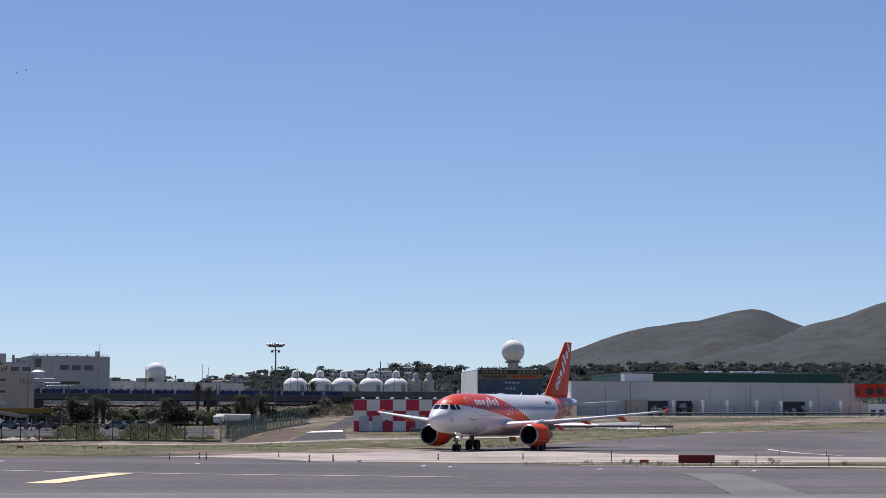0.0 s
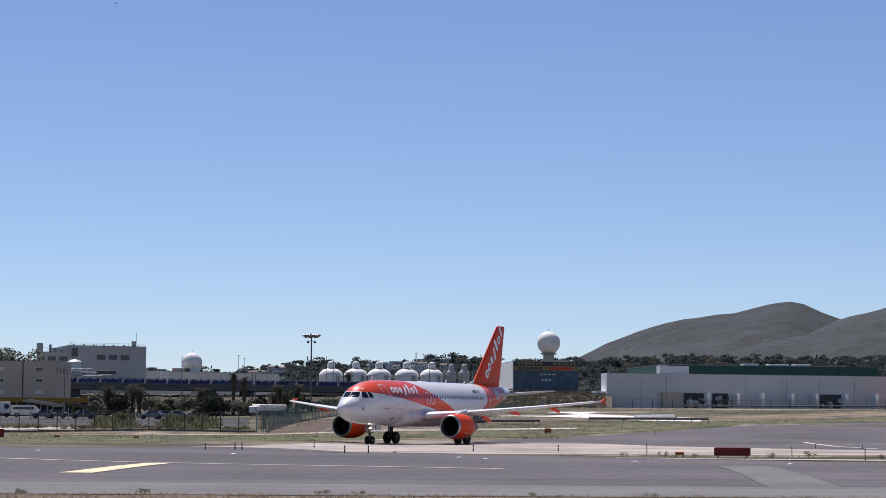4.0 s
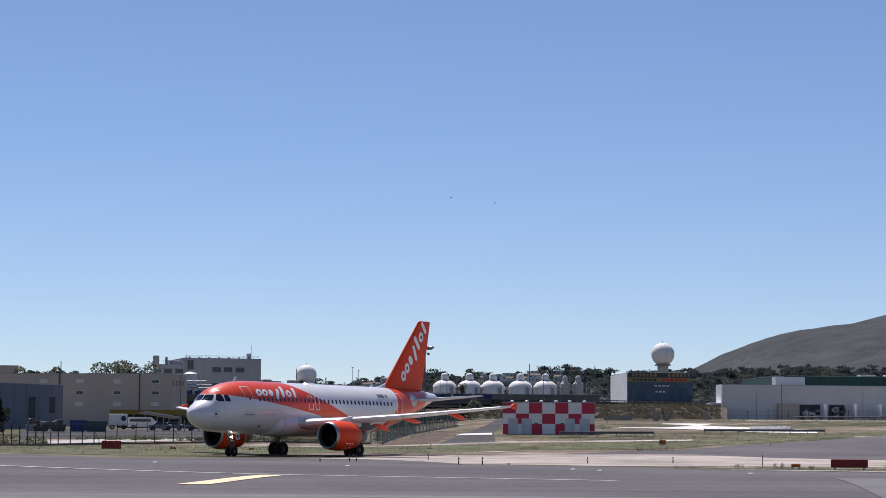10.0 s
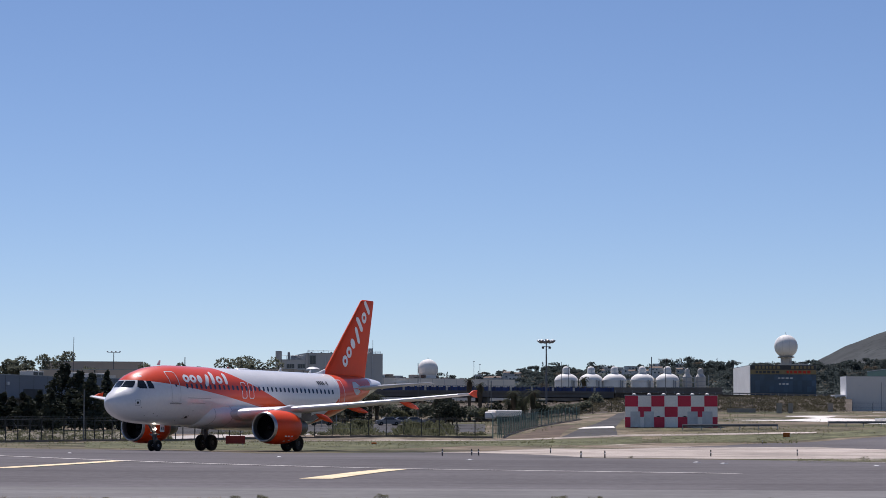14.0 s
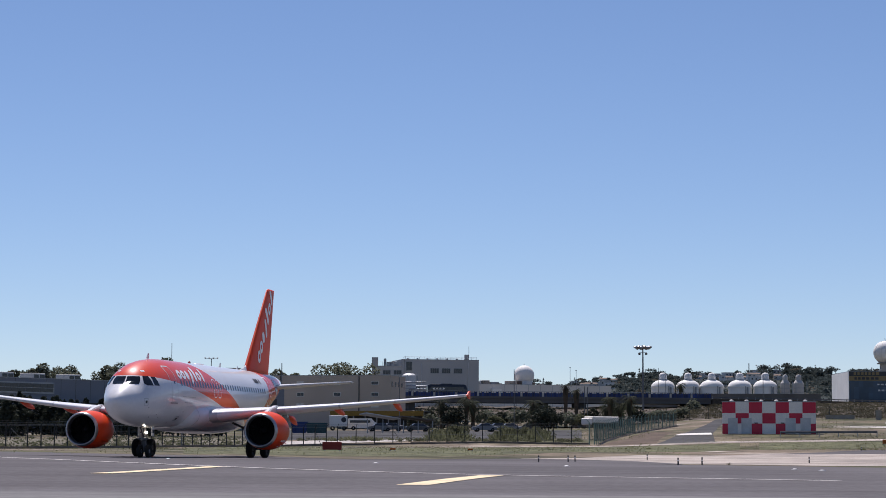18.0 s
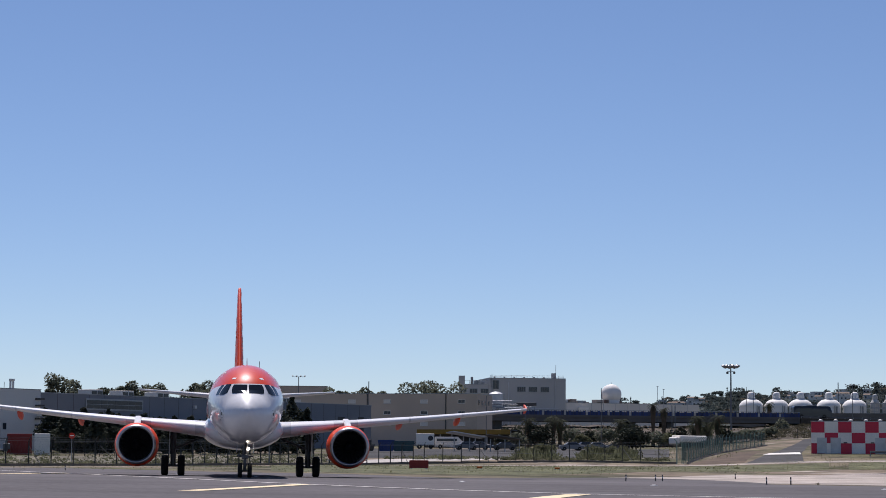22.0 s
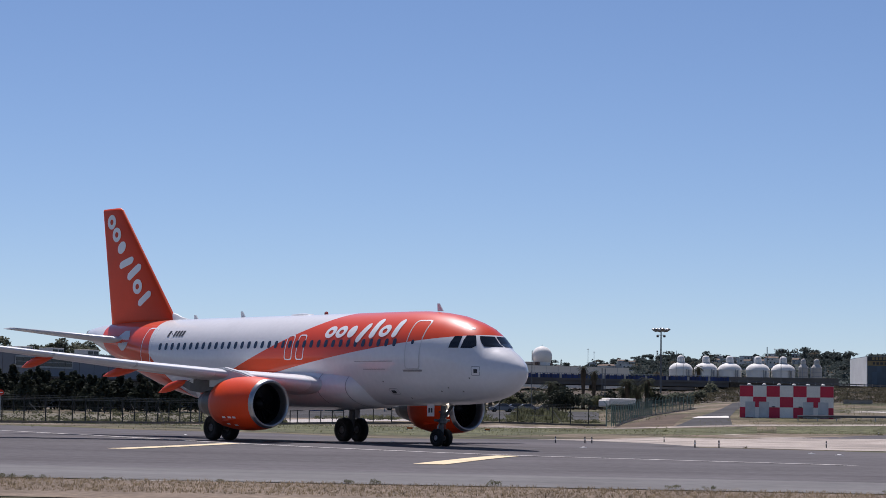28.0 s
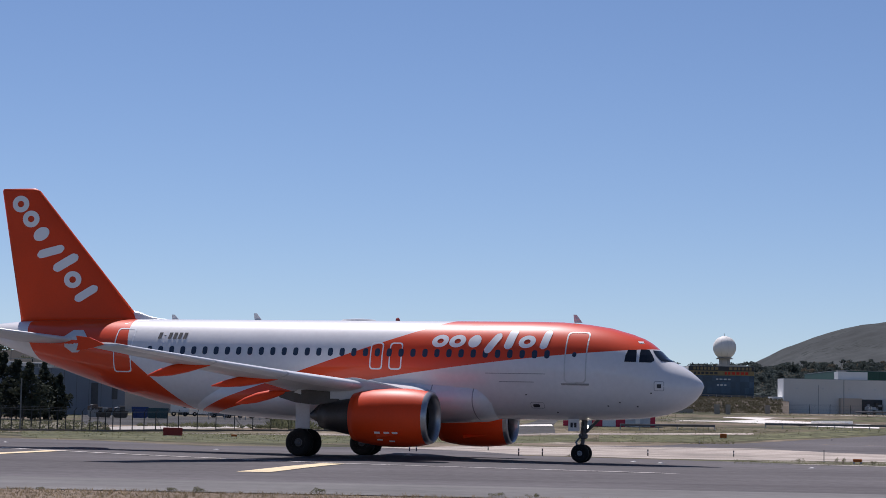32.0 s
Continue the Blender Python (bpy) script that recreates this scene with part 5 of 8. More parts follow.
def embankment():
    """Earth slope below the road, rough with scrub."""
    bm = bmesh.new()
    rows = []
    for j in range(9):
        k = j / 8
        row = []
        for i in range(60):
            az = 0.9 + 7.0 * i / 59
            r = 470 + 92 * k + 3 * noise.noise((i * 0.5, j * 0.7, 0))
            z = rise(0.66, 470) * (1 - k) + rise(1.08, 562) * k + 0.6 * noise.noise((i * 0.31, j * 0.5, 3.1)) * math.sin(math.pi * k)
            p = bearing(az, r)
            row.append(bm.verts.new((p.x, p.y, z)))
        rows.append(row)
    for a, b in zip(rows, rows[1:]):
        for i in range(59):
            bm.faces.new((a[i], a[i + 1], b[i + 1], b[i]))
    tagged(part("embankment", bm, M_BANK, smooth=True), "dry earth embankment below the road", "embankment", kind="structure")
    # bank below the viaduct
    bm = bmesh.new()
    rows = []
    for j in range(7):
        k = j / 6
        row = []
        for i in range(50):
            az = -7.0 + 8.6 * i / 49
            r = 450 + 95 * k
            z = rise(0.60, 450) * (1 - k) + rise(0.98, 545) * k + 0.5 * noise.noise((i * 0.4, j * 0.6, 9.1))
            p = bearing(az, r)
            row.append(bm.verts.new((p.x, p.y, z)))
        rows.append(row)
    for a, b in zip(rows, rows[1:]):
        for i in range(49):
            bm.faces.new((a[i], a[i + 1], b[i + 1], b[i]))
    tagged(part("earth_bank", bm, M_BANK, smooth=True), "rough earth bank under the viaduct", "embankment", kind="structure")


embankment()


def office_block():
    r = 560
    p0, p1 = bearing(-6.30, r), bearing(-4.30, r + 4)
    z0, z1 = rise(0.8, r), rise(2.215, r)
    t, w, h = building("office_block", p0, p1, z0, z1, 16, M_OFFICE, "grey rendered office block with a row of dark windows", "building")
    for az in (-5.555, -5.245, -4.925):
        window(t, (bearing(az, r) - p0).length, rise(1.865, r) - z0, 2.15, 1.2, split=4)
    window(t, 0.9, rise(1.93, r) - z0, 1.5, 2.2, split=2)
    part("pilaster", box(-0.2, 0.25, -0.3, -0.002, 0, h), M_OFFICE, t)
    for i in range(7):
        part("roof_vent", box(1.5 + i * 2.6, 1.9 + i * 2.6, 2, 2.4, h - 0.2, h + 0.5), M_STEEL, t)
    part("roof_box", box(w - 3.2, w - 2.2, 2, 3, h - 0.2, h + 1.5), M_OFFICE, t)
    part("aerial", rod((w - 2.2, 2, h), (w - 2.2, 2, h + 3.6), 0.06, 6), M_STEEL, t)
    for i in range(15):
        x = 0.4 + i * (w - 0.8) / 14
        part("rail_post", rod((x, 0.7, h - 0.3), (x, 0.7, h + 0.75), 0.03, 5), M_STEEL, t)
    for dz in (0.4, 0.75):
        part("roof_rail", rod((0.4, 0.7, h + dz), (w - 0.4, 0.7, h + dz), 0.03, 5), M_STEEL, t)
    for x, z in ((6.4, 3.2), (9.0, 3.2), (12.0, 3.2), (15.6, 3.2), (3.2, 6.0)):
        window(t, x, z, 1.3, 1.0, split=2)
    for x, top in ((0.6, h + 0.9), (4.9, h - 1.0), (17.2, h - 0.6)):
        part("down_pipe", rod((x, -0.14, -1), (x, -0.14, top), 0.09, 6), M_LOUVRE, t)
    for z, x0, x1 in ((h * 0.50, 0.6, 10.0), (h * 0.44, 4.9, 18.0), (h * 0.36, 0.6, 18.5)):
        part("wall_pipe", rod((x0, -0.22, z), (x1, -0.22, z), 0.10, 6), M_LOUVRE, t)
    for x, z, dx, dz in ((10.6, h * 0.30, 2.2, 1.6), (13.6, h * 0.22, 3.0, 2.0), (2.2, h * 0.28, 1.8, 2.4)):
        part("air_unit", box(x, x + dx, -1.2, -0.05, z, z + dz, bevel=0.05), M_LOUVRE, t, "pale air handling unit")
    # lower wing to its left
    q0 = bearing(-7.04, r)
    t2, w2, h2 = building("office_wing", q0, p0, z0, rise(2.04, r), 14, M_OFFICE, "grey lower wing with roof plant and windows", "building")
    for k, x in enumerate((2.2, 5.0)):
        window(t2, x, rise(1.82, r) - z0, 1.9, 1.05, split=3)
    part("stair_tower", box(-0.7, 0.9, -0.1, 3, 0, rise(2.27, r) - z0), M_OFFICE, t2)
    rng = random.Random(3)
    for i in range(10):
        x = rng.uniform(1.2, w2 - 1)
        part("roof_plant", box(x, x + rng.uniform(0.3, 1.1), 1, 2, h2 - 0.3, h2 + rng.uniform(0.5, 2.0)), rng.choice((M_STEEL, M_LOUVRE)), t2)
    for i in range(5):
        part("roof_rail", rod((0.6 + i * 1.5, 0.6, h2), (0.6 + i * 1.5, 0.6, h2 + 1.1), 0.04, 5), M_STEEL, t2)
    part("roof_rail", rod((0.6, 0.6, h2 + 1.1), (6.6, 0.6, h2 + 1.1), 0.04, 5), M_STEEL, t2)
    # tanks and pipes in the yard before it
    for az, rad, e0, e1 in ((-6.42, 1.1, 1.2, 1.78), (-6.13, 1.75, 1.2, 1.86)):
        z = rise(0.8, 545)
        s = thing("storage_tank", facing(az, 545, z), "upright pale grey storage tank with a pipe", "tank", "yard tanks")
        hh = rise(e1, 545) - z
        part("drum", lathe([(rad, -2), (rad, hh - 0.6)], 24), M_LOUVRE, s)
        part("top", lathe([(rad, hh - 0.6), (rad * 0.6, hh - 0.15), (0.05, hh)], 24), M_LOUVRE, s)
        part("pipe", rod((rad + 0.3, 0, -1), (rad + 0.3, 0, hh), 0.1, 6), M_STEEL, s)
    z = rise(0.8, 542)
    t4 = thing("pipe_rack", facing(-5.75, 542, z), "pale steel pipe rack in the yard of the office block", "pipes")
    top = rise(1.62, 542) - z
    for k, (x0, x1, h) in enumerate(((-5.5, 0.5, top), (-4.8, 1.8, top - 0.9), (-3.5, 3.5, top - 1.7))):
        part("pipe", rod((x0, 0.3 * k, h), (x1, 0.3 * k, h), 0.11, 8), M_STEEL, t4)
        part("pipe", rod((x0, 0.3 * k, -1), (x0, 0.3 * k, h), 0.11, 8), M_STEEL, t4)
    for x in (-6, -3, 0, 3, 6):
        part("column", box(x - 0.1, x + 0.1, 1.0, 1.2, -1, top - 1.6), M_STEEL, t4)
    part("beam", box(-6.1, 6.1, 0.98, 1.22, top - 1.6, top - 1.4), M_STEEL, t4)
    part("duct", box(1.5, 6.5, 1.3, 2.2, top - 1.2, top - 0.4, bevel=0.05), M_DARKMETAL, t4)
    # long low building with roof plant and a dome on it
    a0, a1 = bearing(-5.92, 620), bearing(-0.83, 650)
    zz = rise(0.9, 620)
    t3, w3, h3 = building("long_building", a0, a1, zz, rise(1.60, 620), 20, M_BEIGE2, "long low pale building with plant on its roof", "building", parapet=0.2)
    for i in range(16):
        part("joint", box(w3 * i / 16, w3 * i / 16 + 0.08, -0.03, -0.001, 0, h3 - 0.1), M_STEEL, t3)
    rng = random.Random(8)
    for i in range(34):
        x = rng.uniform(2, w3 * 0.66)
        part("roof_plant", box(x, x + rng.uniform(0.5, 3.2), 2, 4, h3 - 0.25, h3 + rng.uniform(0.35, 1.25), bevel=0.03), rng.choice((M_STEEL, M_BEIGE, M_LOUVRE, M_TILE)), t3)
    for x, hh in ((w3 * 0.79, 5.2), (w3 * 0.822, 4.4), (w3 * 0.28, 4.0)):
        part("lamp_pole", rod((x, 1, h3 - 0.2), (x, 1, h3 + hh), 0.07, 6), M_STEEL, t3)
        part("lamp_pole", box(x - 0.25, x + 0.25, 0.85, 1.15, h3 + hh, h3 + hh + 0.15), M_STEEL, t3)
    for i in range(6):
        window(t3, 3.5 + i * 2.3, h3 - 3.4, 1.6, 1.0, sill=False)
    part("pipe_rack", rod((1, -0.6, h3 - 1.2), (14, -0.6, h3 - 1.2), 0.14, 8, rod((4, -0.9, h3 - 0.2), (17, -0.9, h3 - 0.2), 0.18, 8)), M_LOUVRE, t3)
    part("white_box", box(23.5, 26.5, -1.2, -0.05, h3 - 3.2, h3 - 1.3), M_WHITEPANEL, t3)
    rad = 640 * math.tan(radians(0.268))
    zc = rise(1.80, 640)
    d = thing("dome", facing(-3.11, 640, 0), "small white radar dome on a low drum", "dome")
    prof = [(rad * math.sin(a), zc - rad * math.cos(a)) for a in [radians(55 + 125 * i / 16) for i in range(17)]]
    part("shell", lathe(prof, 36), M_DOME, d, smooth=True)
    part("drum", lathe([(rad * 0.86, rise(1.4, 640)), (rad * 0.84, zc - rad * 0.57)], 30), M_DOME, d)
    part("tip", rod((0, 0, zc + rad), (0, 0, zc + rad + 0.5), 0.08, 6), M_STEEL, d)



office_block()


def beige_block():
    r0, r1 = 455, 440
    p0, p1 = bearing(-13.2, r0), bearing(-6.62, r1)
    z0 = rise(0.62, r1)
    t, w, h = building("beige_block", p0, p1, z0, rise(1.795, r1), 14, M_BEIGE, "beige rendered three-storey block with small windows", "building", parapet=0.2)
    def xat(az):
        return w * (az + 13.2) / 6.58
    for az in (-12.4, -11.3, -9.85, -8.93, -7.98, -7.02):
        x = xat(az)
        for el, kind in ((1.555, 0), (1.26, 0), (0.97, 1)):
            z = rise(el, r1) - z0
            dark = (round(az * 10) + int(el * 100)) % 3 != 0 and kind == 0
            window(t, x - 0.7, z, 1.4, 0.62, frame_mat=M_WHITEPANEL, split=2)
            if not dark:
                part("shutter", box(x - 0.68, x + 0.66, -0.075, -0.062, z, z + 0.6), M_BEIGE2, t)
    for az in (-11.75, -9.45, -7.42):
        x = xat(az)
        part("down_pipe", box(x - 0.10, x + 0.10, -0.12, -0.002, -1, h), M_DARKMETAL, t)
    # side wall with pipes
    for i in range(4):
        part("side_window", box(w + 0.002, w + 0.05, 1 + 3 * i, 2.2 + 3 * i, h - 2.2, h - 1.2), M_WINGLASS, t)
    # taller roof house behind
    q0, q1 = bearing(-13.1, 520), bearing(-10.55, 520)
    building("roof_house", q0, q1, rise(0.9, 520), rise(1.96, 520), 10, M_BEIGE, "beige set-back roof storey", "building", parapet=0.15)


beige_block()


def hangar():
    p0, p1 = bearing(-17.95, 335), bearing(-9.40, 392)
    z0 = rise(0.50, 335)
    z1 = rise(1.715, 335)
    t, w, h = building("hangar", p0, p1, z0 - 0.5, z1, 30, M_DARKWALL, "long dark grey cladded hangar with a glazed strip", "hangar", seams=24)
    def xat(az):
        d = bearing(az, 1)
        n = (p1 - p0).normalized()
        den = d.x * n.y - d.y * n.x
        k = (p0.x * n.y - p0.y * n.x) / den
        return (d * k - p0).dot(n)
    for az0, az1 in ((-16.81, -15.38),):
        xa, xb = xat(az0), xat(az1)
        za, zb = rise(1.31, 345) - z0 + 0.5, rise(1.54, 345) - z0 + 0.5
        g = part("glazed_strip", box(xa - 0.15, xb + 0.15, -0.16, -0.002, za - 0.2, zb + 0.2), M_STEEL, t, "framed glazed strip")
        for i in range(8):
            for j in range(2):
                part("pane", box(xa + (xb - xa) * i / 8 + 0.04, xa + (xb - xa) * (i + 1) / 8 - 0.04, -0.20, -0.162, za + (zb - za) * j / 2 + 0.04, za + (zb - za) * (j + 1) / 2 - 0.04), M_WINGLASS, g)
    for az0, az1, e0, e1 in ((-10.27, -10.10, 0.62, 1.20), (-9.74, -9.60, 0.85, 1.21), (-13.6, -13.1, 0.7, 1.2)):
        part("door", box(xat(az0), xat(az1), -0.06, -0.002, rise(e0, 380) - z0, rise(e1, 380) - z0 + 0.4), M_ROOFDK, t, "tall dark hangar door")
    part("wall_lamp", box(xat(-14.05), xat(-14.0), -0.4, -0.002, h - 1.6, h - 1.1), M_LOUVRE, t)
    for az in (-16.3, -15.5, -12.0, -11.4, -13.0, -14.6):
        x = xat(az)
        b = part("roof_house", box(x - 1.3, x + 1.3, 2, 5, h - 0.5, h + 0.95, bevel=0.05), M_BEIGE2, t, "pale rooftop lantern")
        for k in (-1, 1):
            part("pane", box(x + k * 0.62 - 0.5, x + k * 0.62 + 0.5, 1.94, 1.998, h - 0.1, h + 0.7), M_WINGLASS, b)
    part("low_roof", box(xat(-16.3), xat(-12.2), -4, -0.002, 3.6, 3.9), M_ROOFDK, t)
    # pale building beside it
    q0, q1 = bearing(-22.5, 300), bearing(-17.97, 320)
    t2, w2, h2 = building("pale_building", q0, q1, rise(0.5, 312) - 0.5, rise(1.80, 318), 8, M_GREYWALL, "tall pale grey cladded building", "building", seams=3)
    for k in range(6):
        part("balcony", box(w2 - 1.0, w2 + 0.5, -0.35, -0.002, 1.6 + k * 0.95, 1.85 + k * 0.95), M_DARKMETAL, t2)
    part("window", box(w2 - 6.9, w2 - 6.3, -0.06, -0.002, 2.0, 2.9), M_WINGLASS, t2)
    part("canopy", box(w2 - 0.9, w2 + 1.2, -1.2, -0.36, 4.0, 4.2), M_WHITEPANEL, t2)
    for x in (w2 - 4.4, w2 - 3.9):
        part("flue", lathe([(0.16, h2 - 0.5), (0.16, h2 + 1.2), (0.24, h2 + 1.25), (0.24, h2 + 1.5)], 10, m=Matrix.Translation((x, 1.5, 0))), M_LOUVRE, t2)
    for x, k in ((w2 - 10.5, 2.2), (w2 - 8.0, 3.4), (w2 - 14, 2.0)):
        part("roof_aerial", rod((x, 1, h2 - 0.4), (x, 1, h2 + k * 0.6), 0.05, 6), M_DARKMETAL, t2)


hangar()


def bus():
    """Dark coach that drives along the viaduct; its length runs along x, its base is the wheels' ground."""
    t = thing("coach", Matrix(), "dark coach with long side windows driving on the viaduct", "bus")
    rings = []
    for x, z0, z1 in ((-4.9, 0.55, 2.5), (-4.75, 0.4, 2.85), (-4.2, 0.35, 3.0), (4.0, 0.35, 3.0), (4.55, 0.4, 2.8), (4.85, 0.5, 1.9), (4.9, 0.6, 1.2)):
        rings.append([Vector((x, y * 1.24 * (0.86 if z > 2.0 else 1), z)) for y, z in ((-1, z0), (1, z0), (1, z1 * 0.66), (0.92, z1), (-0.92, z1), (-1, z1 * 0.66))])
    bm = loft(rings)
    bmesh.ops.recalc_face_normals(bm, faces=bm.faces)
    body = part("body", bm, M_COACH, t)
    for s in (-1, 1):
        for i in range(6):
            part("side_window", box(-4.2 + i * 1.38, -2.95 + i * 1.38, s * 1.245 - 0.012, s * 1.245 + 0.012, 1.75, 2.42), M_WINGLASS, body)
        for x in (-2.9, 2.9):
            part("wheel", lathe([(0.2, -0.14), (0.48, -0.14), (0.48, 0.14), (0.2, 0.14)], 16, m=pose(x, s * 1.12, 0.48, 90)), M_BLACK, t)
    part("roof_unit", box(-1.5, 1.2, -0.8, 0.8, 3.0, 3.18, bevel=0.05), M_COACH, t)
    return t


COACH = bus()


# ---- hills and woods ----
PEAKS = ((5.8, 1.5), (6.9, 1.95), (7.3, 2.15), (7.79, 2.41), (8.6, 2.71), (9.37, 2.93), (9.75, 3.03), (10.67, 3.14), (11.13, 3.18), (11.59, 3.31), (12.05, 3.44), (12.5, 3.48), (12.88, 3.40), (13.41, 3.17), (13.9, 2.98), (15, 2.6), (19, 2.2), (26, 1.9))
SECOND = ((5.8, 1.2), (9.5, 1.75), (10.13, 1.97), (11.28, 2.28), (12.19, 2.46), (12.95, 2.61), (13.70, 2.98), (14.24, 3.14), (14.91, 3.28), (15.51, 3.5), (15.91, 3.63), (17, 3.95), (19, 4.3), (22, 4.4), (26, 4.1))


def curve(rows, x):
    for (a, va), (b, vb) in zip(rows, rows[1:]):
        if x <= b:
            return va + (vb - va) * max(0, (x - a) / (b - a))
    return rows[-1][1]


def hill_material():
    """Dry slope: pale rock and grass in bands, thick with dark bushes of several sizes. The bluish base colour carries
    the haze.
    """
    m = mat("hazy_hill_scrub", (0.045, 0.050, 0.051), 0.95, tone=0.18, scale=0.004, fine=0.22, fine_scale=0.03, bump=0)
    n, link = m.node_tree.nodes, m.node_tree.links.new
    b = n["Principled BSDF"]
    out = b.inputs["Base Color"].links[0].from_socket
    co = n["Texture Coordinate"].outputs["Object"]
    for cell, patch, lo, hi, shade in ((0.055, 0.006, 0.20, 0.34, (0.026, 0.031, 0.031, 1)), (0.12, 0.012, 0.22, 0.36, (0.033, 0.038, 0.036, 1))):
        v = n.new("ShaderNodeTexVoronoi")
        v.inputs["Scale"].default_value = cell
        link(co, v.inputs["Vector"])
        area = n.new("ShaderNodeTexNoise")
        area.inputs["Scale"].default_value = patch
        area.inputs["Detail"].default_value = 5
        link(co, area.inputs["Vector"])
        grow = n.new("ShaderNodeMapRange")
        grow.inputs[1].default_value, grow.inputs[2].default_value = 0.35, 0.7
        grow.inputs[3].default_value, grow.inputs[4].default_value = 0.28, -0.12
        link(area.outputs["Fac"], grow.inputs[0])
        total = n.new("ShaderNodeMath")
        link(v.outputs["Distance"], total.inputs[0])
        link(grow.outputs[0], total.inputs[1])
        r = n.new("ShaderNodeMapRange")
        r.inputs[1].default_value, r.inputs[2].default_value = lo, hi
        r.inputs[3].default_value, r.inputs[4].default_value = 1, 0
        link(total.outputs[0], r.inputs[0])
        mix = n.new("ShaderNodeMix")
        mix.data_type = "RGBA"
        link(r.outputs[0], mix.inputs["Factor"])
        link(out, mix.inputs[6])
        mix.inputs[7].default_value = shade
        out = mix.outputs[2]
    link(out, b.inputs["Base Color"])
    return m


M_HILL = hill_material()


def mountain(name, rows, r_top, r_foot, seed, label, az0, az1):
    """A dry hillside whose crest follows the given rises by bearing."""
    bm = bmesh.new()
    grid = []
    na, nr = 170, 46
    for j in range(nr + 1):
        k = j / nr
        row = []
        for i in range(na + 1):
            az = az0 + (az1 - az0) * i / na
            r = r_foot + (r_top - r_foot) * k
            top = rise(curve(rows, az), r_top)
            foot = 45
            s = k ** 1.15
            q = bearing(az, r) / 420
            gully = noise.fractal((q.x * 1.5 + seed, q.y * 0.5, seed), 0.8, 2.1, 5)
            fine = noise.fractal((q.x * 7 + seed, q.y * 5, seed + 4), 0.9, 2.1, 3)
            z = foot + (top - foot) * s + (20 * gully + 2.0 * fine) * math.sin(math.pi * k) * (top - foot) / 200
            if j == nr:
                z = top + 1.5 * fine
            p = bearing(az, r)
            row.append(bm.verts.new((p.x, p.y, z)))
        grid.append(row)
    back = []
    for i in range(na + 1):
        az = az0 + (az1 - az0) * i / na
        p = bearing(az, r_top + 350)
        back.append(bm.verts.new((p.x, p.y, 40)))
    grid.append(back)
    for a, b in zip(grid, grid[1:]):
        for i in range(na):
            bm.faces.new((a[i], a[i + 1], b[i + 1], b[i]))
    tagged(part(name, bm, M_HILL, smooth=True), label, "hill", kind="structure")


mountain("mountain", PEAKS, 4000, 2900, 2.0, "bare grey-brown mountain with scattered bushes", 5.8, 24)
mountain("mountain_spur", SECOND, 3500, 2600, 7.0, "grey-brown mountain spur with gullies and bushes", 5.8, 26)


def clump(verts, faces, c, sx, sy, sz, n, leaf, rng, flat=0.4):
    """Loose leaf faces scattered over and in an ellipsoid."""
    for _ in range(n):
        a, b = rng.uniform(0, math.tau), math.acos(rng.uniform(-0.75, 1))
        k = rng.uniform(0.6, 1.05)
        p = Vector((c[0] + sx * k * math.sin(b) * math.cos(a), c[1] + sy * k * math.sin(b) * math.sin(a), c[2] + sz * k * math.cos(b)))
        u = Vector((rng.gauss(0, 1), rng.gauss(0, 1), rng.gauss(0, flat))).normalized()
        v = u.cross(Vector((rng.gauss(0, 1), rng.gauss(0, 1), rng.gauss(0, 1)))).normalized()
        s = leaf * rng.uniform(0.6, 1.4)
        i = len(verts)
        verts += [p - u * s, p + v * s * 0.7, p + u * s, p - v * s * 0.7]
        faces.append((i, i + 1, i + 2, i + 3))


def leaf_mesh(name, verts, faces, material):
    me = bpy.data.meshes.new(name)
    me.from_pydata([tuple(v) for v in verts], [], faces)
    me.materials.append(material)
    return me


WOODED = ((-8, 1.3), (-2.6, 1.55), (-1.63, 1.62), (-0.95, 1.68), (-0.10, 1.80), (0.6, 1.83), (1.26, 1.84), (1.94, 1.80), (2.6, 1.86), (3.62, 1.98), (4.2, 1.90), (4.79, 1.88), (5.4, 1.84), (7, 1.85), (9, 1.94), (11, 1.98), (13, 1.92), (15, 1.9), (18, 1.95), (24, 1.95))


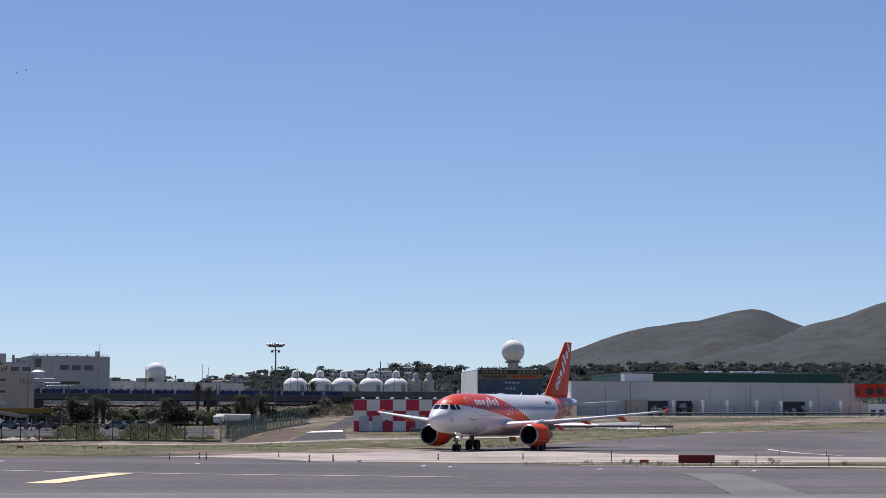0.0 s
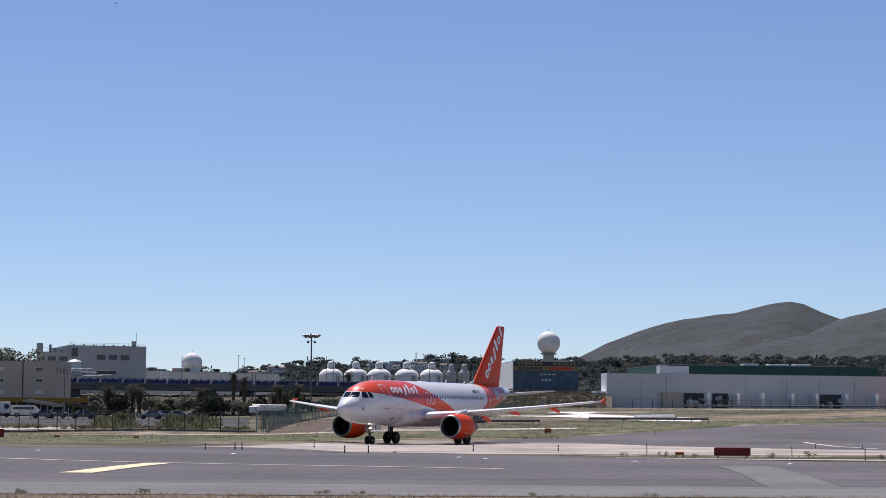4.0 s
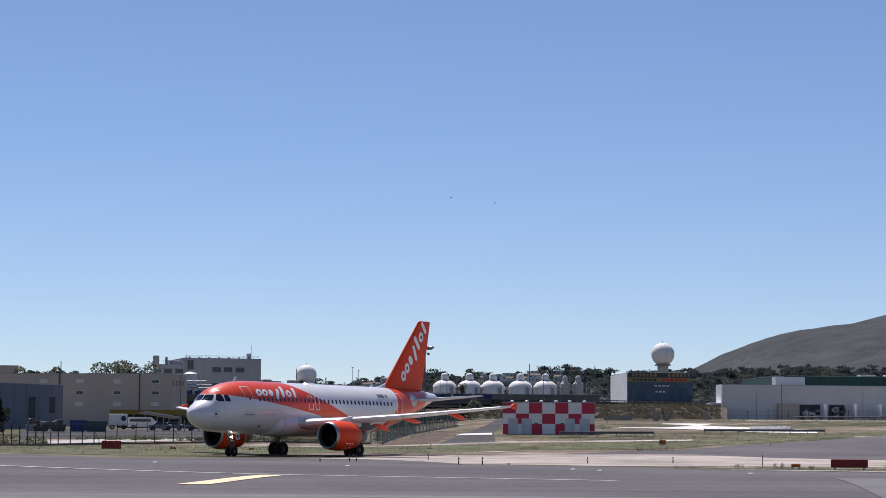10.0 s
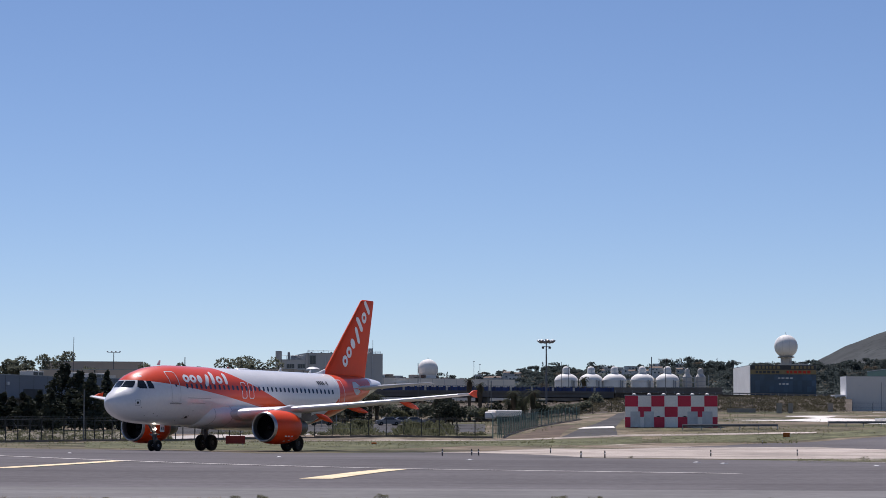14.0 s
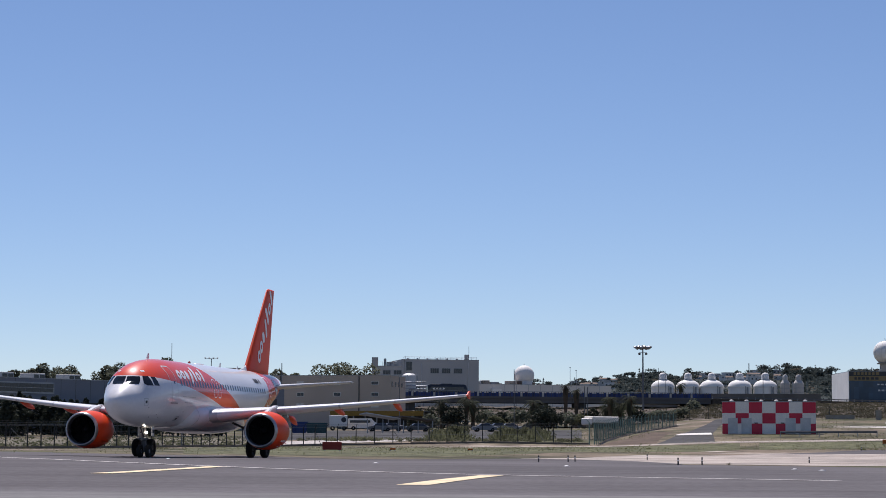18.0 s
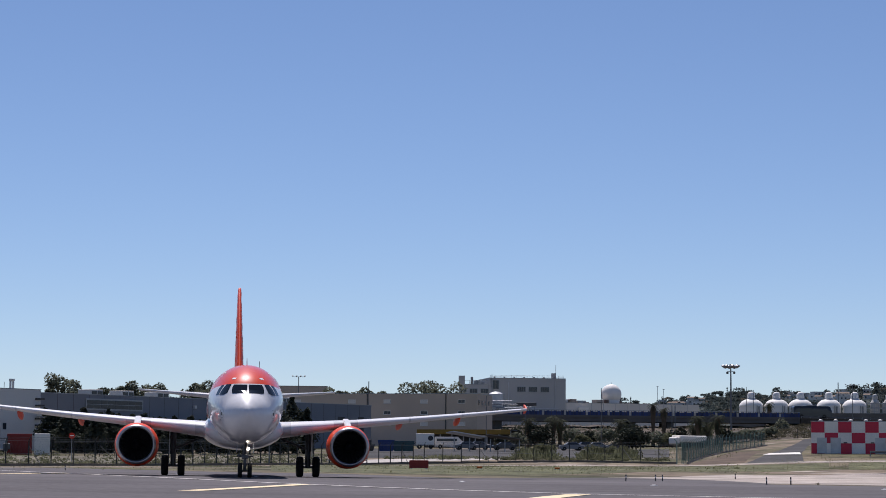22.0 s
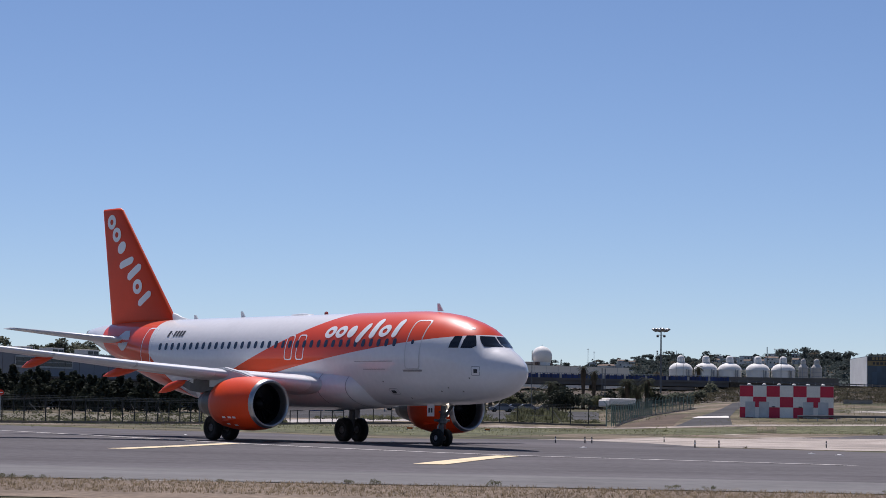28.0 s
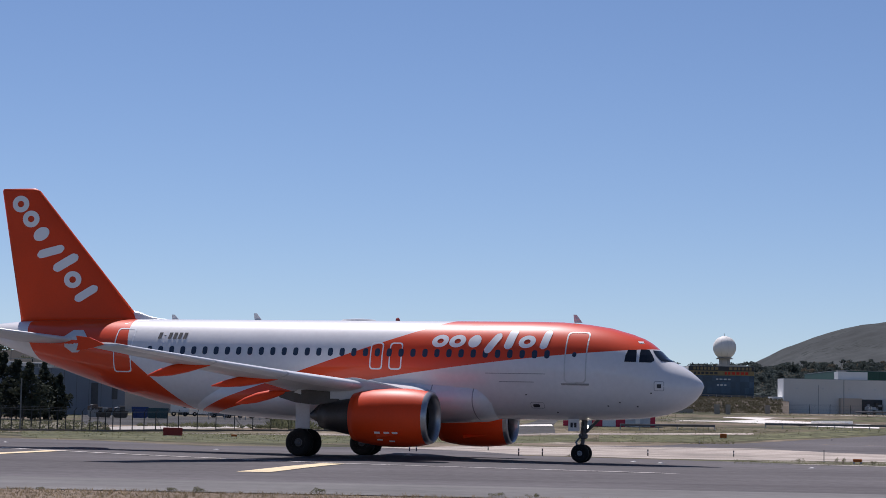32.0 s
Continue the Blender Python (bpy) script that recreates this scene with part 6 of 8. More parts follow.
def wooded_ridge():
    """Low ridge before the mountains, with pines, cypresses and houses."""
    bm = bmesh.new()
    grid = []
    for j in range(13):
        k = j / 12
        row = []
        for i in range(120):
            az = -8 + 32 * i / 119
            r = 1150 + 700 * k
            top = rise(curve(WOODED, az) - 0.10, 1850)
            z = 14 + (top - 14) * k ** 0.9 + 2 * noise.noise((i * 0.3, j * 0.4, 1))
            p = bearing(az, r)
            row.append(bm.verts.new((p.x, p.y, z)))
        grid.append(row)
    back = [bm.verts.new((*bearing(-8 + 32 * i / 119, 2150)[:2], 20)) for i in range(120)]
    grid.append(back)
    for a, b in zip(grid, grid[1:]):
        for i in range(119):
            bm.faces.new((a[i], a[i + 1], b[i + 1], b[i]))
    tagged(part("wooded_ridge", bm, M_WOODLAND, smooth=True), "low dark green ridge under the trees", "hill", kind="structure")
    rng = random.Random(11)
    homes = []
    for _ in range(46):
        homes.append((rng.choice((rng.uniform(-1.9, -0.7), rng.uniform(0.7, 3.6), rng.uniform(1.6, 3.6), rng.uniform(2.2, 3.6), rng.uniform(4.9, 6.9))), rng.uniform(0.70, 1.0)))
    verts, faces = [], []

    def ridge_place(az, k):
        top = rise(curve(WOODED, az) - 0.10, 1850)
        p = bearing(az, 1150 + 700 * k)
        return p.x, p.y, 14 + (top - 14) * k ** 0.9
    # low growth over the whole slope
    for _ in range(4600):
        az = rng.uniform(-2.8, 17.5) if rng.random() < 0.92 else rng.uniform(-8, 24)
        k = rng.random() ** 0.5
        if any(abs(az - a) < 0.09 and q - 0.25 < k < q + 0.012 for a, q in homes):
            continue
        x, y, z = ridge_place(az, k)
        h, w = rng.uniform(2.0, 4.2), rng.uniform(2.2, 4.6)
        clump(verts, faces, (x, y, z + h * 0.40), w, w, h * 0.5, 30, 0.75, rng)
    # single trees: broad pines on bare trunks, round crowns and narrow cypresses
    for n in range(1150):
        az = rng.uniform(-2.8, 17.5) if rng.random() < 0.92 else rng.uniform(-8, 24)
        k = rng.choice((rng.uniform(0.3, 1.0), rng.uniform(0.86, 1.0)))
        if noise.noise((az * 1.6, k * 2.0, 5)) < -0.28 and az < 7.2:
            continue
        if any(abs(az - a) < 0.13 and q - 0.22 < k < q + 0.005 for a, q in homes):
            continue
        x, y, z = ridge_place(az, k)
        kind = rng.random()
        if kind < 0.10:
            h = rng.uniform(6, 10)
            for i in range(3):
                clump(verts, faces, (x, y, z + h * (0.25 + 0.27 * i)), 1.0 - 0.2 * i, 1.0 - 0.2 * i, h * 0.24, 26, 0.55, rng)
        elif kind < 0.45:
            h, w = rng.uniform(6, 10), rng.uniform(3.0, 5.2)
            clump(verts, faces, (x, y, z + h * 0.4), 0.25, 0.25, h * 0.4, 10, 0.4, rng)
            for i in range(4):
                clump(verts, faces, (x + rng.uniform(-0.6, 0.6) * w, y + rng.uniform(-0.6, 0.6) * w, z + h * rng.uniform(0.72, 0.88)), w * 0.6, w * 0.6, h * 0.14, 34, 0.6, rng)
        else:
            h, w = rng.uniform(5, 8), rng.uniform(2.6, 4.6)
            for i in range(4):
                clump(verts, faces, (x + rng.uniform(-0.5, 0.5) * w, y + rng.uniform(-0.5, 0.5) * w, z + h * rng.uniform(0.35, 0.75)), w * 0.55, w * 0.55, h * 0.26, 34, 0.6, rng)
    tagged(new("far_woods", leaf_mesh("far_woods", verts, faces, M_WOODLAND)), "dark green pine woods on the ridge", "woods", kind="stuff")
    # houses on the slope
    for az, k in homes:
        r = 1150 + 700 * k - 6
        z = 14 + (rise(curve(WOODED, az) - 0.10, 1850) - 14) * k ** 0.9
        t = thing("house", facing(az, r, z, rng.uniform(-35, 35)), "small pale rendered house with a tiled roof", "house", "houses on the ridge")
        w, d, h = rng.uniform(4.5, 10.0), rng.uniform(4, 7), rng.choice((2.8, 3.4, 4.8, 5.6))
        part("wall", box(-w / 2, w / 2, 0, d, -3, h), M_HOUSE, t)
        if rng.random() < 0.45:
            bm = bmesh.new()
            loft([[Vector((-w / 2 - 0.4, -0.4, h)), Vector((-w / 2 - 0.4, d + 0.4, h)), Vector((-w / 2 - 0.4, d / 2, h + 1.1))],
                  [Vector((w / 2 + 0.4, -0.4, h)), Vector((w / 2 + 0.4, d + 0.4, h)), Vector((w / 2 + 0.4, d / 2, h + 1.1))]], bm)
            bmesh.ops.recalc_face_normals(bm, faces=bm.faces)
            part("roof", bm, M_TILE, t)
        else:
            part("roof", box(-w / 2 - 0.2, w / 2 + 0.2, -0.2, d + 0.2, h, h + 0.4), M_HOUSE, t)
        for i in range(max(1, int(w // 3))):
            part("window", box(-w / 2 + 1 + 3 * i, -w / 2 + 2.2 + 3 * i, -0.05, -0.002, h - 2.2, h - 0.9), M_WINGLASS, t)


wooded_ridge()


# ---- trees ----
def tree(name, m, h, spread, rng, label, leaf_mat, crown=0.55, leaves=1500, leaf=0.22, group="", clumps=12):
    t = thing(name, m, label, "tree", group)
    bm = rod((0, 0, -0.5), (0, 0, h * 0.62), h * 0.028, 8, r2=h * 0.012)
    verts, faces = [], []
    for i in range(clumps):
        a = rng.uniform(0, math.tau)
        d = spread * rng.uniform(0.15, 0.8)
        z = h * rng.uniform(1 - crown, 0.90)
        c = Vector((d * math.cos(a), d * math.sin(a), z))
        rod((0, 0, h * rng.uniform(0.25, 0.55)), c, h * 0.010, 5, bm, r2=h * 0.003)
        s = spread * rng.uniform(0.28, 0.48)
        clump(verts, faces, c, s, s, s * rng.uniform(0.7, 1.0), leaves // clumps, leaf, rng)
    part("trunk", bm, M_TRUNK, t)
    o = new("crown", leaf_mesh("crown", verts, faces, leaf_mat))
    o.parent = t
    return t


def bush(name, m, w, h, rng, label, leaf_mat, leaves=600, leaf=0.16, category="bush", group=""):
    t = thing(name, m, label, category, group)
    verts, faces = [], []
    n = 7
    for i in range(n):
        c = Vector((rng.uniform(-0.5, 0.5) * w, rng.uniform(-0.3, 0.3) * w, h * rng.uniform(0.35, 0.72)))
        part("stem", rod((c.x * 0.3, c.y * 0.3, -0.3), c, min(0.04, h * 0.04), 5, r2=min(0.015, h * 0.015)), M_TRUNK, t)
        s = h * rng.uniform(0.25, 0.38)
        clump(verts, faces, c, max(s, w * 0.18), max(s, w * 0.18), s, leaves // n, leaf, rng)
    o = new("foliage", leaf_mesh("foliage", verts, faces, leaf_mat))
    o.parent = t
    return t


def palm(m, h, rng, label="palm with a rough trunk and drooping fronds", fronds=26, length=2.3):
    t = thing("palm_tree", m, label, "palm", "palms by the road")
    part("trunk", lathe([(0.42, -0.5), (0.34, h * 0.4), (0.52, h * 0.72), (0.62, h * 0.9), (0.25, h)], 10), M_TRUNK, t)
    for i in range(fronds):
        a = math.tau * i / fronds + rng.uniform(-0.2, 0.2)
        up = rng.uniform(-1.1, 1.0)
        verts, faces = [], []
        d = Vector((math.cos(a), math.sin(a), 0))
        side = Vector((-d.y, d.x, 0))
        pts = []
        for k in range(7):
            s = k / 6
            pts.append(Vector((0, 0, h)) + d * length * s * math.cos(up * 0.7) + Vector((0, 0, length * (math.sin(up) * s - 0.75 * s * s))))
        for k in range(6):
            p, q = pts[k], pts[k + 1]
            for s in (-1, 1):
                w = 0.42 * math.sin(math.pi * (k + 0.7) / 7)
                for j in range(2):
                    b = p.lerp(q, j / 2)
                    i0 = len(verts)
                    verts += [b, b + (q - p) * 0.3, b + side * s * w + (q - p) * 0.7 + Vector((0, 0, -0.28 * w - 0.05))]
                    faces.append((i0, i0 + 1, i0 + 2))
        o = new("frond", leaf_mesh("frond", verts, faces, M_PALM))
        o.parent = t
    return t


def planting():
    rng = random.Random(21)
    # tall trees behind the hangar and the blocks: bearing, top
    for az, el, w in ((-19.3, 1.95, 3.4), (-18.2, 1.88, 2.6), (-17.75, 1.90, 2.4), (-17.38, 2.29, 4.6), (-16.95, 2.0, 3.2), (-16.4, 1.98, 3.4), (-15.9, 1.99, 3.4), (-15.3, 2.10, 4.2), (-14.9, 2.02, 3.6), (-14.1, 2.22, 4.4),
                      (-13.6, 2.16, 4.0), (-12.85, 2.28, 4.4), (-11.9, 1.98, 3.4), (-10.35, 1.97, 3.6), (-9.75, 1.99, 3.8), (-9.2, 1.95, 3.2), (-8.62, 2.02, 3.8), (-8.15, 2.20, 4.8), (-7.80, 2.18, 4.6), (-7.35, 2.10, 4.2), (-7.1, 2.05, 3.4), (-20.3, 1.95, 3.4), (-21.4, 2.05, 4)):
        r = rng.uniform(470, 500)
        z = ground_z(*bearing(az, r)[:2])
        tree("tree", facing(az, r, z, rng.uniform(0, 360)), rise(el, r) - z, w, rng, "tall eucalyptus with an open grey-green crown", M_LEAF, 0.62, 2100, 0.30, "trees behind the buildings")
    # dark conifers before the hangar
    for az, el, w in ((-17.7, 1.32, 2.2), (-17.1, 1.1, 2.0), (-16.3, 1.15, 2.0), (-15.35, 1.2, 2.0), (-14.8, 1.12, 2.0), (-14.2, 1.15, 2.0), (-13.55, 1.15, 2.0), (-12.9, 1.2, 2.0), (-17.3, 1.25, 2.0), (-16.9, 1.34, 2.2), (-16.5, 1.22, 1.9), (-16.1, 1.30, 2.1), (-15.6, 1.18, 2.0), (-15.1, 1.10, 1.8), (-14.5, 1.15, 2.0), (-13.9, 1.05, 1.8), (-13.2, 1.2, 2), (-12.62, 1.90, 3.0), (-12.15, 1.72, 2.8), (-11.78, 1.66, 2.7), (-11.45, 1.72, 2.4), (-11.15, 1.38, 2.0)):
        r = rng.uniform(300, 315)
        z = ground_z(*bearing(az, r)[:2])
        h = rise(el, r) - z
        t = thing("conifer", facing(az, r, z, rng.uniform(0, 360)), "dark dense cypress-like conifer", "tree", "conifers before the hangar")
        part("trunk", rod((0, 0, -0.5), (0, 0, h * 0.8), 0.16, 7, r2=0.04), M_TRUNK, t)
        verts, faces = [], []
        for k in range(9):
            s = k / 8
            ww = w * (0.55 + 0.45 * math.sin(math.pi * min(1, s * 0.9 + 0.12))) * (1 - 0.75 * s ** 2.2)
            ww *= rng.uniform(0.8, 1.2)
            clump(verts, faces, (rng.uniform(-0.3, 0.3) * w, rng.uniform(-0.3, 0.3) * w, h * (0.10 + 0.80 * s)), ww, ww, h * 0.11, 150, 0.24, rng)
            a = rng.uniform(0, math.tau)
            clump(verts, faces, (0.7 * ww * math.cos(a), 0.7 * ww * math.sin(a), h * (0.08 + 0.80 * s + rng.uniform(-0.04, 0.06))), ww * 0.55, ww * 0.55, h * 0.09, 80, 0.22, rng)
        o = new("crown", leaf_mesh("crown", verts, faces, M_CONIFER))
        o.parent = t
    # palms and bushes by the viaduct
    for az, el0, el1, r in ((-5.27, 0.7, 1.20, 400), (-4.62, 0.68, 1.26, 400), (-4.45, 0.68, 1.16, 404), (-2.86, 0.6, 1.18, 380), (-2.02, 0.9, 1.60, 470), (-1.74, 0.6, 1.50, 440), (-0.86, 0.75, 1.27, 430), (-0.60, 0.75, 1.12, 435), (-0.36, 0.75, 1.30, 430), (-0.95, 0.75, 1.05, 440), (0.98, 1.3, 1.62, 700)):
        z = ground_z(*bearing(az, r)[:2])
        thin = az in (-1.74, -2.02)
        palm(facing(az, r, z, rng.uniform(0, 360)), rise(el1, r) - z - 0.6, rng, fronds=18 if thin else 46, length=1.5 if thin else 2.2)
    for az, w, e1, r, m in ((-2.72, 2.6, 1.00, 375, M_CONIFER), (-2.45, 2.6, 0.98, 376, M_CONIFER), (-2.58, 2.4, 1.05, 378, M_CONIFER), (-4.9, 2.0, 1.0, 398, M_CONIFER), (-5.05, 1.8, 0.95, 399, M_LEAF), (0.35, 2.2, 0.92, 445, M_LEAF), (0.1, 2.0, 0.85, 445, M_LEAF), (1.0, 2.6, 1.0, 470, M_LEAF), (0.75, 2, 0.9, 460, M_LEAF), (1.35, 2.2, 1.2, 520, M_LEAF),
                            (-5.7, 1.8, 0.95, 436, M_CONIFER), (-4.2, 2.2, 0.90, 438, M_LEAF), (-3.7, 2.0, 0.86, 440, M_CONIFER), (-3.25, 1.8, 0.95, 436, M_LEAF), (-2.2, 2.2, 0.88, 438, M_CONIFER), (-1.9, 1.8, 0.84, 436, M_LEAF), (-1.35, 2.0, 0.95, 440, M_CONIFER), (-0.75, 2.2, 0.92, 442, M_LEAF), (-0.15, 2.2, 0.95, 444, M_CONIFER), (0.6, 2.0, 0.9, 446, M_LEAF), (-3.9, 1.8, 0.75, 400, M_SCRUB), (-1.5, 1.6, 0.8, 420, M_SCRUB), (-1.15, 1.4, 0.72, 420, M_LEAF), (-5.6, 1.6, 0.8, 395, M_LEAF), (-6.0, 1.4, 0.72, 395, M_CONIFER)):
        z = ground_z(*bearing(az, r)[:2])
        bush("bush", facing(az, r, z, rng.uniform(0, 360)), w * 1.6, rise(e1, r) - z, rng, "dense dark green bush", m, 900, 0.24, group="bushes under the viaduct")
    # reeds along the fence
    for az in (-5.45, -5.3, -5.15, -5.0, -4.85, -4.7, -3.75, -3.6, -3.45, -3.3, -3.15, -3.0, -2.85, -2.7, -2.58, -7.2, -7.6):
        r = 288 + rng.uniform(-1.5, 1.5)
        z = ground_z(*bearing(az, r)[:2])
        mound = 0.55 + 0.45 * math.sin(7.3 * az) * math.cos(3.1 * az + 1)
        tall = (1.1 + 1.5 * mound) * rng.uniform(0.75, 1.1) if az > -6 else 0.9
        if az > -6:
            bush("bush", facing(az + rng.uniform(-0.05, 0.05), r + 1.2, z, rng.uniform(0, 360)), rng.uniform(1.5, 2.6), tall * rng.uniform(0.7, 1.05), rng, "pale green shrub growing along the fence", M_SCRUB, 900, 0.10, group="shrubs along the fence")
        t = thing("reed_clump", facing(az, r, z, rng.uniform(0, 360)), "pale green reed clump by the fence", "reeds", "reeds along the fence")
        verts, faces = [], []
        for _ in range(170):
            a, d = rng.uniform(0, math.tau), 1.25 * rng.random() ** 0.6
            hh = tall * rng.uniform(0.3, 1.05) * (1 - 0.35 * d)
            b = Vector((d * math.cos(a), d * math.sin(a), -0.1))
            tip = b + Vector((rng.gauss(0, 0.22) + 0.35 * math.cos(a), rng.gauss(0, 0.22) + 0.35 * math.sin(a), hh))
            s = Vector((rng.gauss(0, 1), rng.gauss(0, 1), 0)).normalized() * rng.uniform(0.025, 0.05)
            mid = b.lerp(tip, 0.6)
            i = len(verts)
            verts += [b - s, b + s, mid + s * 1.4, tip, mid - s * 1.4]
            faces.append((i, i + 1, i + 2, i + 3, i + 4))
        o = new("foliage", leaf_mesh("foliage", verts, faces, M_REED))
        o.parent = t
    # scrub on the banks
    verts, faces = [], []
    for _ in range(1500):
        az = rng.uniform(0.9, 7.7)
        k = rng.random()
        r = 470 + 90 * k
        z = rise(0.66, 470) * (1 - k) + rise(1.08, 562) * k
        p = bearing(az, r)
        s = rng.uniform(0.4, 0.95)
        clump(verts, faces, (p.x, p.y, z + s * 0.25), s, s, s * 0.6, 40, 0.13, rng)
    for _ in range(300):
        az = rng.uniform(-6.8, 1.5)
        k = rng.random()
        p = bearing(az, 450 + 95 * k)
        z = rise(0.60, 450) * (1 - k) + rise(0.98, 545) * k
        s = rng.uniform(0.3, 0.7)
        clump(verts, faces, (p.x, p.y, z + s * 0.2), s, s, s * 0.6, 30, 0.13, rng)
    tagged(new("bank_scrub", leaf_mesh("bank_scrub", verts, faces, M_BANKSCRUB)), "olive scrub on the road bank", "scrub", kind="stuff")
    verts, faces = [], []
    for _ in range(420):
        az = rng.uniform(-22.5, -9.8)
        near = 200 + (58 * ease(az, -20, -10))
        r = rng.uniform(near + 4, 290)
        p = bearing(az, r)
        s = rng.choice((rng.uniform(0.15, 0.4), rng.uniform(0.2, 0.8)))
        clump(verts, faces, (p.x, p.y, ground_z(p.x, p.y) + s * 0.3), s * 1.4, s * 1.4, s * 0.8, 46, 0.10, rng)
    for _ in range(260):
        az, r = rng.uniform(-9, -1.6), rng.uniform(279, 286)
        p = bearing(az, r)
        s = rng.uniform(0.12, 0.45)
        clump(verts, faces, (p.x, p.y, ground_z(p.x, p.y) + s * 0.3), s * 1.3, s, s * 0.9, 40, 0.08, rng)
    tagged(new("field_scrub", leaf_mesh("field_scrub", verts, faces, M_SCRUB)), "low dusty scrub in the field behind the fence", "scrub", kind="stuff")


planting()


def grasses():
    """Dry grass: the near verge, tufts along the pavement edges, weeds in the strips."""
    rng = random.Random(5)

    def tuft(verts, faces, x, y, h, n, lean=0.5):
        z = ground_z(x, y)
        for _ in range(n):
            a = rng.uniform(0, math.tau)
            d = Vector((math.cos(a), math.sin(a), 0))
            b = Vector((x, y, z)) + d * rng.uniform(0, h * 0.4)
            hh = h * rng.uniform(0.5, 1.1)
            w = h * 0.05
            i = len(verts)
            s = Vector((-d.y, d.x, 0)) * w
            mid = b + d * hh * lean * 0.35 + Vector((0, 0, hh * 0.6))
            verts += [b - s, b + s, mid + s * 0.7, mid - s * 0.7, b + d * hh * lean + Vector((0, 0, hh))]
            faces += [(i, i + 1, i + 2, i + 3), (i + 3, i + 2, i + 4)]
    verts, faces = [], []
    for _ in range(9000):
        y = rng.uniform(27.5, 33.2)
        x = rng.uniform(-0.36 * y - 1, 0.29 * y + 1)
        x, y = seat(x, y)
        tuft(verts, faces, x, y, rng.uniform(0.05, 0.125), 5, 0.8)
    tagged(new("verge_grass", leaf_mesh("verge_grass", verts, faces, M_DRYGRASS)), "short dry yellow-brown grass on the verge", "grass", kind="stuff")
    verts, faces = [], []
    for _ in range(11000):
        az = rng.uniform(-22, 17)
        if az < 1:
            r = 165 + rng.random() ** 0.5 * 95 if az < -2 else rng.uniform(130, 255)
            if az > -9 and r < 172:
                continue
            if az > -3 and r < 205:
                continue
        elif az > 6.5:
            r = rng.uniform(97, 116)
        else:
            r = rng.uniform(238, 292)
        p = bearing(az, r)
        tuft(verts, faces, p.x, p.y, rng.uniform(0.03, 0.08) if r < 117 and az > 6.5 else rng.uniform(0.07, 0.20), 5, 0.9)
    for _ in range(9000):
        az, r = rng.uniform(-2, 17), rng.uniform(236, 436)
        if 0.2 < az < 4.6 or (az > 5 and 340 < r < 395 and rng.random() < 0.8) or (az > 6.5 and r < 258 + 8 * (az - 6.5)):
            continue
        if noise.noise((az * 0.7, r * 0.03, 2)) < -0.1:
            continue
        p = bearing(az, r)
        tuft(verts, faces, p.x, p.y, rng.uniform(0.10, 0.30), 6, 0.9)
    tagged(new("strip_grass", leaf_mesh("strip_grass", verts, faces, M_TUFT)), "green and straw grass tufts in the strips", "grass", kind="stuff")
    # low bushes on the verge's crest
    for x, h in ((-9.9, 0.12), (-9.45, 0.11), (-8.4, 0.08), (-4.7, 0.10), (-4.35, 0.12), (-2.5, 0.12), (0.2, 0.10), (0.75, 0.09), (3.4, 0.08), (-6.6, 0.07), (5.2, 0.09), (-10.6, 0.11)):
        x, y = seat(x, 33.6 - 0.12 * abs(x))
        h *= 1.65
        bush("verge_bush", pose(x, y, ground_z(x, y), 0, 0, rng.uniform(0, 360)), h * 2.6, h * 0.85, rng, "small grey-green weed on the verge", M_WEED, 420, h * 0.06, "weed", "weeds on the verge")
    for az, r, h in ((2.2, 112, 0.16), (12.95, 112, 0.4), (9.2, 108, 0.3), (10.1, 104, 0.25), (12.0, 106, 0.3), (8.2, 109, 0.25), (14.9, 104, 0.3)):
        p = bearing(az, r)
        bush("edge_weed", pose(p.x, p.y, ground_z(p.x, p.y)), h * 1.6, h, rng, "dry weed at the pavement edge", M_WEED, 200, h * 0.07, "weed", "weeds at the pavement edge")


grasses()


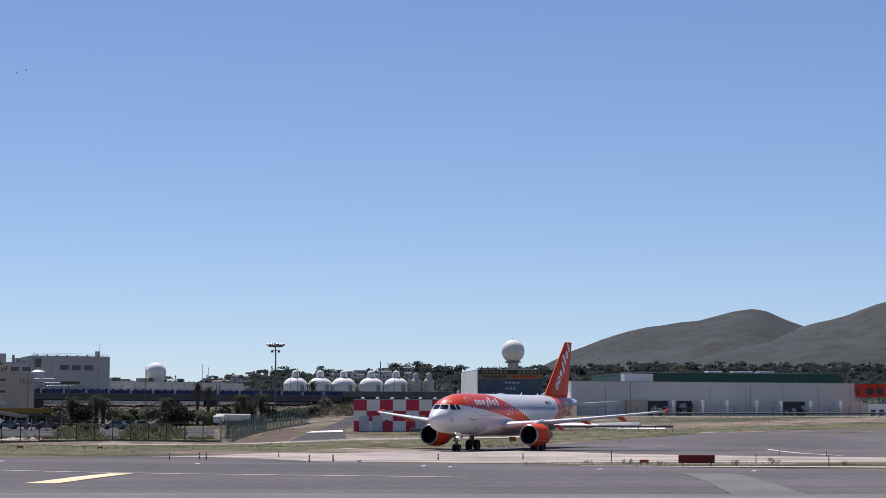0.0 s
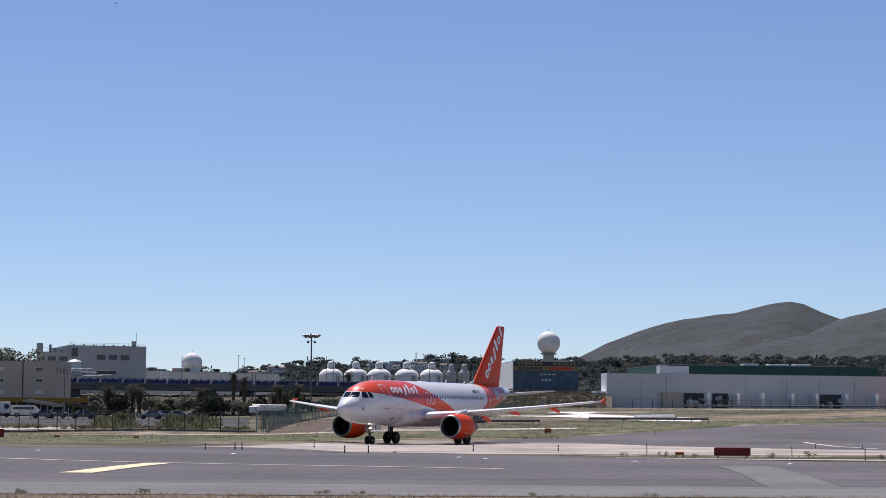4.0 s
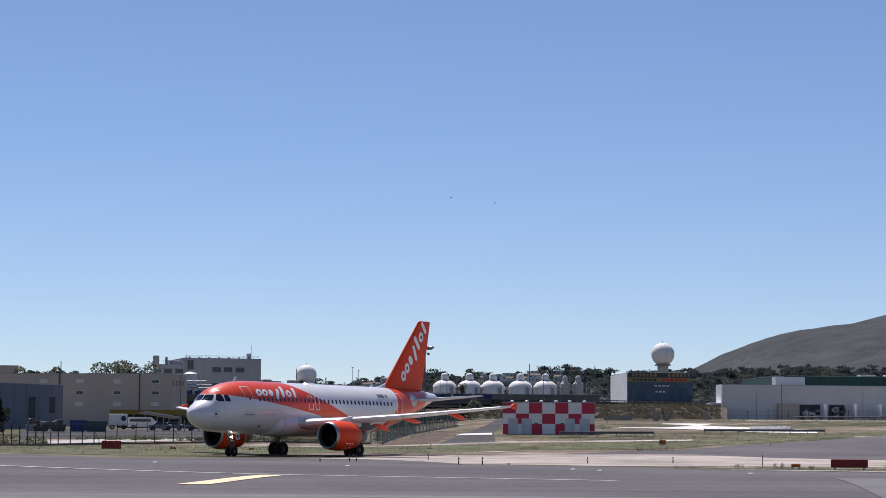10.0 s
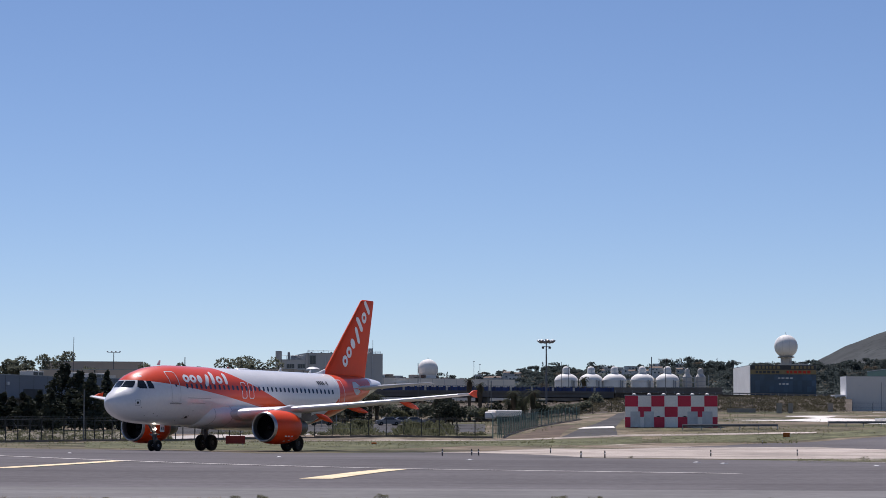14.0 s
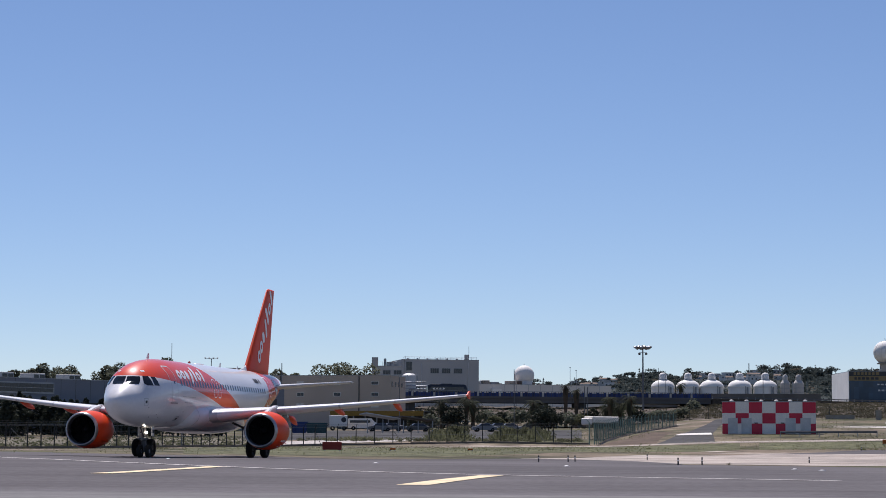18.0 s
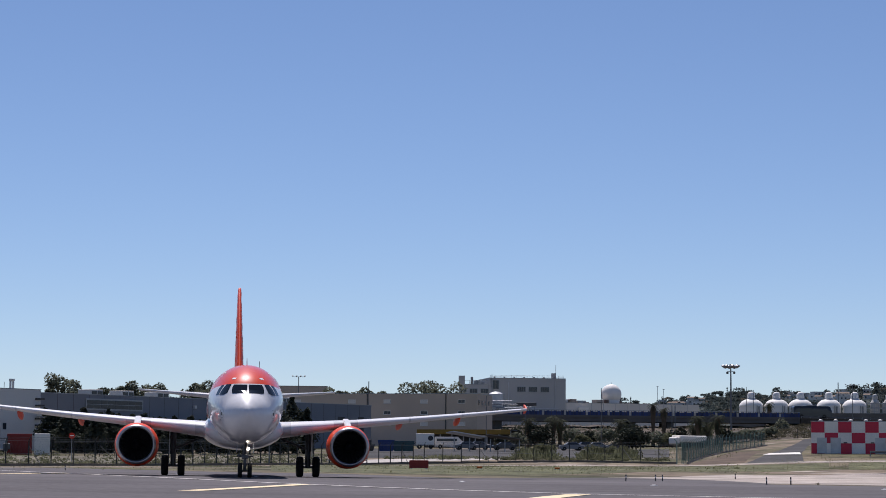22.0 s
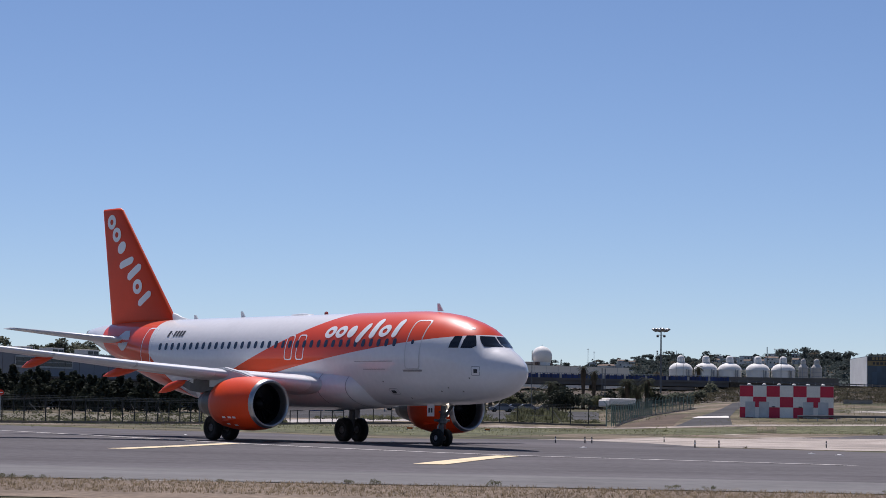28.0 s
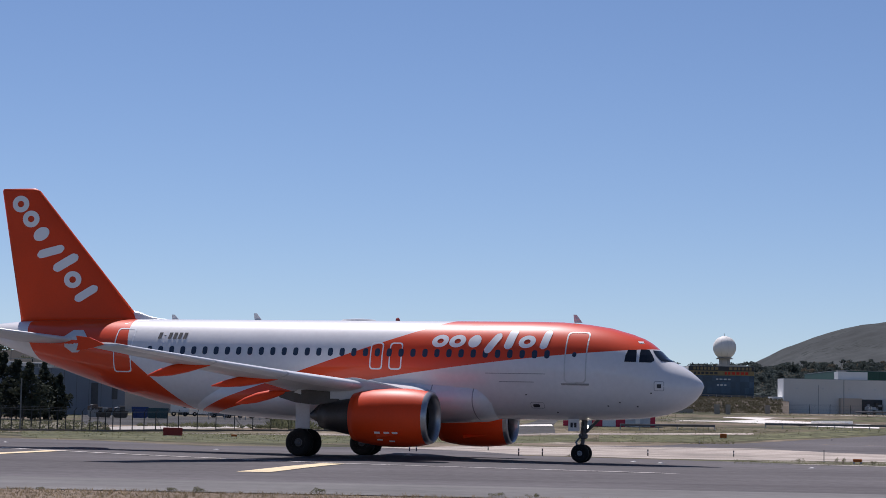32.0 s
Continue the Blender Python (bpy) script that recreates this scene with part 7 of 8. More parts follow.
# ---- fences, masts, signs and clutter ----
def fence_line(points, height, spacing, name, label, base=0.0):
    """Wire mesh on posts with bent tops, along bearing and distance rows."""
    t = thing(name, Matrix(), label, "fence", kind="structure")
    pts = [bearing(a, r) for a, r in points]
    bars = bmesh.new()
    made = None
    for p, q in zip(pts, pts[1:]):
        n = max(1, round((q - p).length / spacing))
        d = (q - p).normalized()
        out = Vector((d.y, -d.x, 0))
        for i in range(n):
            a, b = p.lerp(q, i / n), p.lerp(q, (i + 1) / n)
            za, zb = ground_z(a.x, a.y), ground_z(b.x, b.y)
            if made is None:
                bm = rod((0, 0, -0.3), (0, 0, height), 0.06, 6)
                rod((0, 0, height), (0.0, -0.32, height + 0.38), 0.035, 6, bm)
                made = part("post", bm, M_FENCE, t)
                made.matrix_basis = along(a, b, za)
            else:
                share(made, t, along(a, b, za))
            # wires and a mesh of thin rods
            A, B = Vector((a.x, a.y, za)), Vector((b.x, b.y, zb))
            for h in (0.08, height * 0.5, height - 0.02):
                rod(A + Vector((0, 0, h)), B + Vector((0, 0, h)), 0.016, 3, bars)
            for h in (0.14, 0.30):
                rod(A + out * h * 0.9 + Vector((0, 0, height + h)), B + out * h * 0.9 + Vector((0, 0, height + h)), 0.010, 3, bars)
            m = 8
            for k in range(m):
                c, e = A.lerp(B, k / m), A.lerp(B, (k + 1) / m)
                add(bars, [c + Vector((0, 0, 0.08)), c + (e - c) * 0.014 + Vector((0, 0, 0.08)), e + Vector((0, 0, height)), e - (e - c) * 0.014 + Vector((0, 0, height))], ((0, 1, 2, 3),))
                add(bars, [e + Vector((0, 0, 0.08)), e - (e - c) * 0.014 + Vector((0, 0, 0.08)), c + Vector((0, 0, height)), c + (e - c) * 0.014 + Vector((0, 0, height))], ((0, 1, 2, 3),))
            if i % 6 == 3:
                rod(A + Vector((0, 0, height * 0.8)), A + d * 1.4 + Vector((0, 0, 0)), 0.035, 5, bars)
    part("wire_mesh", bars, M_MESH, t)
    if base:
        bm = bmesh.new()
        for p, q in zip(pts, pts[1:]):
            for i in range(4):
                a, b = p.lerp(q, i / 4), p.lerp(q, (i + 1) / 4)
                box(0, (b - a).length, -0.15, 0.15, -0.6, base, bm, m=along(a, b, (ground_z(a.x, a.y) + ground_z(b.x, b.y)) / 2))
        part("footing", bm, M_PILLAR, t, "low brown concrete footing")
    return t


fence_line([(-23, 192), (-20, 195), (-16, 205), (-12, 232), (-9.5, 258), (-8, 268), (-4.2, 276), (-1.4, 272)], 2.25, 2.35, "perimeter_fence", "dark wire perimeter fence with bent post tops", 0.22)
fence_line([(1.2, 455), (2.2, 452), (4.8, 462), (5.9, 462)], 2.2, 4.0, "bank_fence", "dark wire fence at the foot of the bank")
fence_line([(7.9, 520), (11, 532), (15.4, 545)], 1.9, 5.0, "warehouse_fence", "thin wire fence before the warehouse")
fence_line([(-17.6, 287), (-14.5, 290), (-11, 318)], 1.7, 2.0, "yard_fence", "pale yard fence before the conifers")


def palisade():
    """Green steel palisade that runs back to the right."""
    t = thing("palisade_fence", Matrix(), "green steel palisade fence with bent tops on a concrete kerb", "fence", kind="structure")
    pts = [bearing(a, r) for a, r in ((-1.40, 268), (-1.28, 266), (-1.18, 272), (-0.6, 305), (-0.23, 330), (0.3, 352), (0.87, 372))]
    made = None
    for p, q in zip(pts, pts[1:]):
        n = max(1, round((q - p).length / 3.6))
        for i in range(n):
            a, b = p.lerp(q, i / n), p.lerp(q, (i + 1) / n)
            z = max(ground_z(a.x, a.y), rise(0.06, 268))
            if made is None:
                bm = bmesh.new()
                for k in range(8):
                    x = 0.4 + 0.4 * k
                    box(x - 0.035, x + 0.035, -0.01, 0.01, 0.15, 2.3, bm)
                for zr in (0.3, 1.25, 2.2):
                    box(0.05, 3.55, -0.02, -0.011, zr, zr + 0.04, bm)
                pm = box(-0.09, 0.09, -0.08, 0.02, -0.3, 2.4)
                loft([[Vector((-0.09, -0.03, 2.38)), Vector((0.09, -0.03, 2.38)), Vector((0.09, 0.03, 2.38)), Vector((-0.09, 0.03, 2.38))],
                      [Vector((-0.09, -0.42, 2.78)), Vector((0.09, -0.42, 2.78)), Vector((0.09, -0.37, 2.80)), Vector((-0.09, -0.37, 2.80))]], pm)
                post = part("post", pm, M_GREENPOST, t)
                post.matrix_basis = along(a, b, z)
                made = part("fence_panel", bm, M_GREENFENCE, t)
                made.matrix_basis = along(a, b, z)
            else:
                share(made, t, along(a, b, z))
                share(post, t, along(a, b, z))
    bm = bmesh.new()
    for p, q in zip(pts[2:], pts[3:]):
        n = 10
        for i in range(n):
            a, b = p.lerp(q, i / n), p.lerp(q, (i + 1) / n)
            za = ground_z(a.x, a.y)
            box(0, (b - a).length, -0.45, -0.15, -0.5, 0.22, bm, m=along(a, b, za))
    part("kerb", bm, M_CONCRETE, t, "pale concrete kerb")


palisade()


def mast():
    r = 520
    z0 = rise(0.42, r)
    h = rise(2.53, r) - z0
    t = thing("floodlight_mast", facing(0.0, r, z0), "tall grey floodlight mast with a ring of lamps", "floodlight mast")
    part("pole", lathe([(0.27, -3), (0.22, h * 0.5), (0.14, h)], 14), M_POLE, t)
    part("ring", lathe([(1.35, h - 0.15), (1.45, h - 0.15), (1.45, h + 0.05), (1.35, h + 0.05)], 20), M_STEEL, t)
    part("lower_bracket", box(-0.95, 0.95, -0.1, 0.1, h - 1.25, h - 1.1), M_STEEL, t)
    part("top_box", box(-0.3, 0.3, -0.3, 0.3, h - 0.3, h + 0.6, bevel=0.05), M_STEEL, t)
    made = None
    for i in range(8):
        a = 45 * i + 12
        q = pose(0, 0, h, 0, 0, a) @ pose(1.75, 0, 0.05)
        if made is None:
            bm = lathe([(0.05, 0.40), (0.36, 0.28), (0.52, -0.02), (0.56, -0.20), (0.46, -0.18), (0.02, -0.12)], 12, m=pose(0, 0, 0, 0, -38, 0))
            made = part("floodlight", bm, M_STEEL, t, at=q)
        else:
            share(made, t, q)
        part("arm", rod(pose(0, 0, h, 0, 0, a) @ Vector((0.2, 0, 0)), pose(0, 0, h, 0, 0, a) @ Vector((1.7, 0, 0.05)), 0.05, 5), M_STEEL, t)
    for x in (-0.8, 0.8):
        part("floodlight", box(x - 0.28, x + 0.28, -0.3, 0.2, h - 1.7, h - 1.2, bevel=0.06), M_DARKMETAL, t)

    def lamp(az, r, e0, e1, heads, label="slim grey lamp mast with two heads", name="lamp_mast", rad=0.09):
        z = rise(e0, r)
        hh = rise(e1, r) - z
        t = thing(name, facing(az, r, z), label, "lamp mast", "lamp masts")
        part("pole", rod((0, 0, -2), (0, 0, hh), rad, 8), M_POLE, t)
        if heads:
            part("crossarm", box(-heads, heads, -0.06, 0.06, hh, hh + 0.1), M_STEEL, t)
            for i in range(4):
                x = -heads + 2 * heads * i / 3
                part("lamp_head", box(x - 0.18, x + 0.18, -0.3, 0.2, hh + 0.1, hh + 0.36, bevel=0.05), M_LOUVRE, t)
    lamp(3.11, 640, 1.1, 2.05, 1.9)
    lamp(-11.31, 500, 1.6, 2.20, 1.4)
    lamp(-3.37, 300, 0.06, 1.96, 0, "thin grey aerial pole", "pole", 0.05)
    lamp(0.40, 640, 1.2, 2.0, 0, "thin grey pole by the tanks", "pole", 0.07)
    lamp(0.58, 640, 1.2, 1.93, 0, "thin grey pole by the tanks", "pole", 0.07)
    lamp(-1.45, 430, 0.6, 1.5, 0, "thin dark pole by the viaduct", "pole", 0.08)
    lamp(-1.53, 430, 0.6, 1.52, 0, "thin dark pole by the viaduct", "pole", 0.08)
    lamp(-9.47, 395, 0.7, 2.10, 0, "tall thin lamp pole before the block", "pole", 0.08)
    lamp(-6.38, 400, 0.6, 1.75, 0, "tall thin lamp pole before the block", "pole", 0.07)
    lamp(-5.35, 400, 0.6, 1.42, 0.9)
    lamp(9.30, 530, 0.72, 1.60, 0, "slim lamp pole before the warehouse", "pole", 0.08)
    for az in (8.65, 11.37, 12.30, 12.42, 13.25, 14.15, 14.98):
        lamp(az, 538, 0.68, 1.45, 0, "slim lamp pole before the warehouse", "pole", 0.05)
    lamp(2.75, 1500, 1.7, 2.12, 0, "far aerial mast on the ridge", "pole", 0.3)
    lamp(-12.34, 420, 1.5, 2.60, 0, "thin grey roof aerial", "pole", 0.05)
    lamp(-18.9, 330, 1.0, 1.99, 0, "thin grey roof aerial", "pole", 0.04)
    lamp(-0.55, 330, 0.3, 0.62, 0, "short grey post by the palisade", "pole", 0.05)
    # concrete posts in the yard by the conifers
    lamp(-12.05, 262, 0.0, 1.25, 0, "rough tall concrete post", "pole", 0.08)


mast()


def field_sign(az, r, w, h, label, bars=True, mat_=None):
    p = bearing(az, r)
    z = ground_z(p.x, p.y)
    t = thing("taxiway_sign", facing(az, r, z), label, "sign")
    part("cabinet", box(-w / 2, w / 2, 0, 0.18, 0.10, h, bevel=0.02), mat_ or M_SIGNRED, t)
    n = max(3, int(w / 0.2))
    for i in range(n + 1):
        x = -w / 2 + w * i / n
        part("rib", box(x - 0.018, x + 0.018, -0.03, -0.001, 0.12, h - 0.02), mat_ or M_SIGNRED, t)
    for x in (-w * 0.4, w * 0.4):
        part("foot", box(x - 0.05, x + 0.05, 0.04, 0.14, -0.1, 0.098), M_STEEL, t)


field_sign(11.01, 107, 1.72, 0.50, "dark red back of a low taxiway sign")
field_sign(-8.14, 200, 1.72, 0.82, "dark red back of a low taxiway sign")
field_sign(9.65, 109, 0.42, 0.24, "small orange marker box in the grass", mat_=M_ORANGEBOX)
field_sign(6.22, 262, 0.75, 0.62, "small orange-brown sign by the taxiway", mat_=M_ORANGEBOX)
field_sign(-4.52, 205, 0.45, 0.26, "small orange marker box in the grass", mat_=M_ORANGEBOX)
field_sign(-6.55, 205, 0.50, 0.28, "small orange marker box in the grass", mat_=M_ORANGEBOX)


def stakes():
    made = None
    for az, r, h in ((-2.73, 121, 0.38), (-1.96, 124, 0.34), (-1.78, 124, 0.36), (0.90, 110, 0.40), (1.52, 113, 0.33), (4.27, 127, 0.30), (6.49, 136, 0.26), (0.1, 150, 0.3), (13.14, 190, 0.22), (14.34, 180, 0.28), (-19.0, 160, 0.4), (-17.3, 165, 0.3), (5.6, 236, 0.35), (9.0, 262, 0.35)):
        p = bearing(az, r)
        m = pose(p.x, p.y, ground_z(p.x, p.y))
        if made is None:
            made = thing("edge_marker", m, "short dark edge marker stake with a pale band", "marker", "edge markers")
            part("stake", lathe([(0.035, -0.1), (0.035, h), (0.01, h + 0.01)], 8), M_INK, made)
            part("band", lathe([(0.038, h * 0.55), (0.038, h * 0.7)], 8), M_LETTER, made)
        else:
            copy_thing(made, m)
    for az, r, h in ((8.80, 116, 0.62), (12.54, 116, 0.52), (14.40, 100, 0.58)):
        p = bearing(az, r)
        t = thing("thin_pole", pose(p.x, p.y, ground_z(p.x, p.y)), "thin dark pole standing in the grass", "pole", "thin poles in the grass")
        part("pole", rod((0, 0, -0.1), (0, 0, h), 0.022, 6), M_INK, t)
        part("foot", box(-0.06, 0.06, -0.06, 0.06, -0.1, 0.03), M_STEEL, t)


stakes()


def guard_rail(points, label, h=0.75):
    t = thing("guard_rail", Matrix(), label, "guard rail")
    pts = [bearing(a, r) for a, r in points]
    for p, q in zip(pts, pts[1:]):
        za, zb = ground_z(p.x, p.y), ground_z(q.x, q.y)
        m = along(p, q, za)
        L = (q - p).length
        rings = [[Vector((x, y, (zb - za) * x / L + z)) for y, z in ((-0.02, h - 0.32), (-0.08, h - 0.25), (-0.02, h - 0.17), (-0.08, h - 0.08), (-0.02, h), (0.02, h), (0.02, h - 0.32))] for x in (0, L)]
        o = part("beam", loft(rings), M_POLE, t)
        o.matrix_basis = m
        n = max(2, round(L / 2.5))
        for i in range(n + 1):
            o = part("post", box(L * i / n - 0.05, L * i / n + 0.05, 0.022, 0.12, (zb - za) * i / n - 0.3, (zb - za) * i / n + h), M_STEEL, t)
            o.matrix_basis = m


guard_rail([(3.55, 286), (6.0, 288)], "grey steel guard rail before the chequered building")
guard_rail([(7.3, 302), (10.4, 302)], "grey steel guard rail by the gravel road")
guard_rail([(9.6, 430), (16.8, 420)], "long grey steel guard rail before the warehouse")


def pad(name, rows_a, rows_b, material, label, category, lift=0.03, n=24, cross=8):
    return strip(name, polar_line(rows_a), polar_line(rows_b), material, lift, label, category, n, cross)


pad("access_road", [(0.35, 268), (0.55, 275), (0.95, 300), (1.45, 350), (2.0, 420)], [(1.85, 268), (1.85, 275), (1.80, 300), (1.95, 350), (2.35, 420)], M_YARD, "grey asphalt access road between grass and palisade", "road")
pad("white_slab", [(0.80, 296), (1.78, 294)], [(0.98, 306), (1.76, 306)], M_SLAB, "white concrete slab in the access road", "slab", 0.036, 10, 6)
pad("service_path", [(-9, 250), (-4, 257), (0, 262), (3.5, 268), (7, 276)], [(-9, 252), (-4, 261), (0, 267), (3.5, 273), (7, 280)], M_CONCRETE, "narrow pale service path along the fence", "path", 0.03, 50, 2)
pad("gravel_road", [(5.07, 347), (6.3, 343), (7.4, 336), (8.8, 318), (10.2, 313)], [(5.1, 349), (6.3, 352), (7.2, 368), (8.2, 356), (10.2, 341)], M_SLAB, "white gravel road to the gate", "road", 0.05, 40, 10)
pad("gravel_road", [(6.2, 376), (6.7, 372), (7.1, 365)], [(6.22, 379), (6.9, 381), (7.5, 376)], M_SLAB, "white gravel turn before the gate", "road", 0.045, 20, 6)
pad("earth_patch", [(-1.1, 270), (-0.4, 290), (0.0, 330)], [(0.34, 270), (0.5, 290), (0.8, 330)], M_EARTH, "bare brown earth beside the palisade", "earth", 0.02, 20, 8)
pad("yard", [(-10.5, 282), (-7, 290), (-1.6, 300)], [(-10.5, 380), (-7, 385), (-1.6, 400)], M_YARD, "grey asphalt yard and car park behind the fence", "yard", 0.03, 40, 14)
pad("pale_ground", [(-9.8, 268), (-7.5, 275), (-5.6, 282)], [(-9.8, 276), (-7.5, 286), (-5.6, 291)], M_CHALK, "pale trodden ground by the fence", "earth", 0.04, 20, 4)
pad("pale_ground", [(8.0, 100), (11, 99), (15, 100), (17, 100)], [(8.0, 101), (11, 101.5), (15, 104), (17, 103)], M_CHALK, "pale sandy strip at the pavement edge", "earth", 0.03, 20, 3)
pad("pale_ground", [(-14.5, 33.9), (-7, 33.4), (-1.5, 33.6)], [(-14.5, 34.2), (-7, 34.1), (-1.5, 33.9)], M_CHALK, "pale stony edge of the verge", "earth", 0.02, 20, 2)


pad("grass_strip", [(-12, 176), (-9, 173), (-6, 170), (-3, 187), (0, 217), (2.5, 238)], [(-12, 226), (-9, 246), (-6, 251), (-3, 257), (0, 260), (2.5, 265)], M_GRASS, "olive green grass strip beside the runway", "grass", 0.016, 80, 14)
pad("grass_strip", [(3, 240), (7, 257), (12, 303), (16, 329)], [(3, 266), (7, 275), (12, 332), (16, 352)], M_GRASS, "olive green grass strip beside the taxiway", "grass", 0.018, 60, 10)
pad("dry_field", [(-23, 200), (-16, 213), (-12.5, 236), (-10, 258)], [(-23, 280), (-16, 286), (-12.5, 292), (-10, 296)], M_FIELD, "dry brown field behind the perimeter fence", "field", 0.02, 40, 16)


pad("pale_path", [(8.4, 403), (12, 404), (17, 404)], [(8.4, 407), (12, 409), (17, 410)], M_SLAB, "narrow white path before the warehouse", "path", 0.04, 40, 2)


def gate_and_walls():
    for a0, a1, r, e0, e1, label in ((5.97, 6.12, 400, 0.67, 0.90, "square concrete gate pillar"), (6.27, 6.40, 400, 0.67, 0.90, "square concrete gate pillar"), (7.28, 7.42, 430, 0.67, 0.90, "square concrete gate pillar"), (4.70, 5.44, 410, 0.665, 0.77, "low concrete wall stub")):
        p0, p1 = bearing(a0, r), bearing(a1, r)
        z = rise(e0, r)
        t = thing("gate_pillar" if a1 - a0 < 0.3 else "low_wall", along(p0, p1, z), label, "pillar" if a1 - a0 < 0.3 else "wall")
        w = (p1 - p0).length
        part("shaft", box(0, w, 0, 0.8, -1.5, rise(e1, r) - z, bevel=0.03), M_GATESTONE, t)
        part("cap", box(-0.05, w + 0.05, -0.05, 0.85, rise(e1, r) - z, rise(e1, r) - z + 0.1), M_GATESTONE, t)
    # metal gate
    p0, p1 = bearing(6.12, 400.3), bearing(6.27, 400.3)
    t = thing("gate", along(p0, p1, rise(0.66, 400)), "dark metal gate between pillars", "gate")
    for i in range(8):
        part("bar", box(0.02 + i * 0.14, 0.05 + i * 0.14, 0, 0.03, 0.05, 1.5), M_FENCE, t)
    part("rail", box(0, 1.1, -0.002, 0.04, 1.5, 1.56), M_FENCE, t)
    # concrete drain steps lying in the ditch
    p0, p1 = bearing(8.55, 338), bearing(9.5, 326)
    t = thing("drain_steps", along(p0, p1, ground_z(p0.x, p0.y)), "white concrete drain with cross bars", "drain")
    L = (p1 - p0).length
    for i in range(18):
        part("bar", box(L * i / 18, L * i / 18 + 0.14, -0.5, 0.5, 0.1, 0.55), M_WHITEWALL, t)
    for y in (-0.6, 0.5):
        part("edge", box(0, L, y, y + 0.1, -0.2, 0.16), M_CONCRETE, t)


gate_and_walls()


def car(m, rng, label="parked car in the yard"):
    t = thing("parked_car", m, label, "car", "parked cars")
    prof = ((-2.1, 0.35, 0.75), (-2.0, 0.3, 0.85), (-1.2, 0.28, 0.95), (-0.6, 0.28, 1.40), (0.7, 0.28, 1.45), (1.5, 0.28, 1.0), (2.05, 0.3, 0.95), (2.1, 0.4, 0.8))
    rings = [[Vector((x, -0.82, z0)), Vector((x, 0.82, z0)), Vector((x, 0.82, min(z1, 0.9))), Vector((x, 0.66 if z1 > 0.96 else 0.8, z1)), Vector((x, -0.66 if z1 > 0.96 else -0.8, z1)), Vector((x, -0.82, min(z1, 0.9)))] for x, z0, z1 in prof]
    bm = loft(rings)
    bmesh.ops.recalc_face_normals(bm, faces=bm.faces)
    part("body", bm, M_CAR, t, smooth=False)
    for s in (-1, 1):
        part("side_glass", add(bmesh.new(), [(-0.95, s * 0.80, 0.95), (1.3, s * 0.80, 0.98), (0.65, s * 0.695, 1.38), (-0.55, s * 0.695, 1.35)], ((0, 1, 2, 3), (3, 2, 1, 0))), M_WINGLASS, t)
        for x in (-1.3, 1.3):
            part("wheel", lathe([(0.12, -0.1), (0.32, -0.1), (0.32, 0.1), (0.12, 0.1)], 14, m=pose(x, s * 0.76, 0.32, 90)), M_BLACK, t)
    return t


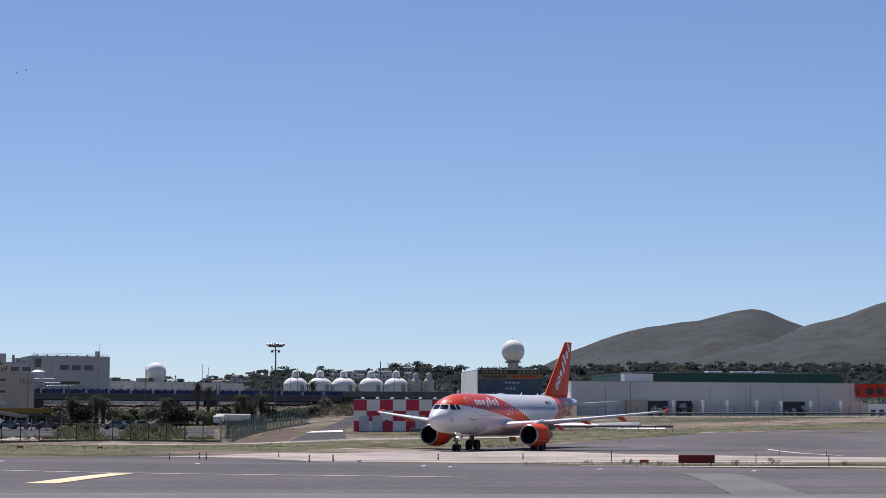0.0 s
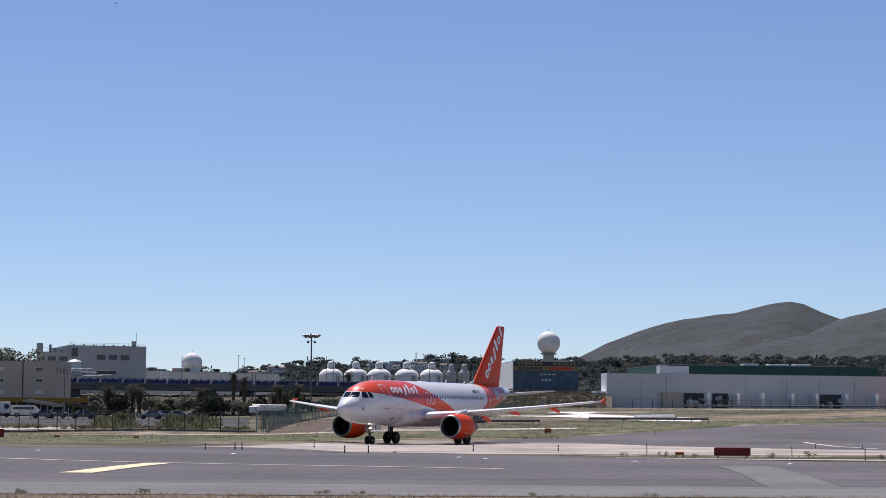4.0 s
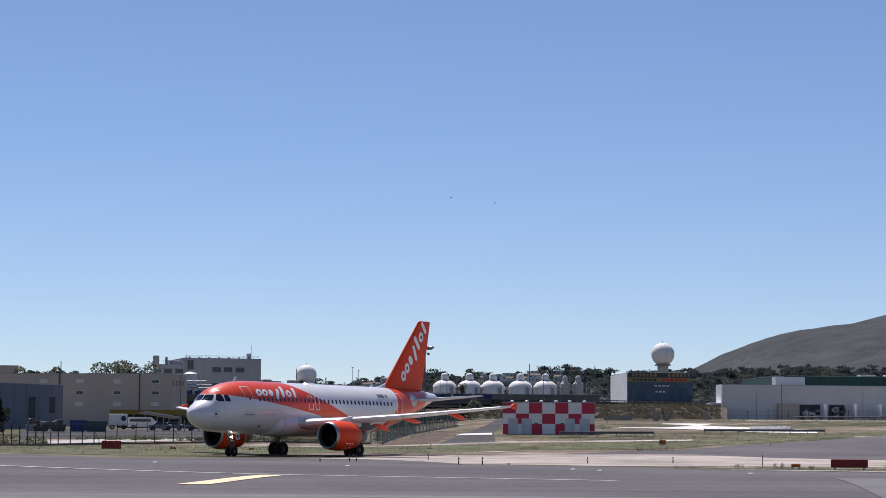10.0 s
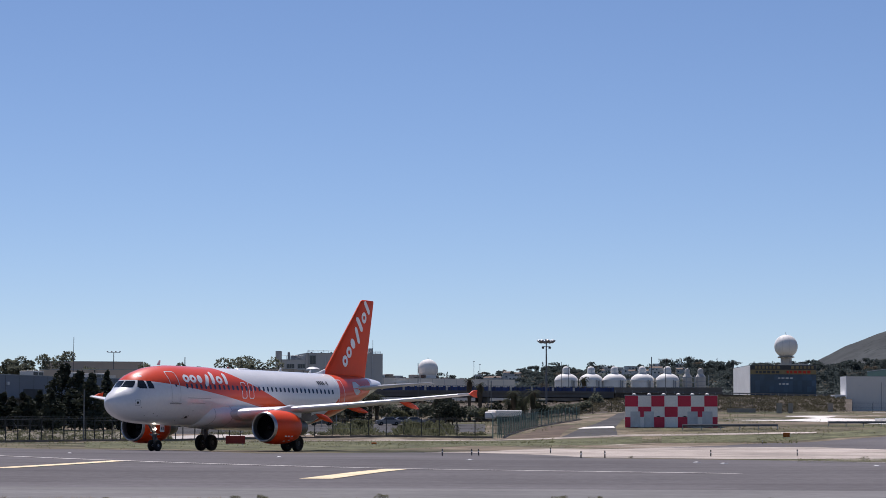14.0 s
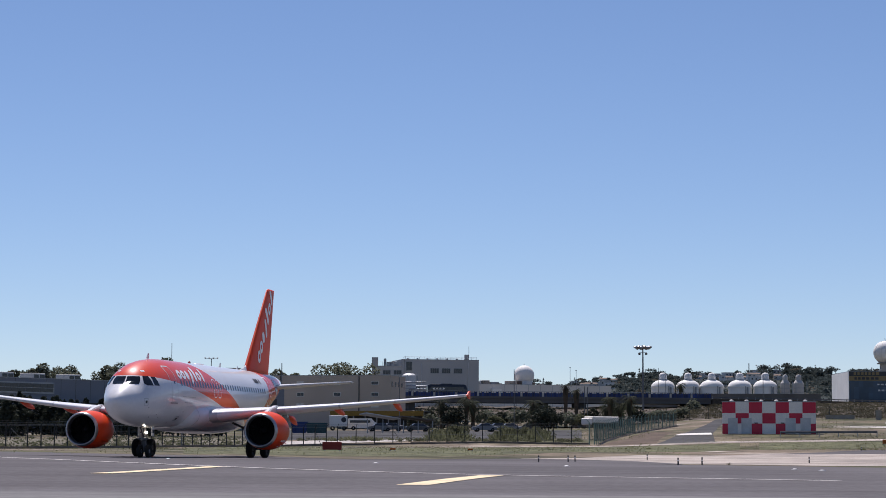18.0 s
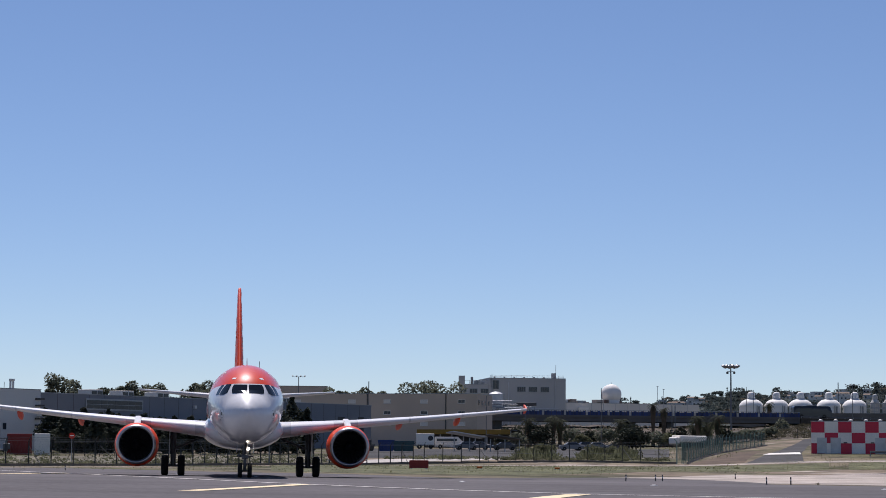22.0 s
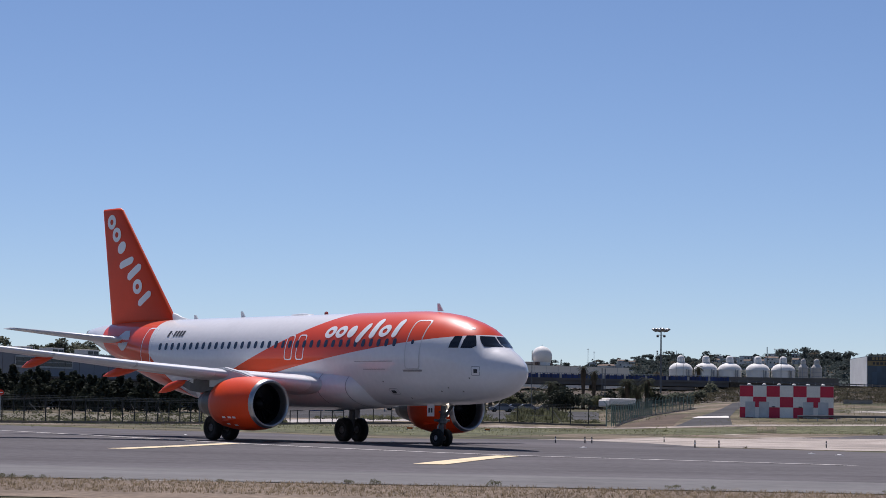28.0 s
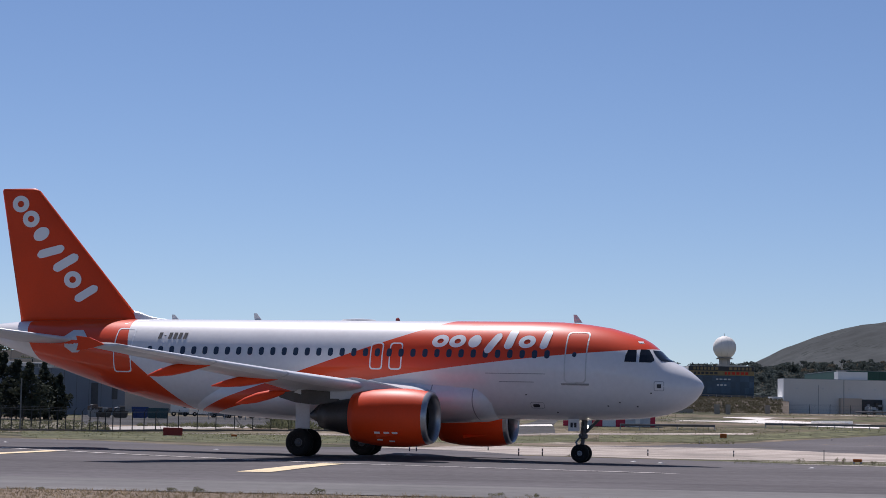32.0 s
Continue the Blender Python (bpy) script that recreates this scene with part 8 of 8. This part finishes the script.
def yard_clutter():
    rng = random.Random(17)

    def spot(az, r):
        p = bearing(az, r)
        return ground_z(p.x, p.y)
    for az, r, turn in ((-4.15, 372, 10), (-3.8, 376, 14), (-3.5, 372, 8), (-2.95, 384, 5), (-6.9, 372, 10), (-6.6, 376, 8), (-5.9, 370, 10)):
        car(facing(az, r, spot(az, r) + 0.03, turn), rng)
    # white box truck and van
    z = spot(-7.98, 385)
    t = thing("box_truck", facing(-7.98, 385, z), "white box truck body with a dark round mark", "truck")
    part("box", box(-1.6, 1.6, 0, 2.2, 0.7, 2.7, bevel=0.06), M_WHITEPANEL, t)
    bm = lathe([(0.45, 0), (0.45, 0.02)], 18, m=pose(0.95, -0.022, 1.9, 90))
    bmesh.ops.contextual_create(bm, geom=[e for e in bm.edges if e.is_boundary])
    part("round_mark", bm, M_INK, t)
    for x in (-1.0, 1.0):
        part("wheel", lathe([(0.15, -0.12), (0.42, -0.12), (0.42, 0.12), (0.15, 0.12)], 14, m=pose(x, 0.15, 0.42, 90)), M_BLACK, t)
    z = spot(-7.35, 390)
    t = thing("white_van", facing(-7.35, 390, z), "white van parked under the canopy", "van")
    rings = [[Vector((x, 0, 0.4)), Vector((x, 1.9, 0.4)), Vector((x, 1.75, zt)), Vector((x, 0.15, zt))] for x, zt in ((-2.6, 2.0), (-2.4, 2.15), (1.6, 2.15), (2.2, 1.5), (2.9, 1.2), (3.0, 0.8))]
    bm = loft(rings)
    bmesh.ops.recalc_face_normals(bm, faces=bm.faces)
    part("body", bm, M_WHITEPANEL, t)
    part("side_glass", box(-2.2, 1.4, 0.015, 0.04, 1.35, 1.8), M_WINGLASS, t)
    for x in (-1.6, 1.9):
        part("wheel", lathe([(0.15, -0.12), (0.38, -0.12), (0.38, 0.12), (0.15, 0.12)], 14, m=pose(x, 0.1, 0.38, 90)), M_BLACK, t)
    # skips and carts
    for az, w, h, m, label in ((-8.55, 3.4, 1.75, M_TEAL, "dark teal steel waste container"), (-9.0, 2.6, 1.9, M_BLUE, "dark blue steel waste container"), (-9.5, 2.4, 1.2, M_DARKMETAL, "dark flatbed loaded with parts"), (-9.95, 2.6, 1.0, M_DARKMETAL, "dark flatbed loaded with parts"), (-10.2, 1.8, 1.3, M_STEEL, "grey steel machine frame outdoors")):
        z = spot(az, 332)
        t = thing("skip", facing(az, 332, z), label, "container", "skips in the yard")
        bm = bmesh.new()
        loft([[Vector((-w / 2 + 0.3, 0, 0.2)), Vector((w / 2 - 0.3, 0, 0.2)), Vector((w / 2 - 0.3, 1.7, 0.2)), Vector((-w / 2 + 0.3, 1.7, 0.2))],
              [Vector((-w / 2, -0.1, h)), Vector((w / 2, -0.1, h)), Vector((w / 2, 1.8, h)), Vector((-w / 2, 1.8, h))]], bm)
        bmesh.ops.recalc_face_normals(bm, faces=bm.faces)
        part("tub", bm, m, t)
        for k in range(5):
            x = -w / 2 + 0.2 + (w - 0.4) * k / 4
            part("rib", box(x - 0.05, x + 0.05, -0.14, -0.05, 0.4, h - 0.05), m, t)
        if m is M_DARKMETAL or m is M_STEEL:
            for k in range(7):
                x = rng.uniform(-w / 2, w / 2 - 0.5)
                part("load", box(x, x + rng.uniform(0.4, 1.0), 0.2, 1.2, h, h + rng.uniform(0.2, 0.8), bevel=0.04), rng.choice((M_STEEL, M_LOUVRE, M_DARKMETAL, M_TILE)), t)
    # yellow fascia and canopy roofs
    p0, p1 = bearing(-8.2, 410), bearing(-5.75, 405)
    z = spot(-7, 408)
    t = thing("canopy", along(p0, p1, z), "long open canopy with a yellow fascia", "canopy")
    L = (p1 - p0).length
    zt = rise(0.86, 408) - z
    part("fascia", box(0, L, 0, 0.15, zt - 0.9, zt), M_YELLOWBAND, t, "dull yellow fascia")
    part("roof", box(0, L, 0.152, 5, zt - 0.2, zt), M_ROOFDK, t)
    part("back_wall", box(0, L, 5, 5.2, -0.5, zt), M_ROOFDK, t)
    for i in range(9):
        part("post", box(L * i / 8 - 0.08, L * i / 8 + 0.08, 0.16, 0.32, -0.5, zt - 0.2), M_STEEL, t)
    for az0, az1, e0, e1, m in ((-7.25, -6.35, 0.66, 0.80, M_LOUVRE), (-6.3, -5.45, 0.62, 0.72, M_PILLAR)):
        a, b = bearing(az0, 350), bearing(az1, 352)
        z = spot(az0, 350)
        t = thing("shelter_roof", along(a, b, z), "slanting pale shelter roof on posts", "shelter", "shelters in the yard")
        L = (b - a).length
        bm = bmesh.new()
        za, zb = rise(e0, 350) - z, rise(e1, 350) - z
        loft([[Vector((0, 0, zb)), Vector((0, 3.5, zb - 0.2)), Vector((0, 3.5, zb - 0.05)), Vector((0, 0, zb + 0.15))],
              [Vector((L, 0, za)), Vector((L, 3.5, za - 0.2)), Vector((L, 3.5, za - 0.05)), Vector((L, 0, za + 0.15))]], bm)
        bmesh.ops.recalc_face_normals(bm, faces=bm.faces)
        part("roof", bm, m, t)
        for x in (0.3, L / 2, L - 0.3):
            part("post", box(x - 0.06, x + 0.06, 0.2, 0.32, -0.3, min(za, zb) - 0.05), M_STEEL, t)
    # containers by the pale building
    for a0, a1, e1, m, label in ((-18.79, -18.16, 0.66, M_SIGNRED, "dark red steel shipping container"), (-18.10, -17.70, 0.67, M_WHITEPANEL, "white corrugated shipping container")):
        a, b = bearing(a0, 292), bearing(a1, 292)
        z = spot(a0, 292)
        t = thing("container", along(a, b, z), label, "container", "containers by the pale building")
        L = (b - a).length
        hh = rise(e1, 292) - z
        part("shell", box(0, L, 0, 2.6, 0, hh, bevel=0.03), m, t)
        for i in range(12):
            part("corrugation", box(L * i / 12 + 0.04, L * i / 12 + 0.14, -0.04, -0.001, 0.15, hh - 0.15), m, t)
    z = spot(-19.2, 290)
    t = thing("yard_cart", facing(-19.2, 290, z), "dark open steel cart beside the containers", "cart")
    part("tray", box(-2.2, 2.2, 0, 1.6, 0.5, 0.7, bevel=0.03), M_DARKMETAL, t)
    for x in (-2.1, -0.7, 0.7, 2.1):
        part("upright", box(x - 0.06, x + 0.06, 0, 0.12, 0.702, 2.1), M_DARKMETAL, t)
        part("load", box(x - 0.5, x + 0.4, 0.2, 1.3, 0.702, 1.5 + 0.2 * math.sin(3 * x), bevel=0.05), M_GEAR, t)
    part("top_rail", box(-2.16, 2.16, 0, 0.12, 2.102, 2.2), M_DARKMETAL, t)
    for x in (-1.5, 1.5):
        part("wheel", lathe([(0.1, -0.1), (0.3, -0.1), (0.3, 0.1), (0.1, 0.1)], 12, m=pose(x, 0.3, 0.3, 90)), M_BLACK, t)
    # long white trailer behind the palisade
    a, b = bearing(-1.30, 392), bearing(-0.62, 397)
    z = spot(-0.8, 396)
    t = thing("trailer", along(a, b, z), "white covered trailer behind the palisade", "trailer")
    L = (b - a).length
    hh = rise(0.735, 395) - z
    part("body", box(0, L, 0, 2.4, 1.0, hh, bevel=0.15), M_WHITEPANEL, t)
    part("cab", box(-0.9, -0.02, 0.1, 2.3, 0.6, hh - 0.3, bevel=0.2), M_WHITEPANEL, t)
    for x in (1, 2.2, L - 1.2):
        part("wheel", lathe([(0.2, -0.15), (0.5, -0.15), (0.5, 0.15), (0.2, 0.15)], 14, m=pose(x, 0.2, 0.5, 90)), M_BLACK, t)
    # round stop sign by the yard gate
    z = spot(-17.15, 262)
    t = thing("road_sign", facing(-17.15, 262, z), "round red road sign on a post", "sign")
    part("post", rod((0, 0.05, -0.2), (0, 0.05, rise(0.55, 262) - z), 0.04, 6), M_STEEL, t)
    bm = lathe([(0.36, 0), (0.36, 0.03)], 20, m=pose(0, 0, rise(0.62, 262) - z, 90))
    bmesh.ops.contextual_create(bm, geom=[e for e in bm.edges if e.is_boundary])
    part("disc", bm, M_BANNER, t)
    part("bar", box(-0.24, 0.24, -0.05, -0.034, rise(0.62, 262) - z - 0.06, rise(0.62, 262) - z + 0.06), M_LETTER, t)


yard_clutter()


def inset_lights():
    made = None
    for az, r in ((-7.0, 106), (3.9, 96), (4.6, 93), (12.5, 82), (-12.4, 120), (-2.0, 100), (8.5, 88)):
        p = bearing(az, r)
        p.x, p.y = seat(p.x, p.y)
        m = pose(p.x, p.y, ground_z(p.x, p.y) + 0.022)
        if made is None:
            made = thing("inset_light", m, "small pale inset light in the asphalt", "light", "inset lights")
            part("body", lathe([(0.11, 0), (0.10, 0.02), (0.07, 0.035), (0.01, 0.04)], 12), M_LOUVRE, made)
            part("collar", lathe([(0.17, 0), (0.16, 0.012), (0.11, 0.014)], 12), M_STEEL, made)
        else:
            copy_thing(made, m)


inset_lights()


def bird(label):
    """Small dark bird in flight; its length runs along x."""
    t = thing("bird", Matrix(), label, "bird", "birds in the sky")
    prof = [(0.004, -0.16), (0.02, -0.10), (0.045, 0.0), (0.035, 0.09), (0.012, 0.15), (0.003, 0.17)]
    part("body", lathe(prof, 10, m=pose(0, 0, 0, 0, 90, 0)), M_FENCE, t, smooth=True)
    for s in (-1, 1):
        bm = add(bmesh.new(), [(0.08, 0, 0.02), (-0.06, 0, 0.02), (-0.07, s * 0.16, 0.08), (0.04, s * 0.18, 0.085), (-0.06, s * 0.34, 0.05), (0.08, 0, 0.005), (-0.06, 0, 0.005), (-0.07, s * 0.16, 0.068), (0.04, s * 0.18, 0.073), (-0.06, s * 0.34, 0.045)],
                 ((0, 1, 2, 3), (3, 2, 4), (8, 7, 6, 5), (9, 7, 8), (0, 3, 8, 5), (3, 4, 9, 8), (4, 2, 7, 9), (2, 1, 6, 7)))
        bmesh.ops.recalc_face_normals(bm, faces=bm.faces)
        part("wing", bm, M_FENCE, t)
    return t


BIRDS = [bird("small dark bird gliding high over the airfield"), bird("small dark bird gliding high over the airfield")]


# ---- what moves ----
def jet_pose(row):
    x, y, z, h, p, r = row
    return Matrix.Translation((x, y, z)) @ pose(0, 0, 0, 0, 0, h) @ pose(0, 0, 0, 0, -p, 0) @ pose(0, 0, 0, r, 0, 0)


def motions():
    walk(JET, [(row[0], jet_pose(row[1:])) for row in TAXI])
    # the coach runs along the viaduct and on along the embankment
    a, b = bearing(-6.35, 520), bearing(1.75, 540)
    d = (b - a).normalized()
    back = Vector((-d.y, d.x, 0)) * 3.6
    rows = []
    for k in range(33):
        turn = radians(-4.24 + 1.80 * (k - 18.5))
        # where the sight line at that bearing meets the lane
        p = a + back
        sx, sy = math.sin(turn), math.cos(turn)
        dist = (p.x * d.y - p.y * d.x) / (sx * d.y - sy * d.x)
        rows.append((float(k), Matrix.Translation((dist * sx, dist * sy, rise(1.25, 520) + 0.004)) @ pose(0, 0, 0, 0, 0, math.degrees(math.atan2(d.y, d.x)))))
    walk(COACH, rows)
    # the birds: seconds, bearing and rise seen from the camera's spot
    ways = (((0, -6.81, 9.50), (2, -7.41, 10.78), (5, -4.26, 11.11), (7, -4.0, 8.04), (10, 0.66, 6.49), (13, 10.2, 5.2), (16, 14, 5.2), (20, 18, 6), (32, 40, 9)),
            ((0, -6.58, 9.58), (2, -7.0, 11.70), (5, -3.13, 10.85), (7, -1.97, 7.99), (10, 1.82, 6.35), (13, 11.5, 5.4), (16, 16, 5.5), (20, 25, 6), (32, 48, 9)))
    for b, rows in zip(BIRDS, ways):
        keys = []
        for t, az, el in rows:
            p = bearing(az, 300)
            keys.append((t, pose(p.x, p.y, rise(el, 300), 0, 0, -az)))
        walk(b, keys)
    # the wheels roll with the way covered
    scene.frame_set(1)
    bases = []
    for k in range(0, 33 * 15):
        t = k / 15
        if t > 32:
            break
        scene.frame_set(frame(t))
        bases.append((t, JET.matrix_basis.translation.copy()))
    far, total = [], 0.0
    for i, (t, p) in enumerate(bases):
        if i:
            total += (p - bases[i - 1][1]).length
        far.append((t, total))
    for wheel, c, r in WHEELS:
        walk(wheel, [(t, pose(*c, 0, math.degrees(d / r), 0)) for t, d in far])
    scene.frame_set(1)


motions()
